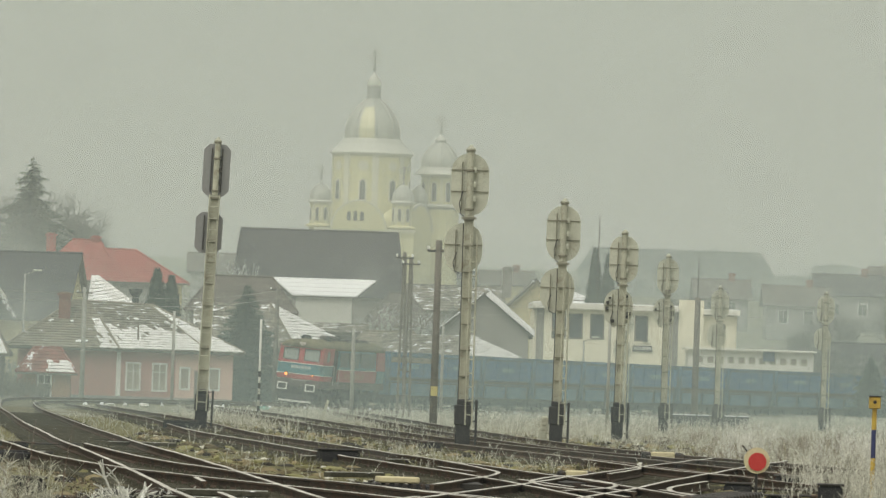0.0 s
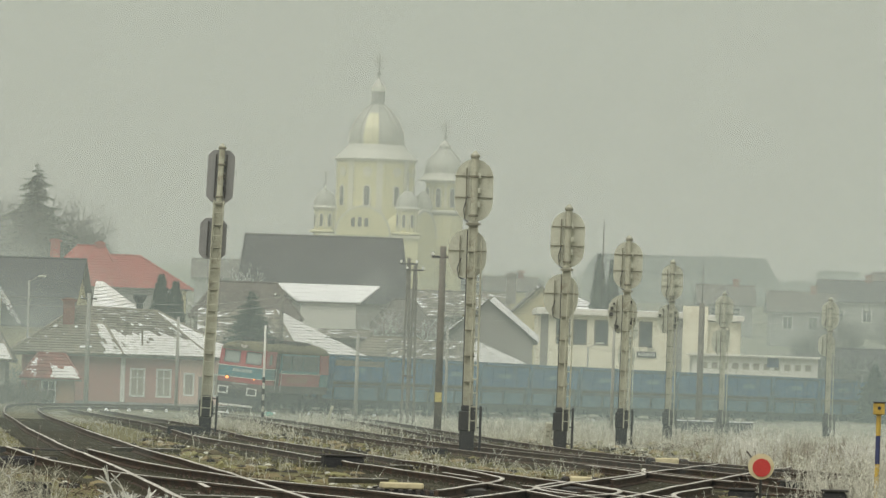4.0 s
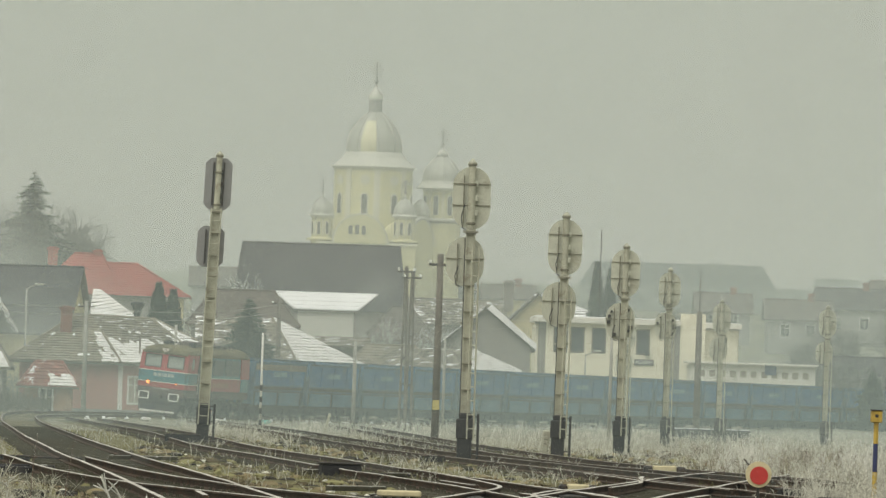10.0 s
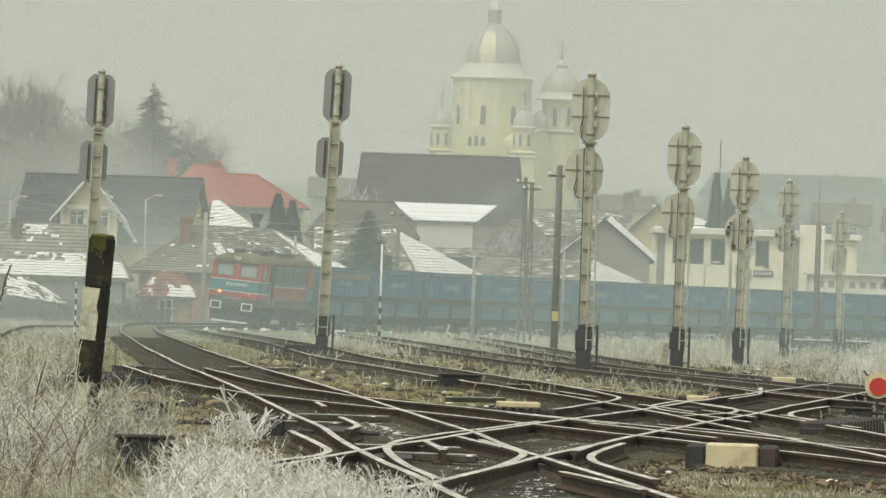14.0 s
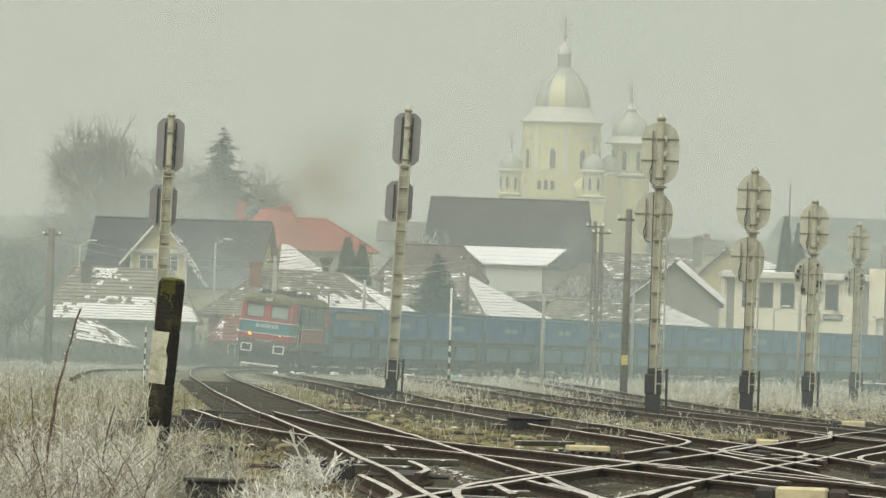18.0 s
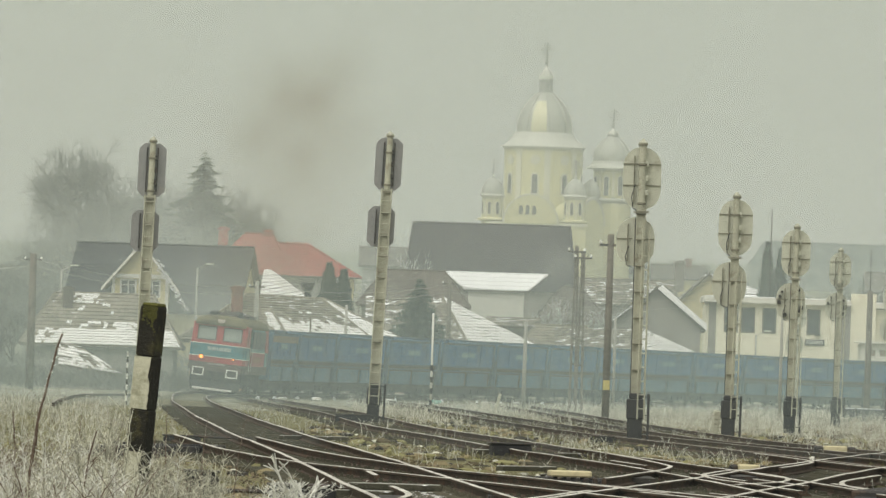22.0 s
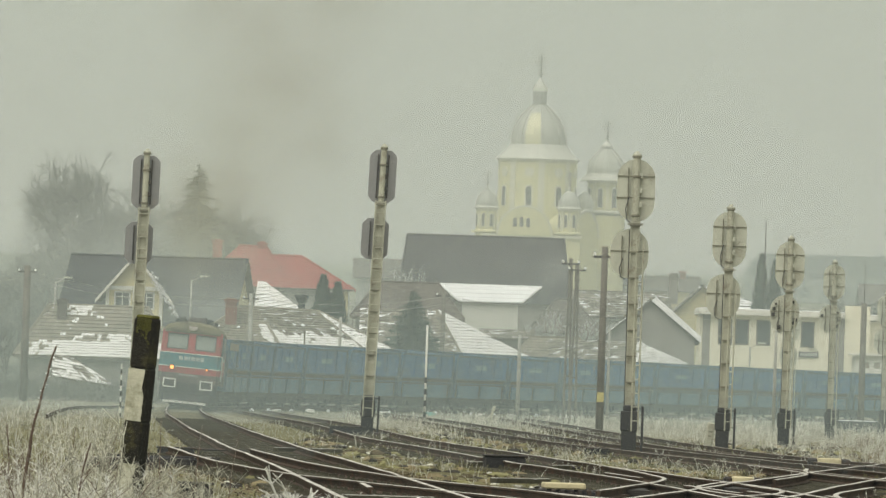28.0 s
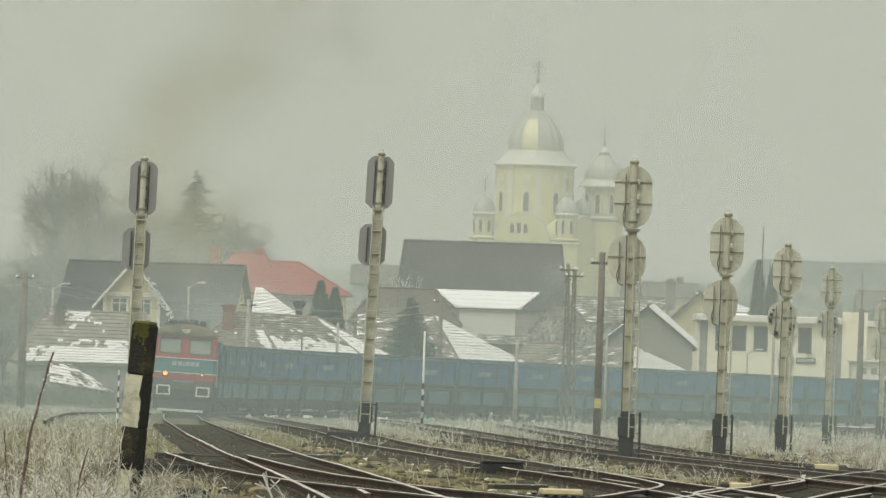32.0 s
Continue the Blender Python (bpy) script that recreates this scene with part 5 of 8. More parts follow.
    snow_on_tiles(t, (-1.5, -2, 5.6), (2.4, -2, 6.3), (-1.2, 0, 8.5), (-0.7, 0, 8.5), 12, 12, lambda u, v: 0.62 if abs(u - 0.45) > 0.12 else 0.2, 10)
    part("back_slope", courses(bmesh.new(), (2.4, 2, 5.6), (-1.5, 2, 5.6), (-0.7, 0, 8.5), (-1.2, 0, 8.5), 8, 6, lip=0.06, rng=random.Random(6)), tile_half, t, "rear tiled slope")
    part("walls", box(-1.4, 2.2, -1.8, 1.8, -0.5, 5.7), grey_wall, t, "grey plastered walls")
    # middle: tiled roof under snow
    def corner_house(name, x, y, ax, az, b0, b1, ez, left, label):
        """A house seen on its corner: a snowy triangular hip end and a barer long slope beside it."""
        t = thing(name, pose(x, y, 0), label, "house", "houses behind the railway")
        part("hip_end", courses(bmesh.new(), (b0, -4, ez), (b1, 1.5, ez), (ax, 0, az), (ax + 0.02, 0.02, az), 15, 18, lip=0.10, jit=0.03, rng=random.Random(6)), tile_snow, t, "tiled hip end under snow")
        part("long_slope", courses(bmesh.new(), (left, -1, ez), (b0, -4, ez), (left, 3, az), (ax, 0, az), 14, 20, lip=0.06, rng=random.Random(8)), tile_half, t, "long tiled slope patched with snow")
        snow_on_tiles(t, (b0, -4, ez), (b1, 1.5, ez), (ax, 0, az), (ax + 0.02, 0.02, az), 15, 18, lambda u, v: 1.0 - 0.35 * v, 9, lift=0.12)
        part("ridge_tiles", tube(bmesh.new(), (b0, -4, ez + 0.05), (ax, 0, az + 0.05), 0.1, n=6), tile_mat, t, "hip ridge tiles")
        w = bmesh.new()
        add(w, [(left + 0.3, -0.6, -0.5), (b0, -3.6, -0.5), (b1 - 0.4, 1.5, -0.5), (left + 0.3, 5, -0.5), (left + 0.3, -0.6, ez), (b0, -3.6, ez), (b1 - 0.4, 1.5, ez), (left + 0.3, 5, ez)], BOXF)
        part("walls", w, grey_wall, t, "grey plastered walls")
    corner_house("snow_tile_house", 0, 650, -0.5, 7.15, 1.4, 6.2, 4.0, -6.0, "grey house with a steep tiled hip roof under snow")
    corner_house("snow_row_house", 0, 676, 14.6, 5.5, 13.4, 19.0, 3.7, 8.0, "low house with a snow-dusted tiled hip roof")
    house("flat_shed", 5.0, 700, 3.4, 4, 5.2, 5.7, grey_wall, [tile_half], "x", "grey shed with a low frosted roof", n=5, cols=12, z=0.5, category="shed")
    house("low_yard_wall_house", 8.6, 690, 6.4, 4, 3.6, 5.3, grey_wall, [tile_mat], "hip", "low grey house with a mottled tiled roof", n=10, cols=18, hip=1.8, z=0.4)
    t = house("white_roof_house", 3.85, 750, 4.6, 9, 7.4, 8.7, white_wall, [snow_mat], "hip", "pale house under an unbroken white snow roof", n=4, hip=-1.6, z=1.5, over=0.3,
              holes=[(-0.4, 0.5, 3.4, 4.8)], frame_mat=old_wood)
    house("brown_barn_low", -2.9, 738, 8.4, 8, 6.0, 8.6, grey_wall, [weathered_roof], "hip", "barn with a weathered brown roof", n=16, cols=24, hip=2.2, z=1.5, category="barn")
    house("grey_tiled_house", 10.0, 742, 5.4, 8, 5.2, 7.7, grey_wall, [weathered_roof], "hip", "grey house with a dull weathered tiled roof", n=14, cols=20, hip=2.4, z=1.5)
    t = house("dark_barn", 3.65, 825, 15.2, 12, 6.8, 12.55, grey_wall, [dark_roof], "hip", "long barn with a steep plain dark roof", n=3, hip=0.75, z=3.0, over=0.3, category="barn")
    t = house("grey_gable_house", 15.9, 700, 7.0, 9, 5.4, 8.3, grey_wall, [tile_snow, tile_half], "y", "grey gabled house with snow along one slope", n=12, z=0.6, over=0.35)
    part("verge_snow", extrude_y(bmesh.new(), [(0.1, 8.22), (3.95, 5.12), (3.95, 5.62), (0.45, 8.52)], -5.0, -2.5), snow_mat, t, "band of snow along the gable edge")
    t = house("yellow_gable_house", 21.4, 752, 7.2, 10, 6.2, 9.6, yellow_wall, [tile_half, tile_snow], "y", "yellow gabled house with a snowy roof", n=10, z=1.2,
              holes=[(1.3, 1.8, 4.9, 5.6)], frame_mat=old_wood, stacks=[(-2.4, -2.0, 8.0, 10.6, 0.8, grey_wall)])
    part("snow_slope", courses(bmesh.new(), (0.9, -5.9, 7.9), (4.9, -5.9, 8.0), (-0.4, -3.5, 9.5), (0.7, -3.5, 9.5), 9, 10, lip=0.06, rng=random.Random(7)), tile_snow, t, "snowy cross roof")
    house("back_snow_house", 15.4, 790, 8, 8, 6.0, 8.0, grey_wall, [tile_half], "x", "grey house with a snow-patched roof", n=10, cols=20, z=2.5)
    house("back_snow_shed", 26.4, 790, 6, 6, 6.5, 7.8, grey_wall, [tile_snow], "x", "low house under a snowy roof", n=6, z=2.0)


def station():
    t = thing("station_building", pose(0, 720, 0, 0, 0, 0), "cream flat-roofed two-storey railway station building", "station building")
    holes = [(22.0, 22.95, 5.9, 7.75), (23.35, 24.3, 5.9, 7.75), (25.05, 26.0, 5.9, 7.75), (28.6, 29.5, 5.9, 7.75),
             (22.0, 22.95, 1.2, 3.0), (25.05, 26.0, 1.2, 3.0), (28.6, 29.5, 1.2, 3.0)]
    part("front_wall", wall_cells(bmesh.new(), 21.3, 31.2, -0.5, 8.2, 0, 0.4, holes), cream_wall, t, "cream plastered facade")
    part("side_bay", wall_cells(bmesh.new(), 20.7, 21.3, -0.5, 8.2, 0.25, 0.65, []), grey_wall, t, "grey recessed corner bay")
    part("pillar", box(31.2, 32.0, -0.05, 0.4, -0.5, 8.3, bevel=0.03), grey_wall, t, "grey pilaster")
    part("tower", wall_cells(bmesh.new(), 32.0, 34.0, -0.5, 9.2, -0.1, 0.4, []), cream_wall, t, "cream stair tower")
    part("right_wing", wall_cells(bmesh.new(), 34.0, 36.6, -0.5, 8.0, 0.4, 0.8, [(34.7, 35.1, 6.0, 7.4), (35.4, 35.8, 6.0, 7.4)]), cream_wall, t, "cream wing")
    part("back_wall", box(20.7, 36.6, 12, 12.4, -0.5, 8.2), cream_wall, t)
    for q in (20.5, 36.4):
        part("side_wall", box(q, q + 0.3, 0.8, 12, -0.5, 8.0), cream_wall, t)
    r = bmesh.new()
    bx(r, 20.3, 32.0, -0.7, 12.6, 8.2, 8.62)
    bx(r, 34.0, 36.9, -0.2, 12.6, 8.1, 8.5)
    part("flat_roof", r, white_wall, t, "pale flat roof edge")
    part("roof_snow", bx(bx(bmesh.new(), 20.4, 31.9, -0.6, 12.5, 8.63, 8.70), 34.1, 36.8, -0.1, 12.5, 8.51, 8.56), snow_mat, t, "thin snow on the roof")
    for q in holes:
        window(t, q, 0, old_wood, mullion=False, depth=0.2)
    # name board with lettering
    b = part("name_board", box(28.40, 29.95, -0.12, -0.02, 4.98, 5.45, bevel=0.01), tar, t, "dark station name board")
    cu = bpy.data.curves.new("name", "FONT")
    cu.body, cu.size, cu.align_x, cu.align_y, cu.extrude, cu.offset = "AGHIRES", 0.46, "CENTER", "CENTER", 0.008, 0.012
    tmp = bpy.data.objects.new("tmp", cu)
    me = bpy.data.meshes.new_from_object(tmp)
    me.transform(pose(29.175, -0.135, 5.215, 90) @ Matrix.Diagonal((0.76, 0.86, 1, 1)))
    me.materials.clear()
    me.materials.append(white_paint)
    piece("lettering", me, b, Matrix())
    bpy.data.objects.remove(tmp)
    bpy.data.curves.remove(cu)
    part("clock_bracket", box(29.2, 29.6, -0.3, 0.0, 5.75, 5.95), iron, t, "small dark wall bracket")
    # long low canopy wing with a band of square windows
    w = thing("station_canopy", pose(0, 712, 0), "low white station annex with a band of small square windows", "station annex")
    hs = [(33.2 + i * 0.82, 33.68 + i * 0.82, 4.25, 4.75) for i in range(11)]
    part("front_wall", wall_cells(bmesh.new(), 32.5, 42.4, -0.5, 5.25, 0, 0.25, hs), white_wall, w, "white annex wall")
    part("roof", box(32.2, 42.6, -0.5, 5.0, 5.25, 5.4, bevel=0.02), white_wall, w, "flat annex roof")
    part("back", box(32.5, 42.4, 4.6, 4.9, -0.5, 5.2), white_wall, w)
    for q in hs:
        p = box(q[0], q[1], 0.1, 0.13, q[2], q[3])
        part("pane", p, curtained, w, "small square pane")
    part("blue_sign", box(38.4, 39.3, -0.12, -0.02, 4.5, 5.35, bevel=0.02), mat("faded_blue_sign", (0.07, 0.10, 0.17), 0.5, var=0.2), w, "small faded blue sign")


def cross_bars(bm, x, y, z, s):
    """Triple-barred cross with a ball below and knobs at its ends."""
    tube(bm, (x, y, z - 1.3 * s), (x, y, z + 2.4 * s), 0.13 * s, n=6)
    for h, w, d in ((2.0, 0.42, 0.0), (1.45, 0.85, 0.0), (0.75, 0.55, 0.18)):
        tube(bm, (x - w * s, y, z + (h + d) * s), (x + w * s, y, z + (h - d) * s), 0.11 * s, n=6)
        for q in (-1, 1):
            lathe(bm, [(0.02, z + (h - q * d - 0.17) * s), (0.17 * s, z + (h - q * d) * s), (0.02, z + (h - q * d + 0.17) * s)], 8, (x + q * w * s, y))
    lathe(bm, [(0.05, z - 0.65 * s), (0.30 * s, z - 0.35 * s), (0.30 * s, z - 0.15 * s), (0.05, z + 0.15 * s)], 10, (x, y))
    return bm


def arch(w, h, n=6):
    r = w / 2
    return [(-r, 0), (r, 0)] + [(r * math.cos(math.pi * i / n), h - r + r * math.sin(math.pi * i / n)) for i in range(n + 1)]


def tower(t, x, y, z0, z1, r, eave_r, dome_r, zd0, zd1, seg, lantern, cross, tiers, label, medallion=0.0, turn=0.0):
    """A church tower: drum with pilasters and arched windows, eave skirt, bulbous dome, lantern or cap, and cross.
    lantern: radius, foot, top, tip; tiers: rows of windows (foot, height, width, count)."""
    d = part("drum", lathe(bmesh.new(), [(r, z0), (r, z1)], seg, (x, y), turn), church_wall, t, label)
    for i in range(8):
        a = math.pi / 4 * i + math.pi / 8 - 0.3
        m = Matrix.Translation((x + r * math.cos(a), y + r * math.sin(a), 0)) @ Matrix.Rotation(a, 4, "Z")
        part("pilaster", bx(bmesh.new(), -0.1, 0.07, -0.085 * r, 0.085 * r, z0, z1, m), church_pale, d, "pale pilaster")
    for zf, h, w, count in tiers:
        for i in range(count):
            a = -math.pi / 2 - 0.3 + (i - (count - 1) / 2) * math.pi / 4 + (0.08 if count > 3 else 0.0)
            m = Matrix.Translation((x + (r - 0.05) * math.cos(a), y + (r - 0.05) * math.sin(a), zf)) @ Matrix.Rotation(a + math.pi / 2, 4, "Z")
            p = part("tower_window", extrude_y(bmesh.new(), [(q[0], q[1] - 0.06) for q in arch(w * 1.5, h * 1.12)], -0.14, 0.0), church_pale, d, "pale arched window surround", at=m)
            part("pane", extrude_y(bmesh.new(), arch(w, h), -0.17, -0.15), tower_glass, p, "dusky arched pane")
            if medallion:
                part("medallion", tube(bmesh.new(), (0, -0.14, medallion - zf), (0, 0.0, medallion - zf), 0.56, n=16), church_pale, d, "round pale medallion", at=m)
    part("cornice", lathe(bmesh.new(), [(r, z1 - 0.35), (r + 0.12, z1 - 0.2), (r + 0.12, z1 - 0.02), (r, z1)], seg, (x, y), turn), church_pale, d, "pale moulded cornice")
    part("eave", lathe(bmesh.new(), [(r, z1 - 0.04), (eave_r, z1 - 0.02), (eave_r, z1 + 0.08), (dome_r + (eave_r - dome_r) * 0.35, z1 + (zd0 - z1) * 0.62), (dome_r * 1.05, zd0)], 24, (x, y)), skirt_metal, t, "pale sheet-metal eave skirt")
    hd = zd1 - zd0
    prof = [(dome_r, zd0), (dome_r * 1.015, zd0 + hd * 0.08), (dome_r, zd0 + hd * 0.24), (dome_r * 0.93, zd0 + hd * 0.42), (dome_r * 0.80, zd0 + hd * 0.60),
            (dome_r * 0.60, zd0 + hd * 0.78), (dome_r * 0.40, zd0 + hd * 0.91), (max(lantern[0], dome_r * 0.24), zd1)]
    dm = part("dome", lathe(bmesh.new(), prof, 16, (x, y), math.pi / 16), dome_metal, t, "pale sheet-metal dome")
    for i in range(8):
        a = math.pi / 4 * i + math.pi / 8 - 0.3
        rb = bmesh.new()
        for (r0, q0), (r1, q1) in zip(prof, prof[1:]):
            tube(rb, (x + r0 * math.cos(a), y + r0 * math.sin(a), q0), (x + r1 * math.cos(a), y + r1 * math.sin(a), q1), 0.035 * dome_r, n=5)
        part("seam", rb, dome_metal, dm, "raised dome seam")
    rl, zl0, zl1, tip = lantern
    part("lantern", lathe(bmesh.new(), [(rl, zl0 - 0.1), (rl, zl1)], 12, (x, y)), lantern_grey, t, "grey lantern drum")
    part("lantern_cap", lathe(bmesh.new(), [(rl * 1.12, zl1), (rl * 1.12, zl1 + 0.08), (rl * 1.0, zl1 + (tip - zl1) * 0.3), (rl * 0.62, zl1 + (tip - zl1) * 0.55), (rl * 0.25, zl1 + (tip - zl1) * 0.8), (0.06, tip)], 12, (x, y)), skirt_metal, t, "small onion cap")
    part("cross", cross_bars(bmesh.new(), x, y, tip + 0.65 * cross, cross), cross_metal, t, "triple-barred metal cross")
    return prof


def church():
    t = thing("church", pose(0, 1000, 0), "pale yellow domed church with towers and metal crosses", "church")
    base = hill(0, 1000) - 2
    part("nave", bx(bmesh.new(), 4.0, 14.8, -3.0, 16, base, 18.9), church_wall, t, "pale yellow church walls")
    bows = [math.pi * i / 18 for i in range(19)]
    g = part("round_gable", extrude_y(bmesh.new(), [(8.65 + 2.95 * math.cos(a), 18.8 + 3.15 * math.sin(a)) for a in bows], -3.4, 1.5), church_wall, t, "round-arched front gable")
    rim = bmesh.new()
    for a, b in zip(bows, bows[1:]):
        tube(rim, (8.65 + 3.0 * math.cos(a), -3.3, 18.8 + 3.2 * math.sin(a)), (8.65 + 3.0 * math.cos(b), -3.3, 18.8 + 3.2 * math.sin(b)), 0.12, n=6)
    part("gable_rim", rim, skirt_metal, g, "thin metal gable rim")
    part("gable_roof", extrude_y(bmesh.new(), [(8.65 + 3.06 * math.cos(a), 18.8 + 3.26 * math.sin(a)) for a in bows], -3.1, 1.4), skirt_metal, g, "sheet-metal vault roof")
    for q, h in ((-0.75, 1.0), (-0.02, 1.1), (0.72, 1.0)):
        part("arched_window", extrude_y(bmesh.new(), [(8.3 + q + a, 19.75 + c) for a, c in arch(0.42, h)], -3.45, -3.41), tower_glass, g, "small dusky arched window")
    # side gable facing another street
    at = pose(15.0, 1.2, 0, 0, 0, 62)
    sg = part("side_gable", extrude_y(bmesh.new(), [(-2.9, base), (2.9, base)] + [(2.9 * math.cos(a), 18.8 + 3.0 * math.sin(a)) for a in bows], -0.6, 3.5), church_wall, t, "round-arched side gable", at=at)
    sr = bmesh.new()
    for a, b in zip(bows, bows[1:]):
        tube(sr, (2.95 * math.cos(a), -0.55, 18.8 + 3.05 * math.sin(a)), (2.95 * math.cos(b), -0.55, 18.8 + 3.05 * math.sin(b)), 0.16, n=6)
    part("gable_rim", sr, skirt_metal, sg, "thin metal gable rim")
    part("cornice", bx(bmesh.new(), 3.8, 15.0, -3.25, 16.3, 18.62, 18.9), church_pale, t, "pale cornice")
    prof = tower(t, 9.95, 4.5, 18.9, 27.35, 4.3, 4.70, 3.0, 29.05, 33.5, 24, (0.74, 33.4, 35.0, 36.6), 0.80, [(22.2, 2.15, 0.62, 5)], "round pale yellow main drum", medallion=25.95)
    tower(t, 17.65, 9.0, 14.0, 25.35, 1.95, 2.85, 2.1, 26.2, 28.95, 16, (0.58, 28.9, 29.15, 30.0), 0.68, [(22.4, 2.1, 0.5, 3), (18.7, 2.1, 0.5, 3)], "slim second tower drum")
    part("tower_cornice", lathe(bmesh.new(), [(2.0, 21.5), (2.5, 21.75), (2.5, 21.9), (1.95, 22.1)], 16, (17.65, 9.0)), skirt_metal, t, "metal ledge round the second tower")
    part("tower_base", lathe(bmesh.new(), [(2.25, base), (2.25, 21.5)], 16, (17.65, 9.0)), church_wall, t, "wider tower base")
    for x, y, dz in ((4.4, -1.6, 0.0), (13.5, -1.8, 0.15)):
        tower(t, x, y, 19.2, 21.72 + dz, 1.1, 1.46, 1.2, 22.0 + dz, 23.7 + dz, 12, (0.14, 23.6 + dz, 23.9 + dz, 24.3 + dz), 0.5, [(19.7 + dz, 1.35, 0.3, 3)], "small corner turret drum")
        part("turret_ledge", lathe(bmesh.new(), [(1.15, base), (1.15, 18.95), (1.62, 19.05), (1.62, 19.2), (1.1, 19.35)], 12, (x, y)), church_wall, t, "turret foot with a ledge")
    part("side_dome", lathe(bmesh.new(), [(0.9, 20.0), (0.9, 22.2), (1.0, 22.3), (0.98, 22.9), (0.75, 23.5), (0.35, 23.9), (0.08, 24.1)], 12, (15.35, 6.0)), dome_metal, t, "small grey side dome")
    # the sun's highlight on the dome, painted as a yellowish facet
    gp = bmesh.new()
    a0, a1 = -math.pi / 2 - 0.52, -math.pi / 2 + 0.12
    ring = [[(9.95 + (r + 0.05) * math.cos(a), 4.5 + (r + 0.05) * math.sin(a), z) for a in (a0, (a0 + a1) / 2, a1)] for r, z in prof[:6]]
    for p, q in zip(ring, ring[1:]):
        add(gp, p + q, ((0, 1, 4, 3), (1, 2, 5, 4)))
    part("gilded_panel", gp, highlight_yellow, t, "highlight painted on one dome facet")


def blocks():
    for x, y, w, d, h, fl, rh, label in ((52.4, 1195, 25.2, 10, 17.9, 3, 3.0, "long grey building with a dark hipped roof, hazy in the distance"),
                                         (74.0, 1195, 17.3, 10, 17.8, 4, 0.25, "grey concrete apartment block, hazy in the distance"),
                                         (73.6, 1197, 5.4, 6, 19.5, 1, 0.2, "stair tower of a grey apartment block")):
        t = thing("apartment_block", pose(x, y, 0), label, "apartment block", "distant blocks")
        z0 = hill(x, y) - 1
        cols = int(w / 3)
        hs = [(-w / 2 + 1 + i * 3, -w / 2 + 2.4 + i * 3, h - 2.6 - k * 2.9, h - 1.2 - k * 2.9) for i in range(cols) for k in range(fl) if h - 2.6 - k * 2.9 > z0 + 1]
        part("front_wall", wall_cells(bmesh.new(), -w / 2, w / 2, z0, h, -d / 2, -d / 2 + 0.4, hs), block_wall, t)
        part("body", box(-w / 2, w / 2, -d / 2 + 0.5, d / 2, z0, h - 0.1), block_wall, t)
        part("roof", extrude_y(bmesh.new(), [(-w / 2 - 0.3, h), (w / 2 + 0.3, h), (w / 2 - 1.6, h + rh), (-w / 2 + 1.6, h + rh)], -d / 2 - 0.3, d / 2 + 0.3), dark_roof if rh > 1 else block_wall, t, "hazy roof")
        pn = mesh_of("pane", box(-0.7, 0.7, 0, 0.03, -0.7, 0.7), glass)
        for q in hs:
            piece("pane", pn, t, pose((q[0] + q[1]) / 2, -d / 2 + 0.3, (q[2] + q[3]) / 2))
        for q in (-0.25, 0.2) if rh > 1 else ():
            chimney(t, w * q, 0, h, h + rh + 0.5, 0.8, block_wall)
    rng = random.Random(31)
    for x, y, w, h, ridge, wall, roof in ((25.5, 1010, 5.5, 5.2, 6.6, yellow_wall, weathered_roof), (20.2, 1040, 6.0, 5.0, 6.2, block_wall, dark_roof), (-6.0, 1080, 9.0, 4.0, 6.0, block_wall, weathered_roof), (1.0, 1120, 8.0, 4.0, 6.2, block_wall, dark_roof),
                                          (58.0, 1010, 7.0, 4.0, 6.0, block_wall, weathered_roof), (66.5, 1050, 8.0, 4.4, 6.6, block_wall, dark_roof), (51.0, 1040, 6.0, 3.8, 5.8, block_wall, weathered_roof), (76.0, 1090, 9.0, 4.6, 6.8, block_wall, weathered_roof), (51.0, 770, 6.8, 3.2, 5.0, grey_wall, dark_roof)):
        house("distant_house", x, y, w, 7.0, h, ridge, wall, [roof], rng.choice(("x", "hip", "x")), "hazy village house among bare trees", holes=[(-w * 0.3, -w * 0.3 + 1.0, 1.8, 3.2), (w * 0.1, w * 0.1 + 1.0, 1.8, 3.2)], n=8, cols=12, hip=1.8, stacks=[(w * 0.2, 0, ridge - 1.2, ridge + 0.8, 0.7, brick_red)])


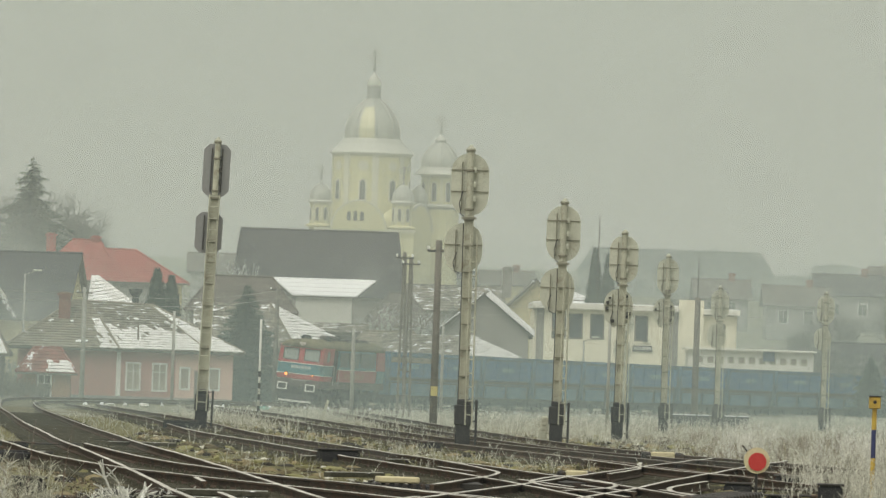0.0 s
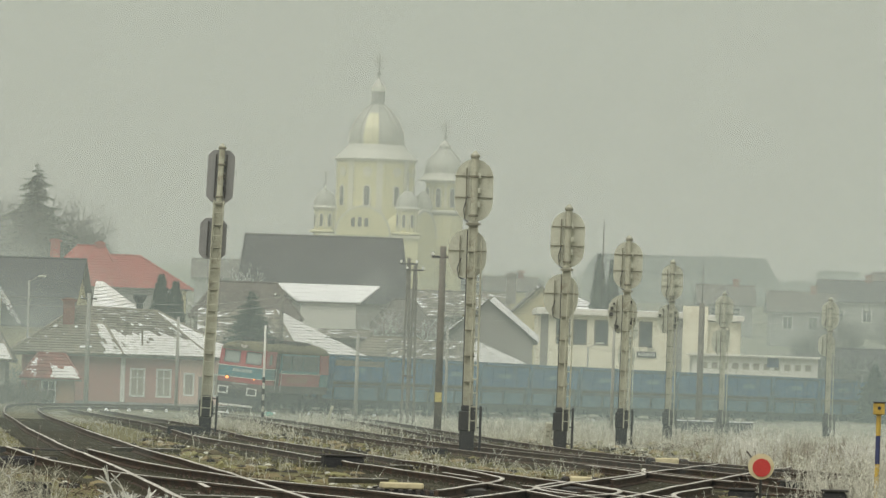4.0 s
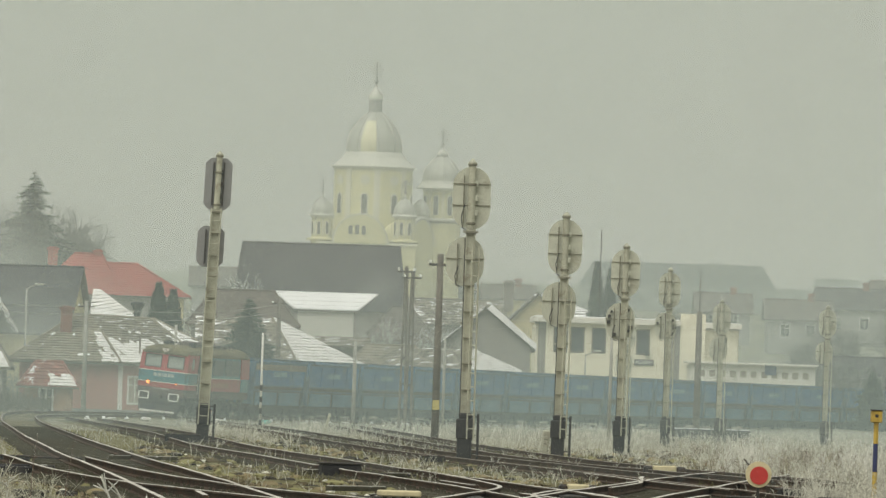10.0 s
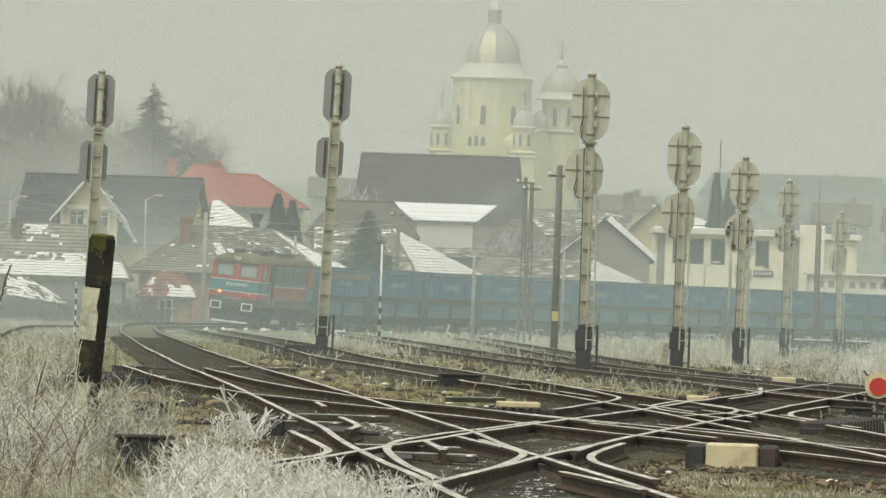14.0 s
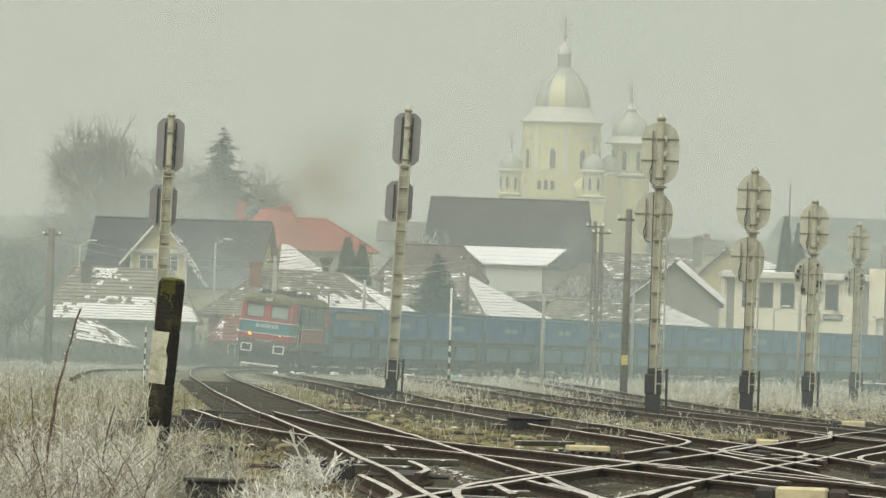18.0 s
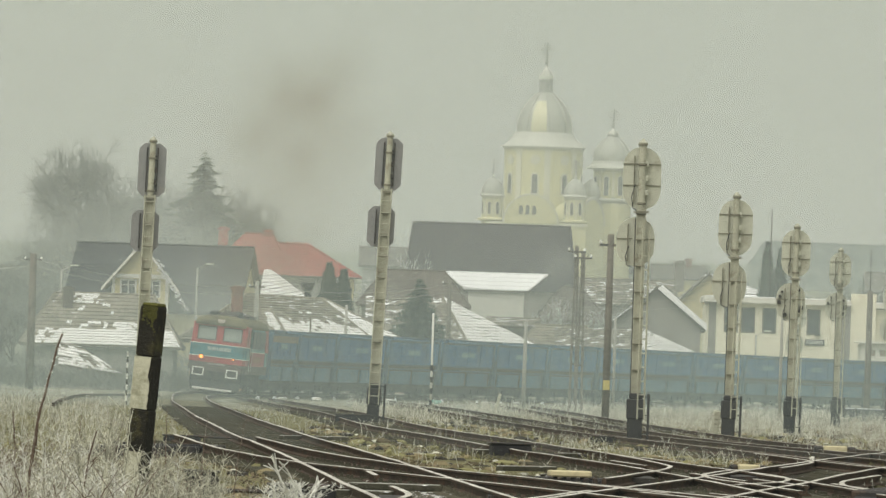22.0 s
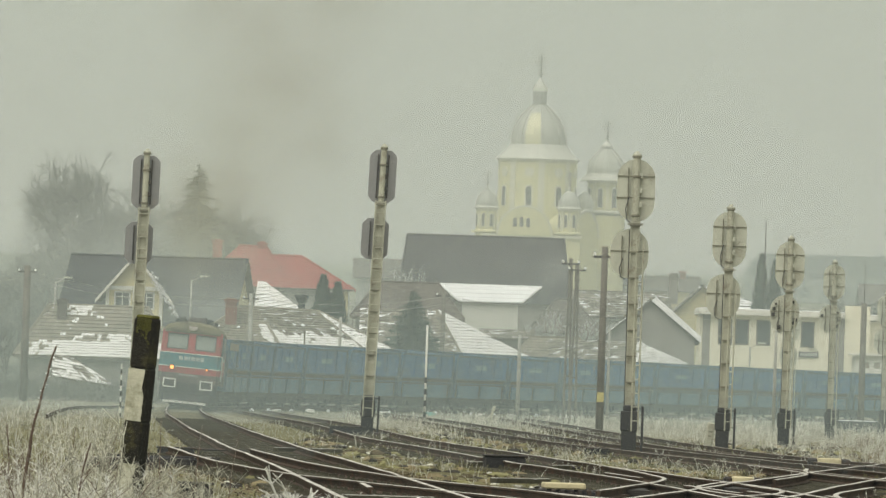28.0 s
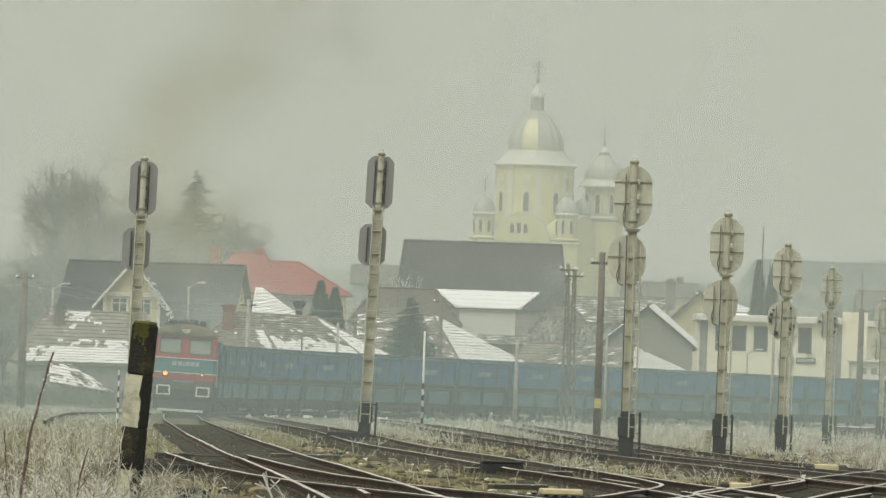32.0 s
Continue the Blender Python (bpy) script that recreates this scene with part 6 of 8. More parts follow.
# ---- trees ----
def bare_tree(x, y, h, label, seed, spread=0.42, z=None, depth=6, dense=3, trunk=0.026, twig=None):
    """A bare crown: limbs fork from a short trunk, arch outwards and end in fine twigs inside a rounded outline."""
    rng = random.Random(seed)
    t = thing("bare_tree", pose(x, y, hill(x, y) if z is None else z), label, "tree", "bare winter trees")
    limbs, twigs = ([], []), ([], [])
    mid, half_w, half_h = Vector((0, 0, h * 0.60)), h * spread, h * 0.43

    def seg(store, p, q, r0, r1, n):
        k = len(store[0])
        d = (q - p).normalized()
        u = d.orthogonal().normalized()
        v = d.cross(u)
        for c, r in ((p, r0), (q, r1)):
            store[0].extend([c + u * (r * math.cos(6.2832 * i / n)) + v * (r * math.sin(6.2832 * i / n)) for i in range(n)])
        store[1].extend([(k + i, k + (i + 1) % n, k + n + (i + 1) % n, k + n + i) for i in range(n)])

    def grow(p, d, ln, r, k):
        q = p
        for part_of in range(2):
            d = (d + Vector((rng.gauss(0, 0.10), rng.gauss(0, 0.10), rng.gauss(0.03, 0.06)))).normalized()
            e = q + d * ln * 0.5
            seg(limbs if k >= depth - 2 else twigs, q, e, max(0.02, r * (1 - 0.15 * part_of)), max(0.014, r * (0.85 - 0.15 * part_of)), 5 if k >= depth - 2 else 3)
            q = e
        o = q - mid
        out = k < depth and (o.x ** 2 + o.y ** 2) / half_w ** 2 + o.z ** 2 / half_h ** 2 > rng.uniform(0.8, 1.1)
        if k == 0 or out:
            for i in range(3 if out else 0):
                e = (d + Vector((rng.gauss(0, 0.5), rng.gauss(0, 0.5), rng.gauss(0.0, 0.4)))).normalized()
                c = p.lerp(q, rng.uniform(0.3, 1.0))
                seg(twigs, c, c + e * h * rng.uniform(0.015, 0.04), 0.018, 0.010, 3)
            return
        for i in range(dense):
            a = rng.uniform(0, 6.2832)
            u = d.orthogonal().normalized()
            side = u * math.cos(a) + d.cross(u) * math.sin(a)
            ang = radians(rng.uniform(16, 30) if i == 0 else rng.uniform(28, 62))
            nd = (d * math.cos(ang) + side * math.sin(ang) + Vector((0, 0, 0.05 * k / depth))).normalized()
            grow(q if i == 0 else p.lerp(q, rng.uniform(0.45, 0.95)), nd, ln * rng.uniform(0.68, 0.90), r * (0.76 if i == 0 else 0.62), k - 1)

    foot, fork = Vector((0, 0, -0.3)), Vector((rng.gauss(0, 0.2), rng.gauss(0, 0.2), h * 0.22))
    seg(limbs, foot, fork, h * trunk * 0.55, h * trunk * 0.42, 8)
    for i in range(5):
        a = 6.2832 * (i + rng.uniform(-0.3, 0.3)) / 5
        lean = rng.uniform(0.25, 0.95) if i else 0.08
        grow(fork - Vector((0, 0, rng.uniform(0, h * 0.06))), Vector((math.cos(a) * lean, math.sin(a) * lean, 1)).normalized(), h * rng.uniform(0.15, 0.20), h * trunk * 0.28, depth)
    for name, store, m, words in (("trunk", limbs, bark, "dark frosted trunk and limbs"), ("crown", twigs, twig or twig_mat, "fine frosted twigs")):
        me = bpy.data.meshes.new(name)
        me.from_pydata(store[0], [], store[1])
        me.materials.append(m)
        tagged(piece(name, me, t, Matrix()), words)
    return t


def fir(x, y, h, r, label, seed, z=None):
    """A spruce: whorls of drooping branches, each hung with sprays of needles."""
    rng = random.Random(seed)
    t = thing("fir_tree", pose(x, y, hill(x, y) if z is None else z), label, "tree")
    part("trunk", tube(bmesh.new(), (0, 0, -0.3), (0, 0, h), h * 0.016, 0.03, 8), bark, t, "dark trunk")
    vs, fs = [], []
    zz = h * 0.06
    while zz < h * 0.985:
        f = 1 - zz / h
        rr = r * f ** 0.78 * rng.uniform(0.68, 1.12) + 0.06
        for i in range(9 if f > 0.2 else 6):
            a = rng.uniform(0, 6.2832)
            ln = rr * rng.uniform(0.55, 1.08)
            droop = rng.uniform(0.12, 0.45)
            out, side = Vector((math.cos(a), math.sin(a), 0)), Vector((-math.sin(a), math.cos(a), 0))
            n = 6
            for k in range(n):
                u = (k + 0.5) / n
                c = out * ln * u + Vector((0, 0, zz - droop * ln * u * u + 0.10 * ln * u ** 3))
                w = (0.20 * ln * (1.1 - u) + 0.10) * rng.uniform(0.7, 1.3)
                step = out * (ln / n * 0.6)
                for tip in (c + side * w + step - Vector((0, 0, 0.45 * w)), c - side * w + step - Vector((0, 0, 0.45 * w)), c + step * rng.uniform(-0.5, 0.8) + side * rng.uniform(-0.3, 0.3) * w - Vector((0, 0, w * rng.uniform(0.7, 1.5)))):
                    q = len(vs)
                    vs += [c - step, c + step, tip]
                    fs.append((q, q + 1, q + 2))
        zz += h * 0.013
    me = bpy.data.meshes.new("crown")
    me.from_pydata(vs, [], fs)
    me.materials.append(fir_mat)
    tagged(piece("crown", me, t, Matrix()), "drooping frosty needle branches")
    return t


def thuja(x, y, h, r, label, seed, z=None):
    rng = random.Random(seed)
    t = thing("thuja", pose(x, y, hill(x, y) if z is None else z), label, "conifer", "dark columnar conifers")
    part("trunk", tube(bmesh.new(), (0, 0, -0.3), (0, 0, h * 0.8), 0.12, 0.03, 6), bark, t)
    bm = bmesh.new()
    for i in range(2600):
        u = rng.random()
        zz = h * u
        rr = r * min(1.0, 0.55 + 2.2 * u) * max(0.02, 1 - u) ** 0.6 * rng.uniform(0.55, 1.08)
        a = rng.uniform(0, 2 * math.pi)
        c = Vector((rr * math.cos(a), rr * math.sin(a), zz))
        s = rng.uniform(0.12, 0.32)
        d = Vector((math.cos(a) * 0.35, math.sin(a) * 0.35, 1)).normalized()
        n = Vector((-math.sin(a), math.cos(a), rng.uniform(-0.3, 0.3)))
        add(bm, [c - n * s * 0.5, c + n * s * 0.5, c + d * s * 1.6], ((0, 1, 2),))
    part("crown", bm, thuja_mat, t, "dense dark scale foliage")
    return t


def leafy_mass(name, x0, x1, y0, y1, h0, h1, count, material, label, category, seed, size=0.6):
    """Twigs and small clumps of a far wood or a hedge, too many to count."""
    rng = np.random.default_rng(seed)
    xs, ys = rng.uniform(x0, x1, count), rng.uniform(y0, y1, count)
    vs, fs = [], []
    for i in range(count):
        x, y = xs[i], ys[i]
        top = (h0 + (h1 - h0) * (0.5 + 0.5 * noise.noise((x * 0.16, y * 0.05, seed)))) * (0.85 + 0.3 * noise.noise((x * 0.7, y * 0.3, seed + 3)))
        z = hill(x, y) + top * rng.random() ** 0.7
        a, s = rng.uniform(0, 6.28), size * rng.uniform(0.4, 1.3)
        dx, dz = math.cos(a) * s, abs(math.sin(a)) * s + 0.3 * s
        k = len(vs)
        vs += [(x - 0.03 * size, y, z), (x + 0.03 * size, y + 0.1, z), (x + dx, y + rng.uniform(-1, 1) * s, z + dz)]
        fs.append((k, k + 1, k + 2))
    me = bpy.data.meshes.new(name)
    me.from_pydata(vs, [], fs)
    me.materials.append(material)
    tagged(new(name, me), label, category, kind="stuff")


def trees():
    fir(-22.0, 800, 18.9, 9.6, "tall frosty fir tree in the mist", 4)
    for x, y, h, sd, sp, dp, dn in ((-30.7, 800, 21.6, 11, 0.31, 7, 3), (-27.6, 812, 20.4, 12, 0.24, 5, 4), (-25.0, 806, 19.4, 13, 0.24, 5, 4), (-18.3, 806, 17.6, 14, 0.20, 5, 4), (-36.5, 810, 13.5, 15, 0.45, 5, 3), (-34.5, 790, 12.0, 16, 0.45, 5, 3), (-23.6, 815, 19.8, 17, 0.24, 5, 3), (-20.0, 812, 18.8, 18, 0.22, 5, 4), (-29.6, 818, 17.0, 19, 0.4, 5, 3), (-39.5, 800, 11.5, 20, 0.5, 5, 3)):
        bare_tree(x, y, h, "large bare frosted tree in the mist", sd, sp, depth=dp, dense=dn, trunk=0.034)
    for x, y, h, sd in ((-29.5, 610, 9.0, 21), (-33.0, 640, 10.0, 22), (-31.0, 570, 7.0, 23), (-27.5, 545, 5.5, 24)):
        bare_tree(x, y, h, "bare shrubby tree beside the houses", sd, 0.5, depth=4)
    for x, y, h, sd in ((11.8, 735, 8.6, 31), (9.6, 715, 7.5, 32), (13.6, 745, 8.0, 33), (7.6, 700, 5.5, 34), (14.2, 715, 6.6, 35), (-3.6, 800, 12.6, 36), (-1.8, 790, 11.4, 37), (8.8, 728, 8.2, 38), (12.6, 690, 6.4, 39), (-4.9, 700, 6.4, 40)):
        bare_tree(x, y, h, "bare garden tree white with hoarfrost between the houses", sd, 0.46, depth=5, dense=3, trunk=0.034, twig=hoar_twigs)
    for x, y, h, sd in ((44.2, 740, 7.4, 61), (47.0, 800, 9.0, 62), (52.5, 840, 9.5, 63), (55.0, 770, 8.0, 64), (60.0, 880, 10.0, 65), (48.5, 720, 6.0, 66), (38.5, 860, 10.5, 67), (66.0, 930, 10.0, 68), (-1.0, 1010, 8.0, 69), (22.6, 960, 8.0, 70), (29.4, 980, 9.0, 71)):
        bare_tree(x, y, h, "hazy bare tree in the village", sd, 0.42, depth=5)
    thuja(-9.0, 672, 8.9, 1.6, "dark columnar conifer beside the roof", 41, z=0.5)
    thuja(-7.95, 676, 8.5, 1.6, "dark columnar conifer beside the roof", 42, z=0.5)
    thuja(26.1, 745, 11.6, 1.3, "tall dark columnar conifer behind the station", 43, z=1.6)
    thuja(27.3, 748, 11.2, 1.2, "tall dark columnar conifer behind the station", 44, z=1.6)
    fir(-2.1, 632, 8.4, 4.6, "dark bushy conifer beside the pink house", 45, z=0)
    fir(45.5, 690, 4.6, 2.0, "low dark conifer beside the annex", 46, z=0.5)
    fir(-37, 640, 8.0, 3.0, "bushy evergreen at the village edge", 47, z=0)
    leafy_mass("far_wood", -70, -14, 815, 880, 4, 9, 24000, twig_mat, "misty bare wood on the slope", "wood", 5, 1.3)
    leafy_mass("distant_trees", 10, 120, 1010, 1200, 2, 6, 26000, twig_mat, "hazy bare trees and gardens in the distance", "trees", 6, 0.55)
    leafy_mass("village_shrubs", -45, -8, 600, 640, 1.2, 3.4, 7000, twig_mat, "bare frosted garden shrubs", "shrubs", 7, 0.7)
    leafy_mass("trackside_scrub", -34, -13.5, 520, 556, 0.3, 1.5, 6000, twig_mat, "brown frosted scrub along the line", "scrub", 10, 0.6)
    leafy_mass("garden_shrubs", 6, 22, 665, 710, 1.5, 4.5, 9000, twig_mat, "bare frosted garden shrubs", "shrubs", 8, 0.7)
    leafy_mass("annex_shrubs", 42, 60, 690, 740, 2.0, 6.0, 6000, twig_mat, "bare frosted shrubs beyond the annex", "shrubs", 9, 0.8)


# ---- poles and small yard furniture ----
def pole(name, x, y, h, r, material, label, category="pole", bars=(), z0=-0.3, group="poles along the yard"):
    t = thing(name, pose(x, y, 0), label, category, group)
    part("shaft", tube(bmesh.new(), (0, 0, z0), (0, 0, h), r, r * 0.78, 10), material, t, smooth=True)
    for q in bars:
        b = bmesh.new()
        bx(b, -q[1], q[1], -0.07, -0.02, h - q[0], h - q[0] + 0.09)
        c = part("crossarm", b, iron, t, "dark crossarm")
        ins = bmesh.new()
        for sx in (-0.9, 0.9):
            lathe(ins, [(0.05, h - q[0] + 0.09), (0.06, h - q[0] + 0.15), (0.035, h - q[0] + 0.22)], 8, (q[1] * sx, -0.045))
        part("insulator", ins, white_paint, c, "small white insulators")
    return t


def poles():
    t = pole("wooden_pole", 6.0, 340, 7.0, 0.15, old_wood, "tall grey wooden pole with a yellow plate", bars=((0.45, 0.42),))
    part("yellow_plate", box(-0.125, 0.125, -0.19, -0.16, 1.14, 1.50, bevel=0.005), pale_yellow, t, "faded yellow plate")
    for x, h in ((6.2, 8.1), (6.52, 7.8)):
        t = thing("lattice_pole", pose(x, 445, 0), "slim dark twin-leg wooden pole", "pole", "poles along the yard")
        for sx in (-1, 1):
            part("leg", tube(bmesh.new(), (sx * 0.15, 0, -0.2), (sx * 0.04, 0, h), 0.065, 0.055, 8), old_wood, t)
        part("crossarm", box(-0.45, 0.45, -0.05, 0.03, h - 0.32, h - 0.24, bevel=0.01), iron, t, "short crossarm")
        for q in (-0.38, 0.38):
            part("insulator", lathe(bmesh.new(), [(0.05, h - 0.24), (0.06, h - 0.16), (0.03, h - 0.08)], 8, (q, -0.01)), white_paint, t, "small white insulator")
        for z in np.linspace(1.0, h - 0.8, 6):
            part("brace", box(-0.13, 0.13, -0.03, 0.03, z, z + 0.08), iron, t)
    pole("concrete_post", 3.55, 415, 4.1, 0.10, concrete, "slim pale concrete post with a small cap")
    pole("concrete_post", 7.75, 420, 4.5, 0.075, concrete, "slim pale painted steel post")
    pole("concrete_post", 14.2, 385, 4.7, 0.075, concrete, "slim pale painted steel post")
    pole("tall_mast", 20.0, 430, 6.2, 0.17, old_wood, "dark wooden mast with a thin aerial")
    part("aerial", tube(bmesh.new(), (0, 0, 6.1), (0, 0, 8.2), 0.02, n=5), iron, [o for o in scene.objects if o.name.startswith("tall_mast")][0], "thin aerial rod")
    t = pole("marker_pole", -0.6, 352, 3.9, 0.05, white_paint, "thin white and black banded pole")
    for z in (0.3, 0.75, 1.2, 1.65):
        part("black_band", tube(bmesh.new(), (0, 0, z), (0, 0, z + 0.22), 0.056, n=10), tar, t)
    for x, y, h, r in ((-12.1, 568, 7.1, 0.16), (-6.3, 556, 5.7, 0.11), (0.0, 608, 8.1, 0.17), (-23.3, 505, 7.6, 0.24), (-9.0, 590, 5.2, 0.07), (-6.0, 600, 6.2, 0.06)):
        pole("utility_pole", x, y, h, r, old_wood if r in (0.06, 0.07, 0.17, 0.24) else concrete, "weathered utility pole beside the houses", bars=((0.4, 0.5),) if r > 0.12 else ())
    for x, y, h in ((-17.9, 640, 8.9), (24.0, 705, 5.9), (-27.5, 640, 8.5)):
        t = pole("street_lamp", x, y, h - 0.3, 0.09, concrete, "pale concrete street lamp", "street lamp", group="street lamps")
        a = bmesh.new()
        tube(a, (0, 0, h - 0.4), (0.7, -0.3, h), 0.035, n=6)
        part("arm", a, concrete, t)
        part("head", box(0.6, 1.2, -0.42, -0.2, h - 0.06, h + 0.06, bevel=0.03), plate_pale, t, "small lamp head")
    t = pole("antenna_mast", 26.0, 735, 16.0, 0.05, iron, "thin tall aerial mast behind the station", z0=0.5)
    # thin ladder signal in the distance
    signal(16.4, 425, 5.7, "oval", base=0.9, size=0.9)
    # overhead wires between the village poles
    def wire(name, pts):
        cu = bmesh.new()
        for a, b in zip(pts, pts[1:]):
            a, b = Vector(a), Vector(b)
            prev = a
            for k in range(1, 9):
                u = k / 8
                q = a.lerp(b, u) - Vector((0, 0, 0.5 * 4 * u * (1 - u)))
                tube(cu, prev, q, 0.011, n=4, cap=False)
                prev = q
        tagged(new(name, mesh_of(name, cu, concrete)), "thin sagging overhead wires between the village poles", "overhead wire")
    wire("overhead_wire", [(-45, 520, 7.0), (-23.3, 505, 7.3), (-12.1, 568, 6.8), (0.0, 608, 7.7), (20, 680, 8.0), (45, 690, 8.2)])
    wire("overhead_wire", [(-45, 525, 6.5), (-23.3, 505.5, 6.9), (-12.1, 568.4, 6.3), (0.0, 608.4, 7.2), (20, 680, 7.4)])
    wire("overhead_wire", [(19.9, 690, 5.6), (24.0, 705, 5.6), (28.3, 719, 6.2)])


def furniture():
    # black and white painted marker post close to the camera
    t = thing("marker_post", pose(-2.55, 74, -0.05, 0, 4.6, -27), "leaning black and white marker post with a mossy top", "marker post")
    rng = random.Random(6)
    for z0, z1, white in ((-0.2, 0.32, 0), (0.32, 0.74, 1), (0.74, 1.08, 0), (1.08, 1.52, 1), (1.52, 1.93, 0)):
        b = part("band", box(-0.086, 0.086, -0.078, 0.078, z0, z1, bevel=0.012), post_black, t, "dark band side with shade and dirt painted in" if white else "black painted band")
        if white:
            # white covers the front only; the dark edge and side paint shade and dirt
            zs = [z0 + (z1 - z0) * k / 14 for k in range(15)]
            edge = [(0.073 + rng.uniform(-0.006, 0.006) - 0.020 * math.exp(-((k - 10) / 2.0) ** 2), z) for k, z in enumerate(zs)]
            part("white_paint", extrude_y(bmesh.new(), [(-0.0865, z0 + 0.006), *[(x, min(max(z, z0 + 0.006), z1 - 0.006)) for x, z in edge], (-0.0865, z1 - 0.006)], -0.082, -0.0775), post_white, b, "dirty white front paint with a ragged edge")
    part("mossy_top", box(-0.076, 0.078, -0.072, 0.074, 1.925, 1.955, bevel=0.012), moss, t, "moss on the worn top")
    mb = bmesh.new()
    rng = random.Random(2)
    for i in range(260):
        x = rng.uniform(-0.05, 0.078)
        z = 1.93 - abs(rng.gauss(0, 0.05 + 0.6 * max(0, x)))
        q = rng.uniform(0.003, 0.007)
        bx(mb, x - q, min(x + q, 0.082), -0.084, -0.077, z - q, z + q)
    tagged(part("moss_patch", mb, moss, t, "patch of yellow-green moss"), kind="stuff")
    # slim striped stake by the spur
    t = thing("striped_stake", pose(-12.2, 345, 0), "slim black and white striped stake beside a disused spur", "stake")
    for k in range(10):
        part("stripe", tube(bmesh.new(), (0, 0, -0.1 + 0.21 * k), (0, 0, 0.11 + 0.21 * k), 0.035, n=8), white_paint if k % 2 else post_black, t, "white stripe" if k % 2 else "black stripe")
    # red disc
    t = thing("stop_disc", pose(6.49, 121, 0.20), "round red disc with a cream rim on a short stake", "railway sign")
    bm = bmesh.new()
    tube(bm, (0, 0.02, 0.36), (0, 0.05, 0.36), 0.175, n=28)
    p = part("rim", bm, cream_paint, t, "cream disc rim")
    bm = bmesh.new()
    tube(bm, (0.006, 0.002, 0.345), (0.006, 0.018, 0.345), 0.122, n=28)
    part("red_disc", bm, red_paint, p, "bright red disc")
    bm = tube(bmesh.new(), (0.0, 0.06, -0.3), (0.0, 0.06, 0.4), 0.02, n=6)
    tube(bm, (-0.13, 0.06, 0.48), (-0.2, 0.06, 0.56), 0.012, n=6)
    part("stake", bm, iron, t)
    # yellow headed marker
    t = thing("yellow_marker", pose(8.01, 120.5, -0.055), "yellow box marker on a blue and yellow banded stake", "railway sign")
    part("box", box(-0.075, 0.075, -0.07, 0.07, 1.36, 1.52, bevel=0.012), yellow_paint, t, "faded yellow box")
    bm = bmesh.new()
    tube(bm, (0, -0.076, 1.45), (0, -0.069, 1.45), 0.025, n=10)
    part("dial", bm, iron, t)
    part("lid", box(-0.085, 0.085, -0.08, 0.08, 1.52, 1.535), iron, t)
    for z0, z1, m in ((-0.1, 0.7, yellow_paint), (0.7, 1.08, blue_paint), (1.08, 1.36, yellow_paint)):
        part("band", tube(bmesh.new(), (0, 0, z0), (0, 0, z1), 0.032, n=8), m, t)
    # painted concrete boxes beside the switches
    def switch_box(x, y, w, d, h, rz, name="switch_box", mid=cream_paint, label="cream and black painted switch weight box"):
        t = thing(name, pose(x, y, 0.02, 0, 0, rz), label, "switch box", "switch boxes")
        part("middle", box(-w * 0.28, w * 0.28, -d / 2, d / 2, -0.05, h, bevel=0.02), mid, t, "dirty cream middle")
        for sx in (-1, 1):
            part("black_end", box(min(sx * w * 0.282, sx * w / 2), max(sx * w * 0.282, sx * w / 2), -d / 2 + 0.01, d / 2 - 0.01, -0.05, h * 0.96, bevel=0.03), iron, t, "black painted end")
    switch_box(3.13, 82.8, 0.85, 0.5, 0.22, -4)
    t = thing("switch_box", pose(1.58, 112.5, 0.02, 0, 0, 6), "cream plank on a black ribbed switch weight", "switch box", "switch boxes")
    part("core", box(-0.40, 0.40, -0.2, 0.2, -0.05, 0.15, bevel=0.02), tar, t, "black core block")
    for i in range(8):
        part("rib", box(-0.42 + i * 0.112, -0.36 + i * 0.112, -0.25, 0.25, -0.05, 0.17, bevel=0.012), iron, t, "rusty black rib")
    part("plank", box(-0.27, 0.24, -0.22, 0.22, 0.172, 0.25, bevel=0.015), cream_paint, t, "worn cream plank")
    switch_box(4.75, 141, 0.6, 0.5, 0.16, 0)
    switch_box(7.9, 183, 0.85, 0.5, 0.24, 0)
    def machine(x, y, w, d, h, rz, label="low black point machine casing"):
        t = thing("point_machine", pose(x, y, 0.0, 0, 0, rz), label, "point machine", "point machines")
        part("casing", box(-w / 2, w / 2, -d / 2, d / 2, -0.05, h, bevel=0.03), tar, t)
        part("lid", box(-w / 2 - 0.02, w / 2 + 0.02, -d / 2 - 0.02, d / 2 + 0.02, h, h + 0.03, bevel=0.01), iron, t, "frost-edged lid")
        part("rod", tube(bmesh.new(), (w / 2, 0, 0.1), (w / 2 + 1.0, 0, 0.1), 0.025, n=6), iron, t)
    for a in ((-2.56, 95.8, 0.34, 0.4, 0.28, 5), (-1.93, 70.8, 0.42, 0.4, 0.29, 6), (1.15, 158, 0.70, 0.5, 0.25, 8), (3.7, 205, 0.8, 0.6, 0.16, 0), (6.71, 130, 0.40, 0.5, 0.15, -4),
              (7.3, 118, 0.32, 0.4, 0.28, -3), (8.0, 140, 0.34, 0.5, 0.2, 6), (6.88, 121.6, 0.42, 0.5, 0.08, 4), (-5.0, 172, 0.7, 0.5, 0.10, 4), (-1.42, 91.5, 0.62, 0.6, 0.22, 8), (-2.6, 255, 1.0, 0.6, 0.25, 0)):
        machine(*a)
    t = thing("ribbed_weight", pose(5.5, 110, 0.02, 0, 0, -7), "long black ribbed switch cover beside the rail", "switch cover")
    part("core", box(-0.20, 0.20, -4.0, 4.0, -0.05, 0.12, bevel=0.02), tar, t, "black core beam")
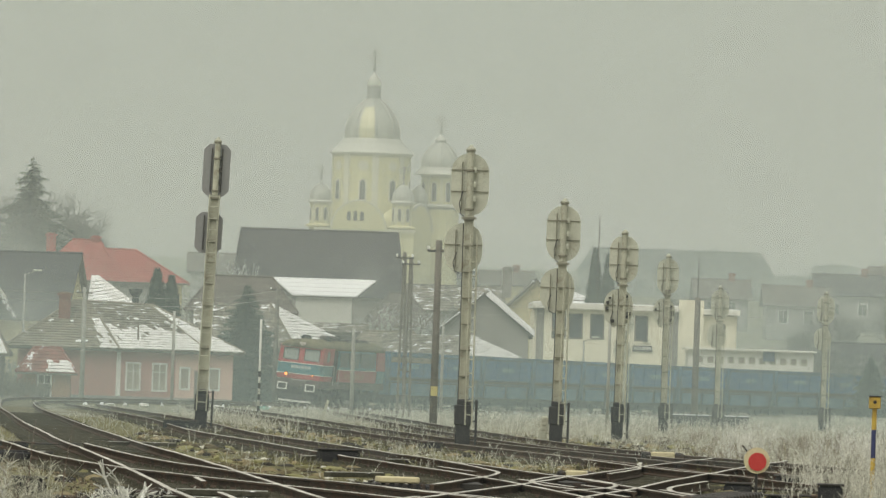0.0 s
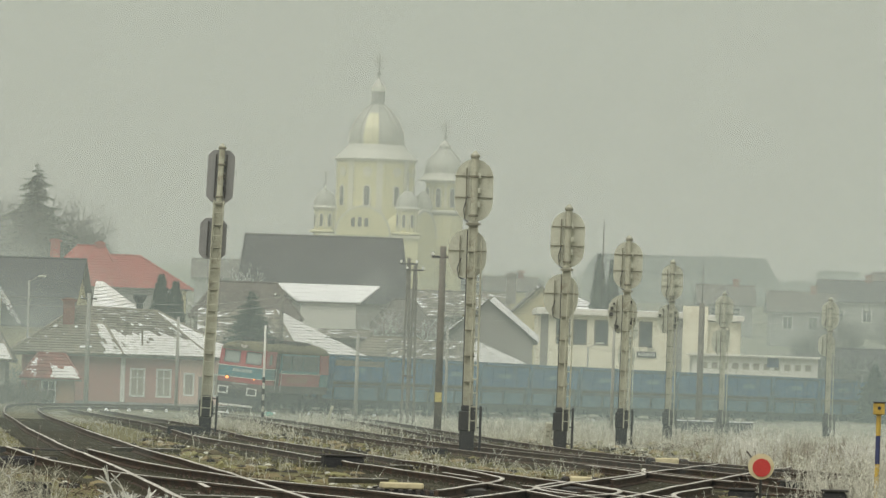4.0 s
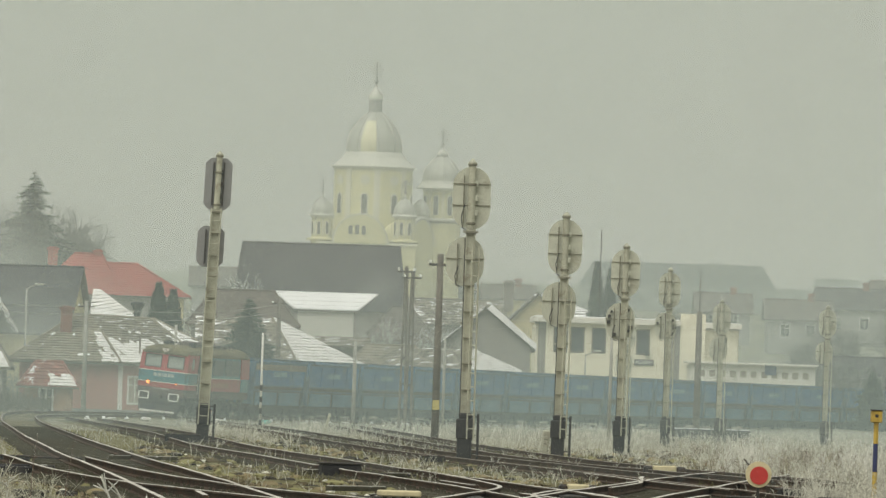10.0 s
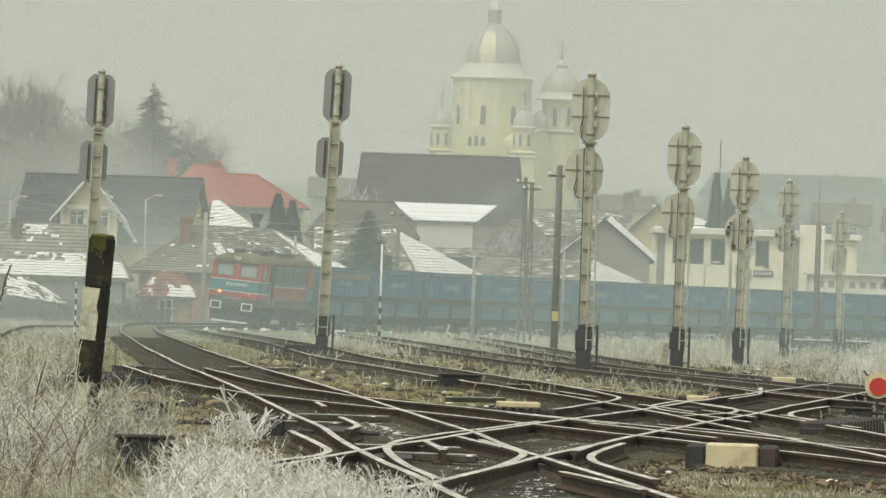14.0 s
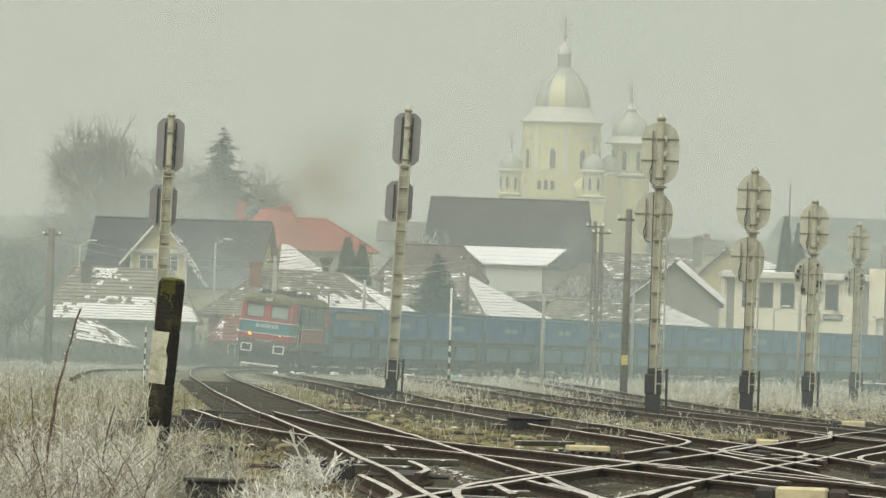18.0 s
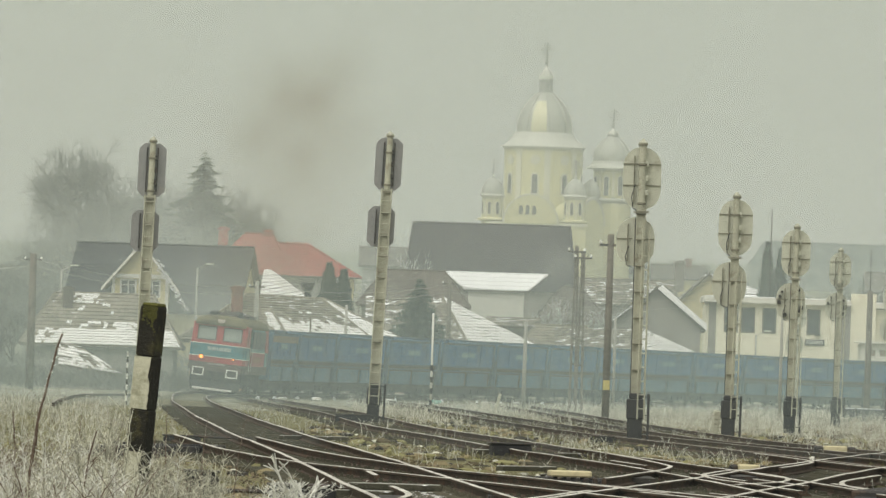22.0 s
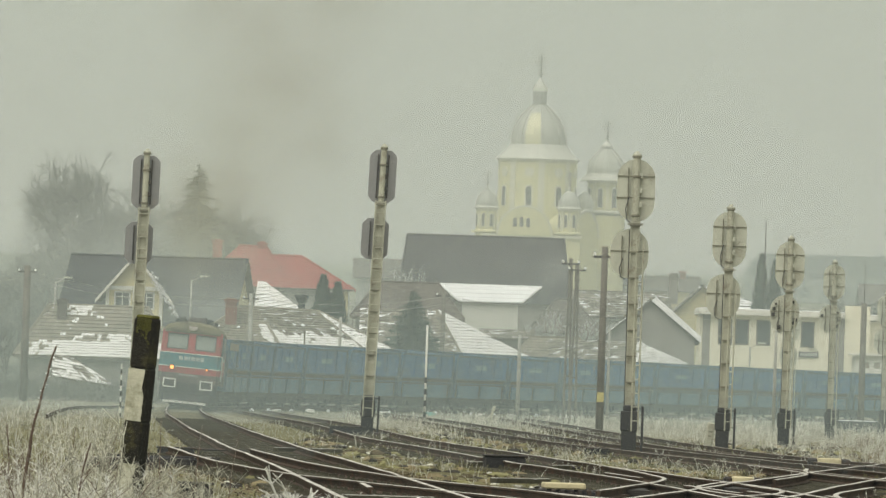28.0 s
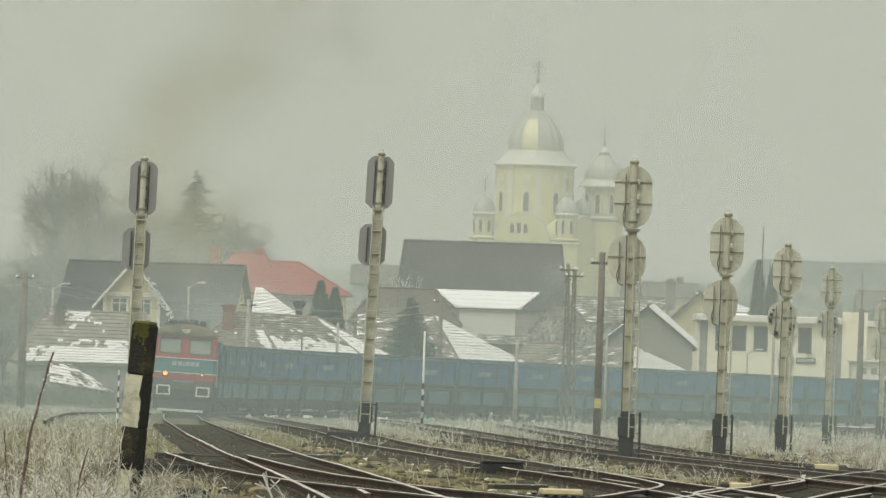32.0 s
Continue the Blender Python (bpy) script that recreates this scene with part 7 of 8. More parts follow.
    for i in range(15):
        part("rib", box(-0.24, 0.24, -3.9 + i * 0.54, -3.66 + i * 0.54, -0.05, 0.19, bevel=0.02), iron, t, "rusty black rib")
    # old timbers beside the main line, white along their upper edges
    rng = random.Random(21)
    for x, y, n in ((-4.5, 147, 5), (-4.9, 139, 3)):
        for i in range(n):
            ln = rng.uniform(0.6, 1.5)
            t = thing("old_timber", pose(x + rng.uniform(-0.4, 0.4), y + rng.uniform(-3, 3), 0.02, 0, rng.uniform(-3, 3), rng.uniform(-14, 14)), "discarded black sleeper timber edged with frost", "timber", "old timbers by the line")
            h = rng.uniform(0.06, 0.15)
            part("beam", box(-ln / 2, ln / 2, -0.12, 0.12, -0.04, h, bevel=0.015), tar, t)
            if i % 2:
                part("frost", box(-ln / 2 + 0.03, ln / 2 - rng.uniform(0.1, 0.4), -0.11, 0.11, h, h + 0.012), hoar_mat, t, "frost on its top")
    # lumps of old snow and scrap along the foot of the train
    rng = random.Random(52)
    for i in range(22):
        sx = 42 + i * 7.4 + rng.uniform(-2.5, 2.5)
        x, y = rail_pose(sx)
        t = thing("snow_lump", pose(x + 1.9 + rng.uniform(-0.2, 0.5), y - rng.uniform(0.5, 3.0), 0.0, 0, 0, rng.uniform(0, 90)), "small lump of old snow beside the line", "snow lump", "snow lumps along the line")
        bm = bmesh.new()
        w = rng.uniform(0.05, 0.14)
        lathe(bm, [(w, -0.03), (w * 0.9, 0.04), (w * 0.6, 0.09), (w * 0.2, 0.12)], 9)
        for v in bm.verts:
            v.co += Vector((rng.uniform(-0.05, 0.05), rng.uniform(-0.05, 0.05), rng.uniform(-0.02, 0.02)))
        part("lump", bm, snow_mat, t)
    # slanted number stone, reads as bars
    t = thing("distance_stone", pose(7.15, 241, 0, 0, 7, 5), "small leaning white stone marker", "marker stone")
    part("stone", box(-0.10, 0.10, -0.07, 0.07, -0.1, 0.76, bevel=0.03), mast_mat, t, "weathered white stone")
    part("marks", bx(bx(bmesh.new(), -0.04, 0.05, -0.078, -0.07, 0.50, 0.53), -0.05, 0.04, -0.078, -0.07, 0.38, 0.41), olive_iron, t, "dark bars of small writing")
    t = thing("lying_post", pose(2.0, 372, 0, 0, 16, 0), "leaning broken pale wooden stake", "stake")
    part("stake", box(-0.06, 0.06, -0.05, 0.05, -0.1, 0.85, bevel=0.02), mast_mat, t)
    # sleeper stack under snow
    t = thing("sleeper_stack", pose(20.6, 425, 0), "stack of old sleepers with snow on top", "sleeper stack")
    rng = random.Random(5)
    for k in range(6):
        part("old_sleeper", box(-1.9 + k * 0.62, -1.4 + k * 0.62, -1.2, 1.2, 0.1, 0.58, bevel=0.02), tar, t)
        part("snow_cap", box(-1.88 + k * 0.62, -1.42 + k * 0.62, -1.15, 1.15, 0.58, 0.62, bevel=0.012), snow_mat, t, "snow cap")
    part("cross_beam", box(-2.0, 2.2, -0.8, -0.6, -0.05, 0.1), tar, t)
    # litter along the line
    rng = random.Random(9)
    lit = ((-6.6, 462, white_paint), (-3.0, 480, white_paint), (-0.5, 489, teal_plastic), (2.2, 503, white_paint), (4.0, 512, white_paint), (-8.2, 452, white_paint), (7.5, 524, white_paint), (11.0, 536, concrete))
    for x, y, m in lit:
        t = thing("plastic_litter", pose(x, y, 0.0, 0, 0, rng.uniform(-30, 30)), f"{'teal' if m is teal_plastic else 'pale'} crumpled litter beside the line", "litter", "litter along the line")
        bm = box(-0.22, 0.22, -0.15, 0.15, 0.0, 0.17, bevel=0.05)
        for v in bm.verts:
            v.co += Vector((rng.uniform(-0.05, 0.05), rng.uniform(-0.05, 0.05), rng.uniform(-0.03, 0.03)))
        part("scrap", bm, m, t)
    # steel angles and boards lying between the rails
    for i, (x, y, ln, rz) in enumerate(((-0.55, 104, 1.1, 20), (-0.95, 97, 1.2, 12), (0.15, 82, 1.0, 10), (0.35, 78, 0.8, -8), (1.2, 131, 1.6, 60), (-2.6, 180, 2.0, 50), (3.6, 99, 1.2, 70), (1.0, 160, 1.2, 40), (2.2, 158, 1.0, 70))):
        t = thing("lying_board", pose(x, y, 0.06, 0, 0, rz), "short frosted board lying beside the rail", "board", "boards between the rails")
        part("board", box(-ln / 2, ln / 2, -0.06, 0.06, 0, 0.07, bevel=0.01), sleeper_mat, t)
        part("frost", box(-ln / 2 + 0.02, ln / 2 - 0.02, -0.05, 0.05, 0.07, 0.078), hoar_mat, t, "frost on its top")


# ---- grass, weeds and loose stones ----
def blades(name, pts, hgt, width, material, label, category, seed, lean=0.35):
    rng = np.random.default_rng(seed)
    n = len(pts)
    h = np.array(hgt) * rng.uniform(0.5, 1.25, n)
    a = rng.uniform(0, 2 * np.pi, n)
    ln = np.abs(rng.normal(0, lean, n)) * h
    w = width * rng.uniform(0.6, 1.4, n)
    base = np.c_[pts[:, 0], pts[:, 1], np.full(n, -0.06)]
    wx = np.c_[w, np.zeros(n), np.zeros(n)]
    tip = base + np.c_[np.cos(a) * ln, np.sin(a) * ln, h]
    mid = base + np.c_[np.cos(a) * ln * 0.35, np.sin(a) * ln * 0.35, h * 0.6]
    v = np.stack([base - wx / 2, base + wx / 2, mid + wx * 0.4, tip, mid - wx * 0.4], 1).reshape(-1, 3)
    f = (np.arange(n)[:, None] * 5 + np.arange(5)[None, :])
    me = bpy.data.meshes.new(name)
    me.from_pydata(v.tolist(), [], f.tolist())
    me.materials.append(material)
    return tagged(new(name, me), label, category, kind="stuff")


def scatter(n, x0, x1, y0, y1, seed, keep):
    rng = np.random.default_rng(seed)
    p = np.c_[rng.uniform(x0, x1, n * 3), rng.uniform(y0, y1, n * 3)]
    m = np.array([keep(x, y) for x, y in p])
    return p[m][:n]


def track_gap():
    """Distance from any point of the yard to the nearest track centre."""
    lines = np.concatenate([smooth_line(q, 1.5)[0] for q in (MAIN, BRANCH, SIDING, YARD_A, YARD_B, CROSS)])
    rows = {}
    for x, y in lines:
        rows.setdefault(int(y // 4), []).append(x)

    def gap(x, y):
        return min((abs(x - q) for q in rows.get(int(y // 4), [99])), default=99)
    return gap


def sprigs(name, pts, hgt, width, material, label, category, seed, lean=0.3, twigs=10, spread=0.9):
    """Feathery weeds: a bent stem with fine side twigs, thick with frost."""
    rng = np.random.default_rng(seed)
    n = len(pts)
    h = np.broadcast_to(np.array(hgt, float), (n,)) * rng.uniform(0.55, 1.25, n)
    bend = np.c_[rng.normal(0, lean, n), rng.normal(0, lean, n)] * h[:, None]
    w = width * rng.uniform(0.7, 1.3, n)
    at = lambda u: np.c_[pts + bend * (u * u)[:, None], h * u - 0.05]
    quads, tris = [], []
    levels = [np.full(n, q) for q in (0.0, 0.35, 0.7, 1.0)]
    for k, (u0, u1) in enumerate(zip(levels, levels[1:])):
        p0, p1 = at(u0), at(u1)
        e0, e1 = np.c_[w * (1 - 0.25 * k), 0 * w, 0 * w] / 2, np.c_[w * (0.75 - 0.25 * k) + 0.0004, 0 * w, 0 * w] / 2
        quads.append(np.stack([p0 - e0, p0 + e0, p1 + e1, p1 - e1], 1).reshape(-1, 3))
    for k in range(twigs):
        u = rng.uniform(0.2, 1.0, n)
        p = at(u)
        ln = h * rng.uniform(0.12, 0.42, n) * (1.15 - 0.7 * u)
        d = np.c_[rng.normal(0, spread, n), rng.normal(0, spread, n), rng.uniform(0.3, 1.1, n)]
        d /= np.linalg.norm(d, axis=1)[:, None]
        tip = p + d * ln[:, None]
        side = np.c_[d[:, 2], 0 * u, -d[:, 0]] * (w * 0.42)[:, None]
        tris.append(np.stack([p - side, p + side, tip], 1).reshape(-1, 3))
    q, t = np.concatenate(quads), np.concatenate(tris)
    fs = np.arange(len(q)).reshape(-1, 4).tolist() + (len(q) + np.arange(len(t)).reshape(-1, 3)).tolist()
    me = bpy.data.meshes.new(name)
    me.from_pydata(np.concatenate([q, t]).tolist(), [], fs)
    me.materials.append(material)
    return tagged(new(name, me), label, category, kind="stuff")


def plants():
    gap = track_gap()
    clump = lambda x, y, k, s: noise.noise((x * k, y * k * 0.4, s))
    feet = [(-8.66, 255), (-2.1, 260), (4.5, 215), (7.5, 240), (10.72, 282)]
    clear = lambda x, y: all(abs(x - a) > 0.5 or not -9 < y - b < 1 for a, b in feet)
    tall = lambda p, h0, h1, k, sd: np.array([h0 + h1 * clump(x, y, k, sd) for x, y in p])
    # right-hand field of frosted grass
    field = lambda x, y: x > 0.0295 * y + 3.2 + (1.2 if y > 230 else 0) and gap(x, y) > 1.7 and clear(x, y)
    p = scatter(30000, 5.5, 40, 118, 300, 1, lambda x, y: field(x, y) and clump(x, y, 0.5, 2) > -0.2)
    blades("frosted_field_grass", p, tall(p, 0.17, 0.12, 0.35, 21), 0.010, frost_grass, "low hoarfrosted grass beside the yard", "grass", 1, 0.9)
    p = scatter(9000, 5.5, 40, 118, 300, 41, lambda x, y: field(x, y) and clump(x, y, 0.6, 5) > -0.1)
    sprigs("frosted_field_weeds", p, tall(p, 0.40, 0.30, 0.4, 25), 0.009, frost_grass, "feathery hoarfrosted weeds beside the yard", "weeds", 41, 0.25, 10)
    p = scatter(2600, 5.5, 40, 118, 300, 74, lambda x, y: field(x, y) and clump(x, y, 0.5, 75) > 0.0)
    sprigs("dry_field_weeds", p, tall(p, 0.42, 0.3, 0.4, 76), 0.008, dry_grass, "dry brown weeds in the frosted field", "weeds", 74, 0.25, 10)
    # mounds of frosted weeds that break up the field
    rng = np.random.default_rng(91)
    cs = scatter(150, 6, 32, 126, 290, 92, lambda x, y: field(x, y))
    p = np.concatenate([c + rng.normal(0, 1, (22, 2)) * (0.28, 0.9) for c in cs])
    hh = np.concatenate([np.full(22, rng.uniform(0.35, 0.85)) for c in cs])
    ok = np.array([gap(x, y) > 1.5 and clear(x, y) for x, y in p])
    sprigs("frosted_weed_mounds", p[ok], hh[ok], 0.008, hoar_mat, "mounds of thickly frosted weeds in the field", "weeds", 93, 0.3, 18, 0.8)
    cs = scatter(90, 6, 32, 126, 290, 94, lambda x, y: field(x, y))
    p = np.concatenate([c + rng.normal(0, 1, (26, 2)) * (0.5, 1.4) for c in cs])
    ok = np.array([gap(x, y) > 1.5 and clear(x, y) for x, y in p])
    sprigs("brown_weed_mounds", p[ok], 0.42, 0.008, stem_mat, "brown weed stalks among the frosted field", "weeds", 95, 0.3, 12, 0.8)
    strip = lambda x, y: gap(x, y) > 1.5 and x > -1.5 + (y - 262) * -0.02 and y < 452 + max(-9, x) * 4.2 and clear(x, y)
    p = scatter(40000, -10, 45, 262, 600, 2, lambda x, y: strip(x, y) and clump(x, y, 0.3, 4) > -0.5)
    blades("frosted_far_grass", p, tall(p, 0.20, 0.16, 0.25, 22), 0.018, frost_grass, "hoarfrosted grass strip before the train", "grass", 2, 0.9)
    p = scatter(9000, -10, 45, 262, 600, 42, lambda x, y: strip(x, y) and clump(x, y, 0.35, 6) > -0.2)
    sprigs("frosted_far_weeds", p, tall(p, 0.48, 0.36, 0.3, 26), 0.016, frost_grass, "feathery hoarfrosted weeds before the train", "weeds", 42, 0.25, 9)
    spur = np.array(SPUR)
    left = lambda x, y: x < -0.0425 * y + 1.5 and gap(x, y) > 1.6 and clear(x, y) and (not 280 < y < 424 or abs(x - np.interp(y, spur[:, 1], spur[:, 0])) > 0.6)
    p = scatter(40000, -45, -8, 120, 500, 3, left)
    blades("frosted_left_grass", p, tall(p, 0.13, 0.12, 0.3, 29), 0.016, dry_grass, "straw-coloured grass at the yard edge", "grass", 3, 0.9)
    p = scatter(9000, -30, -6, 120, 470, 43, lambda x, y: left(x, y) and x > -0.06 * y - 2 and clump(x, y, 0.35, 27) > 0.0)
    sprigs("frosted_left_weeds", p, tall(p, 0.28, 0.28, 0.3, 28), 0.012, frost_grass, "frosted weeds at the yard edge", "weeds", 43, 0.3, 9)
    # close weeds on the left and in front
    lane = lambda x, y: not (-0.0335 < x / y < -0.0230 and 56 < y < 70.6)
    edge = lambda x, y: lane(x, y) and x < -2.0 - max(0, y - 78) * 0.045 + clump(x, y, 1.2, 1) * 0.5
    p = scatter(10000, -6.5, -1.2, 46, 110, 4, lambda x, y: edge(x, y) and clump(x, y, 1.0, 3) > -0.2)
    blades("near_frosted_grass", p, tall(p, 0.20, 0.12, 1.3, 23), 0.005, weed_frost, "hoarfrosted grass among the weeds", "grass", 4, 0.9)
    p = scatter(5000, -6.5, -1.6, 46, 110, 14, lambda x, y: x < -2.2 - max(0, y - 78) * 0.045)
    blades("near_dry_grass", p, 0.34, 0.005, dry_grass, "dry straw stalks among the frosted weeds", "grass", 14, 0.7)
    p = scatter(1500, -6.2, -1.6, 57, 108, 44, lambda x, y: edge(x, y) and clump(x, y, 0.9, 45) > -0.05)
    sprigs("near_frosted_weeds", p, tall(p, 0.42, 0.36, 0.9, 46), 0.0065, weed_frost, "dense feathery hoarfrosted weeds beside the track", "weeds", 44, 0.22, 16, 0.8)
    p = scatter(1500, -6.2, -1.8, 57, 108, 47, lambda x, y: edge(x + 0.2, y) and clump(x, y, 0.9, 48) > -0.05)
    sprigs("near_brown_weeds", p, tall(p, 0.44, 0.34, 0.9, 49), 0.0075, stem_mat, "brown weed stalks with little frost", "weeds", 47, 0.25, 11, 0.8)
    p = scatter(150, -3.5, -2.0, 62, 72.5, 50, lambda x, y: lane(x, y) and x < -0.0342 * y + 0.35 and clump(x, y, 1.4, 51) > -0.25)
    sprigs("post_foot_weeds", p, np.clip(0.62 + 0.1 * (p[:, 1] - 66) * 0.3, 0.4, 0.74), 0.008, hoar_mat, "tall frosted weeds round the marker post", "weeds", 50, 0.18, 20, 0.8)
    p = scatter(5000, -1.45, 2.2, 44, 66, 5, lambda x, y: (y < 60.5 + clump(x, y, 1.0, 7) * 4 - max(0, x - 0.2) * 6 or (x < -0.6 and y < 66)) and clump(x, y, 2.2, 31) > -0.2)
    blades("front_frosted_grass", p, np.clip(0.18 - 0.10 * (p[:, 0] + 0.5), 0.07, 0.26), 0.004, hoar_mat, "bright hoarfrosted grass before the crossing", "grass", 5, 0.9)
    p = scatter(80, -2.75, -1.75, 70.5, 73.6, 78, lambda x, y: -0.0400 < x / y < -0.0245)
    sprigs("post_base_weeds", p, 0.62, 0.007, weed_frost, "frosted weeds against the foot of the marker post", "weeds", 79, 0.22, 20, 0.8)
    p = scatter(70, -3.3, -2.45, 63, 72, 77, lambda x, y: lane(x, y))
    sprigs("tall_frosted_stems", p, 0.85, 0.008, weed_frost, "tall frosted stems among the near weeds", "weeds", 77, 0.15, 22, 0.7)
    p = scatter(480, -1.4, 1.6, 50, 66, 52, lambda x, y: y < 62 + clump(x, y, 1.0, 7) * 3 - max(0, x - 0.2) * 6 and clump(x, y, 1.8, 53) > -0.1)
    sprigs("front_frosted_weeds", p, np.clip(0.32 - 0.17 * (p[:, 0] + 0.4), 0.12, 0.46), 0.009, hoar_mat, "feathery plumes of hoarfrost before the crossing", "weeds", 52, 0.25, 22, 0.8)
    p = scatter(4500, -5.5, 0.4, 44, 68, 35, lambda x, y: x < 0.2 and clump(x, y, 1.6, 33) > -0.25)
    blades("front_dry_grass", p, np.clip(0.24 - 0.10 * (p[:, 0] + 0.5), 0.12, 0.40), 0.004, dry_grass, "brown dry grass before the crossing", "grass", 35, 0.8)
    p = scatter(950, -5.5, -0.8, 50, 68, 36, lambda x, y: lane(x, y) and x < -0.0342 * y + 1.1 and clump(x, y, 1.4, 37) > -0.15)
    sprigs("front_left_weeds", p, tall(p, 0.46, 0.2, 1.1, 38), 0.005, weed_frost, "frosted beige weeds beside the track", "weeds", 36, 0.3, 16, 0.9)
    p = scatter(260, -1.3, 0.3, 52, 61, 63, lambda x, y: abs(x - (0.105 * y - 7.0)) < 1.3)
    sprigs("branch_plumes", p, np.clip(0.36 - 0.12 * (p[:, 0] + 0.4), 0.2, 0.5), 0.009, hoar_mat, "white frosted plumes over the disused rails", "weeds", 63, 0.2, 20, 0.8)
    p = scatter(1500, -3, 7, 58, 135, 64, lambda x, y: gap(x, y) < 1.3)
    sprigs("frost_flecks", p, 0.07, 0.006, hoar_mat, "small flecks of hoarfrost on the track", "frost", 64, 0.8, 8)
    p = scatter(5200, -14, -2.5, 140, 340, 65, lambda x, y: gap(x, y) < 1.5 and clump(x, y, 0.9, 82) > -0.25)
    sprigs("bed_frost", p, 0.06, 0.012, frost_grass, "frosted low weeds and grit on the main line bed", "frost", 66, 0.9, 8)
    p = scatter(3200, 6.6, 12.5, 92, 138, 37, lambda x, y: x > 0.02 * y + 5.0 and clump(x, y, 1.0, 39) > -0.3)
    sprigs("right_tall_weeds", p, tall(p, 0.62, 0.4, 0.8, 40), 0.008, frost_grass, "tall frosted weeds beside the marker", "weeds", 37, 0.22, 14)
    earth_patch = lambda x, y: x > 1.5 + (68 - min(68, y)) * 0.03 and gap(x, y) > 0.8
    p = scatter(9000, 1.6, 7.5, 50, 100, 6, lambda x, y: earth_patch(x, y) and clump(x, y, 1.3, 8) > 0.12)
    blades("right_front_grass", p, 0.08, 0.005, frost_grass, "thin frosted grass tufts on brown earth", "grass", 6, 1.1)
    p = scatter(9000, 1.6, 7.5, 50, 100, 54, lambda x, y: earth_patch(x, y) and clump(x, y, 1.1, 55) > -0.2)
    blades("right_front_litter", p, 0.045, 0.010, litter_brown, "brown leaf litter and low dead grass on the earth", "litter", 54, 1.6)
    # tufts between the tracks
    p = scatter(2600, -12, 14, 85, 330, 7, lambda x, y: gap(x, y) > 1.2 and clump(x, y, 0.8, 9) > 0.15 and x < 0.03 * y + 5 and clear(x, y))
    sprigs("frosted_yard_tufts", p, 0.26, 0.010, frost_grass, "frosted weed tufts between the tracks", "weeds", 7, 0.35, 10)
    p = scatter(34000, -12, 14, 60, 330, 8, lambda x, y: gap(x, y) > 0.9 and clump(x, y, 0.9, 11) > -0.25 and clear(x, y))
    blades("dry_yard_grass", p, 0.06, 0.012, olive_grass, "short dry olive grass between the tracks", "grass", 8, 1.3)
    p = scatter(16000, -12, 14, 60, 330, 56, lambda x, y: gap(x, y) > 0.8 and clump(x, y, 0.5, 57) > 0.08 and clear(x, y))
    blades("yard_moss", p, 0.05, 0.016, moss_grass, "yellow-green mossy patches between the tracks", "moss", 56, 1.5)
    p = scatter(26000, -12, 14, 60, 330, 58, lambda x, y: gap(x, y) < 1.5 and clump(x, y, 0.6, 59) > -0.12)
    blades("track_moss", p, tall(p, 0.09, 0.06, 0.8, 60), 0.013, moss_grass, "mossy grass growing through the track", "moss", 58, 1.2)
    p = scatter(26000, -12, 14, 60, 330, 18, lambda x, y: gap(x, y) < 1.4 and clump(x, y, 0.7, 19) > -0.1)
    blades("sleeper_weeds", p, tall(p, 0.10, 0.06, 0.9, 62), 0.011, dry_grass, "low weeds growing between the sleepers", "weeds", 18, 1.1)
    far = lambda x, y: x > -0.5 - (y - 150) * 0.02 and clear(x, y)
    p = scatter(6000, -9, 13, 150, 330, 65, lambda x, y: far(x, y) and gap(x, y) < 2.0 and clump(x, y, 0.45, 66) > -0.05)
    sprigs("overgrown_dry_tufts", p, tall(p, 0.15, 0.10, 0.5, 67), 0.012, olive_grass, "dry tufts overgrowing the yard tracks", "weeds", 65, 0.4, 9)
    p = scatter(3500, -9, 13, 150, 330, 68, lambda x, y: far(x, y) and clump(x, y, 0.5, 69) > 0.1)
    sprigs("overgrown_frosted_tufts", p, tall(p, 0.22, 0.14, 0.5, 70), 0.010, frost_grass, "frosted tufts overgrowing the yard tracks", "weeds", 68, 0.4, 9)
    p = scatter(3000, -6, 8, 80, 160, 71, lambda x, y: gap(x, y) > 0.85 and clump(x, y, 0.7, 72) > 0.0 and x < 0.03 * y + 3)
    sprigs("switch_dry_tufts", p, tall(p, 0.10, 0.08, 0.7, 73), 0.008, dry_grass, "low dry tufts beside the switches", "weeds", 71, 0.6, 9)
    # clods, turf and scrap that break up the ground between the tracks
    for name, m, count, big, sd, words in (("earth_clods", litter_brown, 700, 0.16, 101, "brown clods of earth and dead turf between the tracks"), ("moss_clods", olive_grass, 300, 0.17, 102, "low mounds of dead olive turf between the tracks"),
                                           ("dark_clods", oil_timber, 420, 0.14, 103, "dark lumps of oily ballast and scrap along the rails"), ("frost_clods", frost_grass, 300, 0.08, 104, "small frosted clods between the tracks")):
        rng = np.random.default_rng(sd)
        vs, fs = [], []
        for x, y in scatter(count * 3, -9, 13, 75, 300, sd, lambda x, y: clump(x, y, 0.5, sd) > 0.0 and -2.5 - 0.004 * y < x < 0.03 * y + 4.5 and gap(x, y) > (0.2 if m is oil_timber else 0.75) and abs(gap(x, y) - 0.72) > 0.12)[:count]:
            w, h = big * rng.uniform(0.4, 1.3), big * rng.uniform(0.15, 0.5)
            k, n = len(vs), 7
            for r, z in ((1.0, -0.03), (0.85, 0.6), (0.4, 1.0)):
                for i in range(n):
                    a = 6.2832 * i / n + rng.uniform(-0.3, 0.3)
                    q = r * w * rng.uniform(0.7, 1.25)
                    vs.append((x + q * math.cos(a), y + 1.6 * q * math.sin(a), h * z * rng.uniform(0.7, 1.2)))
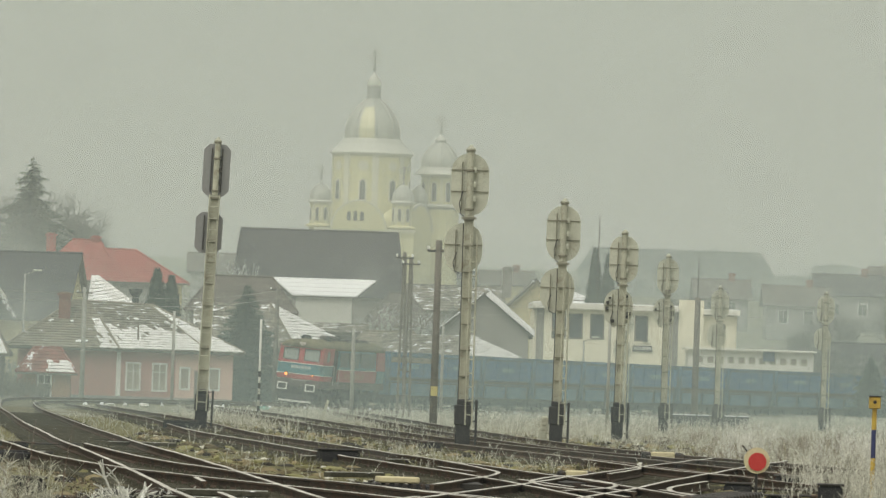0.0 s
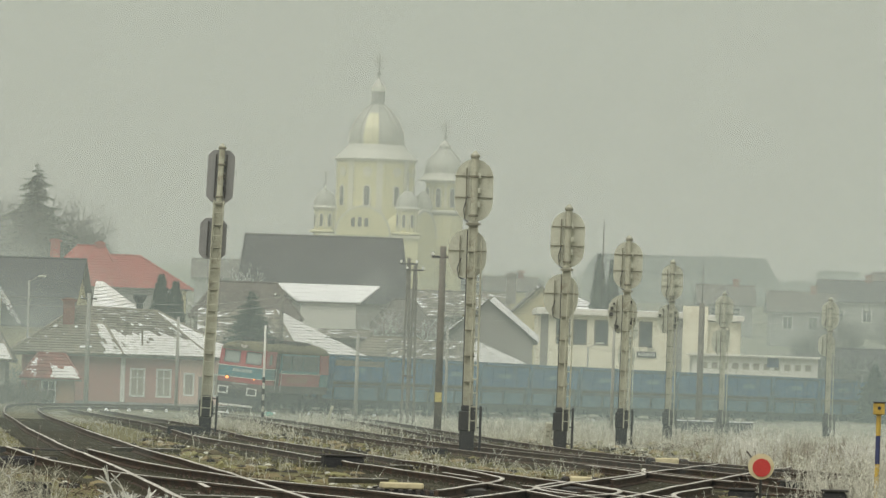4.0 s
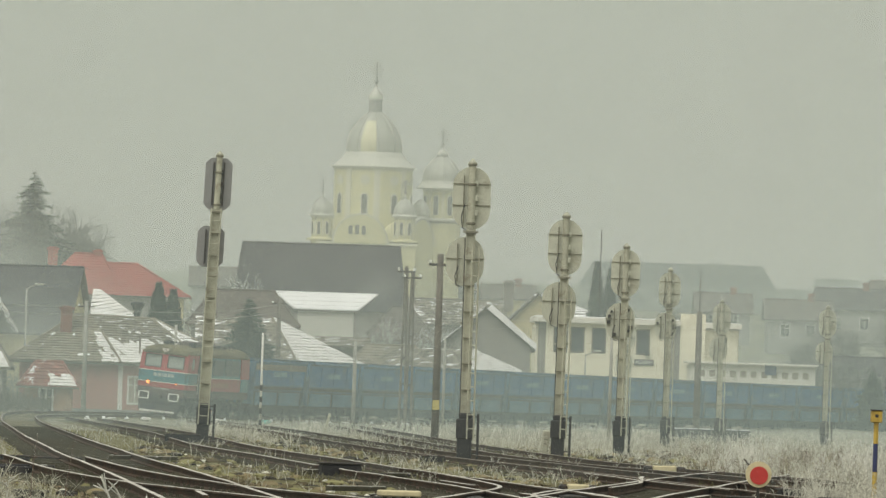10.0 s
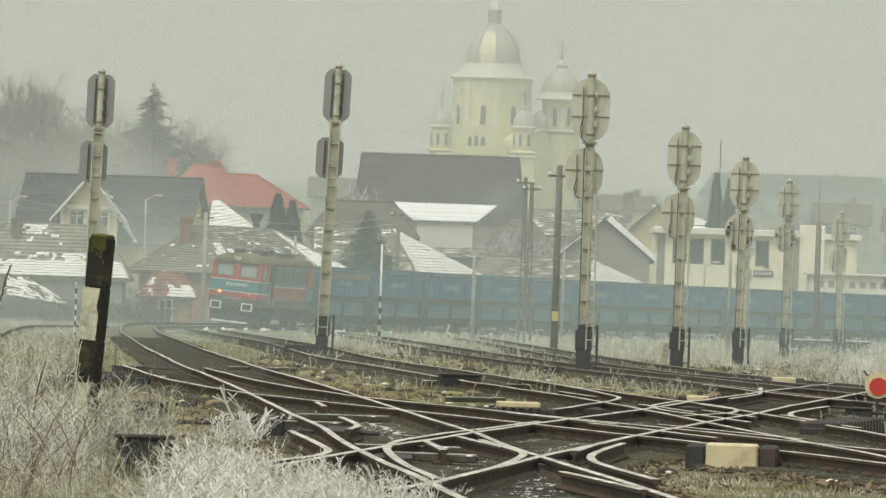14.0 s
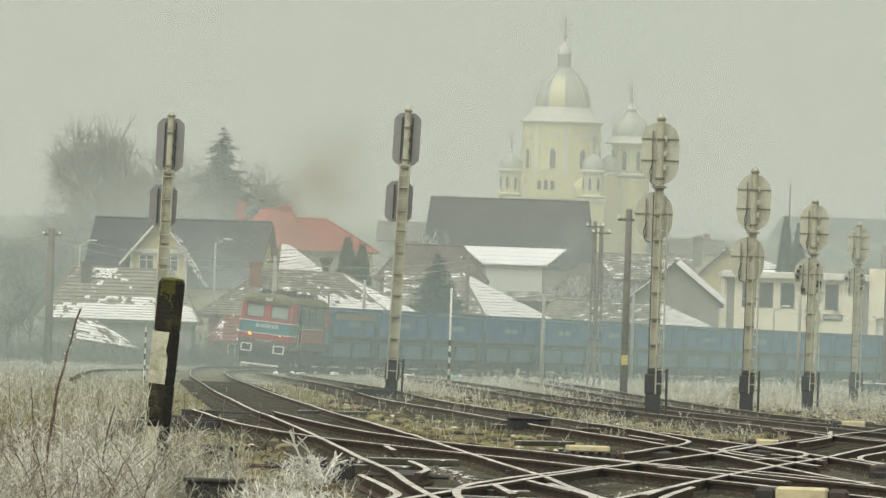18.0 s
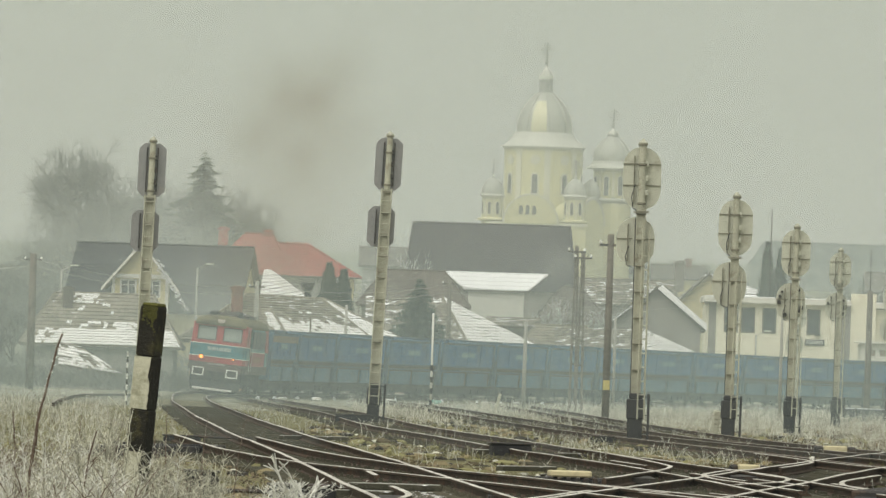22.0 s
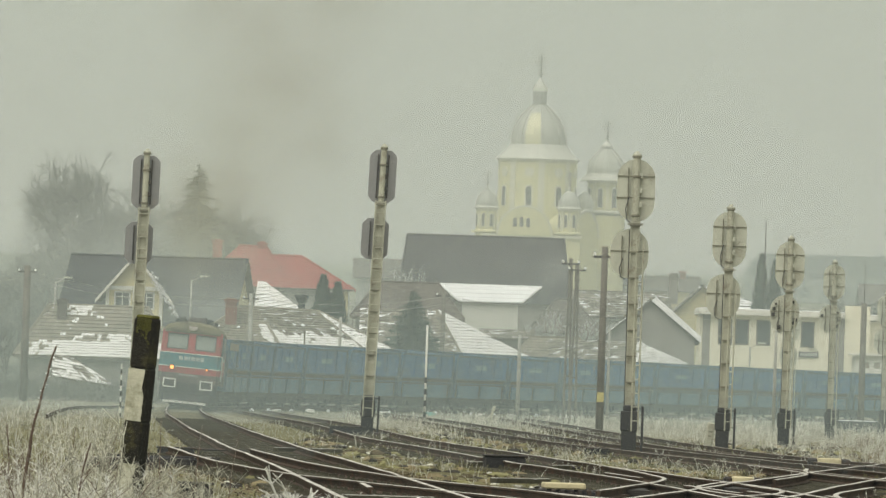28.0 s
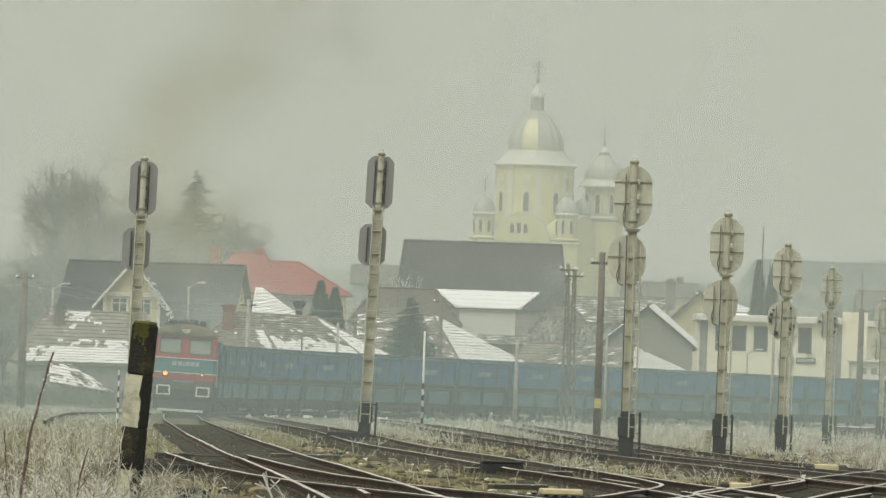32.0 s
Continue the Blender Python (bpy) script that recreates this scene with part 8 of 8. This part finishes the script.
            for j in (0, n):
                fs += [(k + j + i, k + j + (i + 1) % n, k + j + n + (i + 1) % n, k + j + n + i) for i in range(n)]
            fs.append(tuple(k + 2 * n + i for i in range(n)))
        me = bpy.data.meshes.new(name)
        me.from_pydata(vs, [], fs)
        me.materials.append(m)
        tagged(new(name, me), words, "clods", kind="stuff")
    # loose stones
    rng = np.random.default_rng(3)
    vs, fs = [], []
    for x, y in scatter(26000, -6, 10, 52, 150, 9, lambda x, y: gap(x, y) < 1.7):
        s = 0.008 + 0.020 * rng.random() ** 3
        k = len(vs)
        j = rng.uniform(-0.4, 0.4, (5, 3)) * s
        vs += [tuple(np.array(q) * s + j[i] + (x, y, 0.015)) for i, q in enumerate(((-1, -1, 0), (1, -1, 0), (1, 1, 0), (-1, 1, 0), (0, 0, 1.0)))]
        fs += [(k, k + 1, k + 4), (k + 1, k + 2, k + 4), (k + 2, k + 3, k + 4), (k + 3, k, k + 4)]
    for x, y in scatter(16000, -2, 6, 60, 108, 29, lambda x, y: gap(x, y) < 1.5 and clump(x, y, 1.5, 30) > -0.25):
        s = 0.010 + 0.028 * rng.random() ** 2.5
        k = len(vs)
        j = rng.uniform(-0.5, 0.5, (5, 3)) * s
        vs += [tuple(np.array(q) * s + j[i] + (x, y, 0.01)) for i, q in enumerate(((-1.3, -1, 0), (1.2, -1, 0), (1, 1, 0), (-1, 1, 0), (0.2, 0, 1.0)))]
        fs += [(k, k + 1, k + 4), (k + 1, k + 2, k + 4), (k + 2, k + 3, k + 4), (k + 3, k, k + 4)]
    me = bpy.data.meshes.new("loose_ballast")
    me.from_pydata(vs, [], fs)
    me.materials.append(stone_mat)
    tagged(new("loose_ballast", me), "loose dark ballast stones between the rails", "ballast", kind="stuff")


def frosted_shrub(x, y, h, seed, label, material=None, n=9, thin=0.008, spread=0.9, levels=3):
    rng = random.Random(seed)
    t = thing("frosted_shrub", pose(x, y, 0), label, "shrub", "frosted shrubs")
    bm = bmesh.new()

    def grow(p, d, ln, r, k):
        q = p + d * ln
        tube(bm, p, q, r, r * 0.8, 5, False)
        if k:
            for i in range(3):
                nd = (d + Vector((rng.gauss(0, 0.6), rng.gauss(0, 0.4), rng.gauss(0.05, 0.35)))).normalized()
                grow(p.lerp(q, rng.uniform(0.4, 1)), nd, ln * rng.uniform(0.5, 0.8), r * 0.75, k - 1)

    for i in range(n):
        d = Vector((rng.gauss(0, spread), rng.gauss(0, 0.4), rng.uniform(0.5, 1))).normalized()
        grow(Vector((rng.uniform(-0.06, 0.06), 0, -0.04)), d, h * rng.uniform(0.3, 0.55), thin, levels)
    part("twig_growth", bm, material or hoar_mat, t, "branches thick with hoarfrost")


def long_tube(pts, radii, n=6):
    """One unbroken stem through points."""
    bm = bmesh.new()
    vs, fs = [], []
    for p, r in zip(pts, radii):
        vs += [(p[0] + r * math.cos(2 * math.pi * i / n), p[1] + r * math.sin(2 * math.pi * i / n), p[2]) for i in range(n)]
    for k in range(len(pts) - 1):
        fs += [(k * n + i, k * n + (i + 1) % n, (k + 1) * n + (i + 1) % n, (k + 1) * n + i) for i in range(n)]
    fs += [tuple(range(n))[::-1], tuple(range((len(pts) - 1) * n, len(pts) * n))]
    add(bm, vs, fs)
    return bm


def bramble(x, y, h, lean, seed, label, thick=0.012, twigs=0):
    rng = random.Random(seed)
    t = thing("dead_stalk", pose(x, y, 0), label, "plant stalk", "dead stalks")
    pts = [(lean * (i / 14) ** 2 + rng.uniform(-0.006, 0.006), 0, h * i / 14 * (1 - 0.05 * i / 14) - 0.05) for i in range(15)]
    stem = part("stem", long_tube(pts, [thick * (1.1 - 0.6 * i / 14) * rng.uniform(0.8, 1.2) for i in range(15)]), stem_mat, t, "reddish frosted stem")
    fz = bmesh.new()
    for i in range(90):
        k = rng.randint(3, 13)
        a = Vector(pts[k]).lerp(Vector(pts[k + 1]), rng.random())
        d = Vector((rng.uniform(-1, 1), rng.uniform(-0.4, 0.2), rng.uniform(-0.2, 0.9))) * thick * 2.0
        w = Vector((0, 0, thick * 0.35))
        add(fz, [a - w, a + w, a + d], ((0, 1, 2),))
    tagged(part("frost_needle", fz, hoar_mat, stem, "fine frost needles on the stem"), kind="stuff")
    for q in range(twigs):
        k = rng.randint(4, 10)
        sx, up = rng.choice((-1, 1)) * rng.uniform(0.15, 0.5) * h, rng.uniform(0.05, 0.3) * h
        tp = [(pts[k][0] + sx * u, 0, pts[k][2] + up * math.sin(u * 2.2)) for u in (0, 0.2, 0.4, 0.6, 0.8, 1)]
        part("twig", long_tube(tp, [thick * 0.5 * (1.1 - u) for u in (0, 0.2, 0.4, 0.6, 0.8, 1)], 5), stem_mat, t, "arching thin twig")


def foreground():
    frosted_shrub(-1.42, 90, 0.85, 1, "branching shrub white with hoarfrost beside the switch", n=3, spread=0.5, thin=0.013, levels=2)
    q = np.random.default_rng(61).normal((-1.5, 89.6), (0.17, 0.3), (34, 2))
    sprigs("shrub_plumes", q, 0.30, 0.012, hoar_mat, "white frosted plumes at the foot of a shrub", "shrub", 61, 0.9, 16)
    frosted_shrub(-1.6, 89, 0.36, 2, "low shrub white with hoarfrost beside the switch")
    frosted_shrub(-2.3, 84, 0.28, 3, "low shrub white with hoarfrost")
    for i, (x, y, h) in enumerate(((-2.50, 71.5, 1.0), (-2.28, 71.8, 0.78), (-2.68, 71.0, 0.85), (-2.15, 71.0, 0.6))):
        frosted_shrub(x, y, h, 390 + i, "leggy branching weed with hoarfrost at the foot of the post", weed_frost, n=4, thin=0.006, spread=0.35)
    rng = random.Random(77)
    for i in range(34):
        x = rng.uniform(-1.4, 0.55)
        y = rng.uniform(54, 64) if x > -0.7 else rng.uniform(55, 68)
        frosted_shrub(x, y, max(0.13, min(0.42, 0.26 - 0.15 * x)) * rng.uniform(0.8, 1.15), 300 + i, "tuft of weeds white with hoarfrost", n=10, thin=0.0045, spread=0.45)
    for i in range(9):
        frosted_shrub(rng.uniform(0.5, 2.3), rng.uniform(50, 55), 0.12, 350 + i, "low tuft of frosted weeds", n=9, thin=0.004, spread=0.5)
    for i in range(16):
        frosted_shrub(rng.uniform(-4.2, -1.9), rng.uniform(62, 92), rng.uniform(0.25, 0.5), 380 + i, "leggy weed with light frost", frost_grass, n=7, thin=0.004, spread=0.5)
    frosted_shrub(3.5, 96, 0.22, 41, "small pinkish frosted weed between the rails", thin=0.006, n=5)
    bramble(-3.14, 68, 1.74, 0.24, 1, "tall reddish frosted stalk beside the track", 0.015)
    bramble(-2.66, 66, 1.0, 0.12, 2, "reddish frosted stalk among the weeds", 0.011, 4)
    bramble(-3.3, 70, 1.1, -0.05, 3, "thin frosted stalk among the weeds", 0.009, 3)
    bramble(-1.45, 56, 0.42, 0.35, 4, "arching frosted stalk before the crossing", 0.008)
    for i in range(10):
        bramble(-4.6 + i * 0.27, 84 + (i * 37) % 17, 0.75 + 0.07 * ((i * 5) % 6), 0.05 * ((i % 5) - 2), 30 + i, "thin dry stalk among the weeds", 0.006)
    for i in range(15):
        x, y = rng.uniform(-3.4, -2.0), rng.uniform(57, 63)
        bramble(x, y, rng.uniform(0.45, 0.95), rng.uniform(-0.45, 0.45), 60 + i, "arching brown bramble with light frost", 0.006, 6)


# ---- mist and smoke ----
def mist():
    # distance haze put in as upright tinted sheets; the nearest lifts the darks
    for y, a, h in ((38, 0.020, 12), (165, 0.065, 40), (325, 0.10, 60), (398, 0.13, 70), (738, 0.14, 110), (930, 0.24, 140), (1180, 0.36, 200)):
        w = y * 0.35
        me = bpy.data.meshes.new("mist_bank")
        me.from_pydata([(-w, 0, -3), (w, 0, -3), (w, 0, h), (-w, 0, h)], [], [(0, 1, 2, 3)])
        me.materials.append(veil_mat("haze_sheet_tint", (0.690, 0.78, 0.748), a))
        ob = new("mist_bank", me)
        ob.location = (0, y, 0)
        tagged(ob, "flat see-through sheet standing in for winter haze", "mist", kind="stuff")
    # bluish sheets add a low haze tint that fades out upwards
    for y, a, h in ((250, 0.05, 6.0), (340, 0.07, 8.0), (402, 0.08, 9.0), (560, 0.10, 14.0)):
        w = y * 0.35
        me = bpy.data.meshes.new("ground_mist")
        me.from_pydata([(-w, 0, -2), (w, 0, -2), (w, 0, h), (-w, 0, h)], [], [(0, 1, 2, 3)])
        me.materials.append(veil_mat("low_haze_tint", (0.56, 0.76, 0.76), a, top=h))
        ob = new("ground_mist", me)
        ob.location = (0, y, 0)
        tagged(ob, "flat bluish see-through sheet standing in for low haze", "mist", kind="stuff")


def puff(name, r, material, seed, label, squash=1.0, n=2):
    rng = random.Random(seed)
    t = new(name)
    bm = bmesh.new()
    uv = bm.loops.layers.uv.new("UVMap")
    for i in range(n):
        c = Vector((rng.gauss(0, 0.3) * r, i * 0.7 - 0.35, rng.gauss(0, 0.25) * r * squash))
        s = r * rng.uniform(0.8, 1.15)
        rim = [(math.cos(2 * math.pi * q / 14), math.sin(2 * math.pi * q / 14)) for q in range(14)]
        f = bm.faces.new([bm.verts.new(c + Vector((dx * s, 0, dz * s))) for dx, dz in rim])
        for lp, (dx, dz) in zip(f.loops, rim):
            lp[uv].uv = (0.5 + dx / 2, 0.5 + dz / 2)
    me = bpy.data.meshes.new(name)
    bm.to_mesh(me)
    bm.free()
    me.materials.append(material)
    ob = new(name, me)
    bpy.data.objects.remove(t)
    return tagged(ob, label, "smoke", "exhaust puffs" if "exhaust" in name else "chimney smoke", "stuff")


# ---- all that stands still ----
build_ground()
track(MAIN, "main line: rusty rails with frosted heads on dark ballast", 50, 150, seed=1, raised=True)
track(BRANCH, "branch crossing the main line, frosted rails on dark ballast", 52, 130, seed=2)
track(SIDING, "siding with rusty frosted rails", 62, 160, seed=3)
track(YARD_A, "yard track with rusty frosted rails", 105, 150, bed=False, seed=4, head=dull_head)
track(YARD_B, "overgrown yard track with rusty rails", 140, 150, bed=False, seed=5, head=dull_head)
track(CROSS, "connecting track crossing the others at a slant", 66, 140, bed=False, seed=6)
extra_rails()
signal(-8.66, 255, 7.85, "rect", lean=1.2, low=0.22)
signal(-2.1, 260, 8.35, "rect", lean=1.7, low=0.3)
signal(4.5, 215, 7.15, "oval", lean=-0.1, side=1)
signal(7.5, 240, 6.5, "oval", lean=0.4)
signal(10.72, 282, 6.5, "oval", lean=0.5)
signal(15.0, 348, 6.85, "oval", lean=0.1, size=0.92)
signal(19.6, 400, 6.35, "oval", size=0.9)
signal(24.3, 400, 6.25, "oval", size=0.85)
houses()
station()
church()
blocks()
poles()
furniture()
trees()
plants()
foreground()
mist()
LOCO, LOCO_WHEELS = loco()
WAGONS = [wagon(k, along(0) + 17.2 + 7.0 - 4.3 + PITCH * k) for k in range(20)]
SMOKE = veil_mat("brown_exhaust_smoke", (0.36, 0.31, 0.20), 0.165, True)
PALE = veil_mat("pale_chimney_smoke", (0.80, 0.83, 0.78), 0.10, True)
THICK = veil_mat("thick_exhaust_smoke", (0.36, 0.31, 0.20), 0.22, True)
YELLOW = veil_mat("yellowish_exhaust_smoke", (0.44, 0.42, 0.24), 0.17, True)
# seconds of leaving the stack, radius, smoke, sideways drift
PUFF_PLAN = ((14.7, 3.2, THICK, 0.1), (15.3, 3.8, THICK, -0.1), (16.0, 4.4, SMOKE, -0.3), (17.0, 5.6, SMOKE, 0.25), (18.5, 5.6, SMOKE, -0.35), (20.5, 6.2, SMOKE, 0.1), (22.5, 6.6, SMOKE, 0.3),
             (24.5, 6.2, YELLOW, 0.2), (26.0, 4.4, SMOKE, -0.1), (26.8, 3.6, YELLOW, -0.35), (27.6, 3.8, YELLOW, -0.5), (28.4, 4.2, YELLOW, -0.6), (29.2, 4.4, YELLOW, -0.45), (30.0, 4.6, YELLOW, -0.6), (30.8, 4.4, YELLOW, -0.5))
PUFFS = [puff("exhaust_puff", r, m, 100 + k, "yellowish diesel exhaust drifting over the houses" if m is YELLOW else "thin brown diesel exhaust drifting over the houses") for k, (t0, r, m, vx) in enumerate(PUFF_PLAN)]
HAZE = veil_mat("pale_smoke_haze", (0.80, 0.86, 0.82), 0.22, True)
WISPS = [puff("smoke_wisp", 2.2 if k < 6 else 9.5, PALE if k < 6 else HAZE, 200 + k, "pale smoke drifting over the roofs", 0.7) for k in range(10)]


# ---- all that moves ----
def motions():
    times = [i * 1.0 for i in range(33)]
    walk(LOCO, [(t, vehicle_pose(along(t) + 3.6, 9.8)) for t in times])
    for k, w in enumerate(WAGONS):
        walk(w, [(t, vehicle_pose(along(t) + 17.2 + 7.0 - 4.3 + PITCH * k, 8.6)) for t in times])
    turn = [i * 0.16 for i in range(201)]
    for w in LOCO_WHEELS:
        y = w.matrix_basis.translation.y
        walk(w, [(t, pose(0, y, 0.55, math.degrees((along(0) - along(t)) / 0.55))) for t in turn])
    rolling = [i * 0.125 for i in range(257)]
    turns = [math.degrees((along(0) - along(t)) / 0.46) for t in rolling]
    for w in WAGONS[:6]:
        for b in w.children:
            for q in b.children:
                if q.name.startswith("wheelset"):
                    y = q.matrix_basis.translation.y
                    walk(q, [(t, pose(0, y, 0.46, a)) for t, a in zip(rolling, turns)])
    # exhaust: a puff waits flat below the engine, leaves by the stack, turns up, rises and drifts away
    for k, (p, (t0, r, m, vx)) in enumerate(zip(PUFFS, PUFF_PLAN)):
        rows = []
        for t in [i * 0.4 for i in range(81)]:
            a = t - t0
            x, y = rail_pose(along(min(t, t0)) + 8.6)
            if a <= 0:
                rows.append((t, pose(x, y, -0.7, 90, 0, 0)))
            else:
                u = min(1.0, a / 1.0)
                rows.append((t, pose(x + 0.2 + vx * a, y + 0.5 * (k % 3), -0.7 + 5.0 * u + 2.6 * min(a, 2.6) + 1.5 * max(0.0, a - 2.6), 90 * (1 - u), 6 * math.sin(k + a * 0.3), 4 * math.sin(k))))
        walk(p, rows)
    for k, p in enumerate(WISPS):
        x, y, z = ((6.6, 752, 9.5), (8.2, 800, 11.0), (-18.0, 655, 5.0), (-6.5, 700, 5.5), (14.5, 895, 11.5), (-19, 720, 8.0), (-20.5, 618, 5.0), (-20.5, 690, 8.5), (-29, 700, 7.5), (-24.0, 780, 10.0))[k]
        walk(p, [(t, pose(x + 0.06 * t, y, z + 0.05 * t, 0, 10 * math.sin(t * 0.1 + k))) for t in times])


motions()
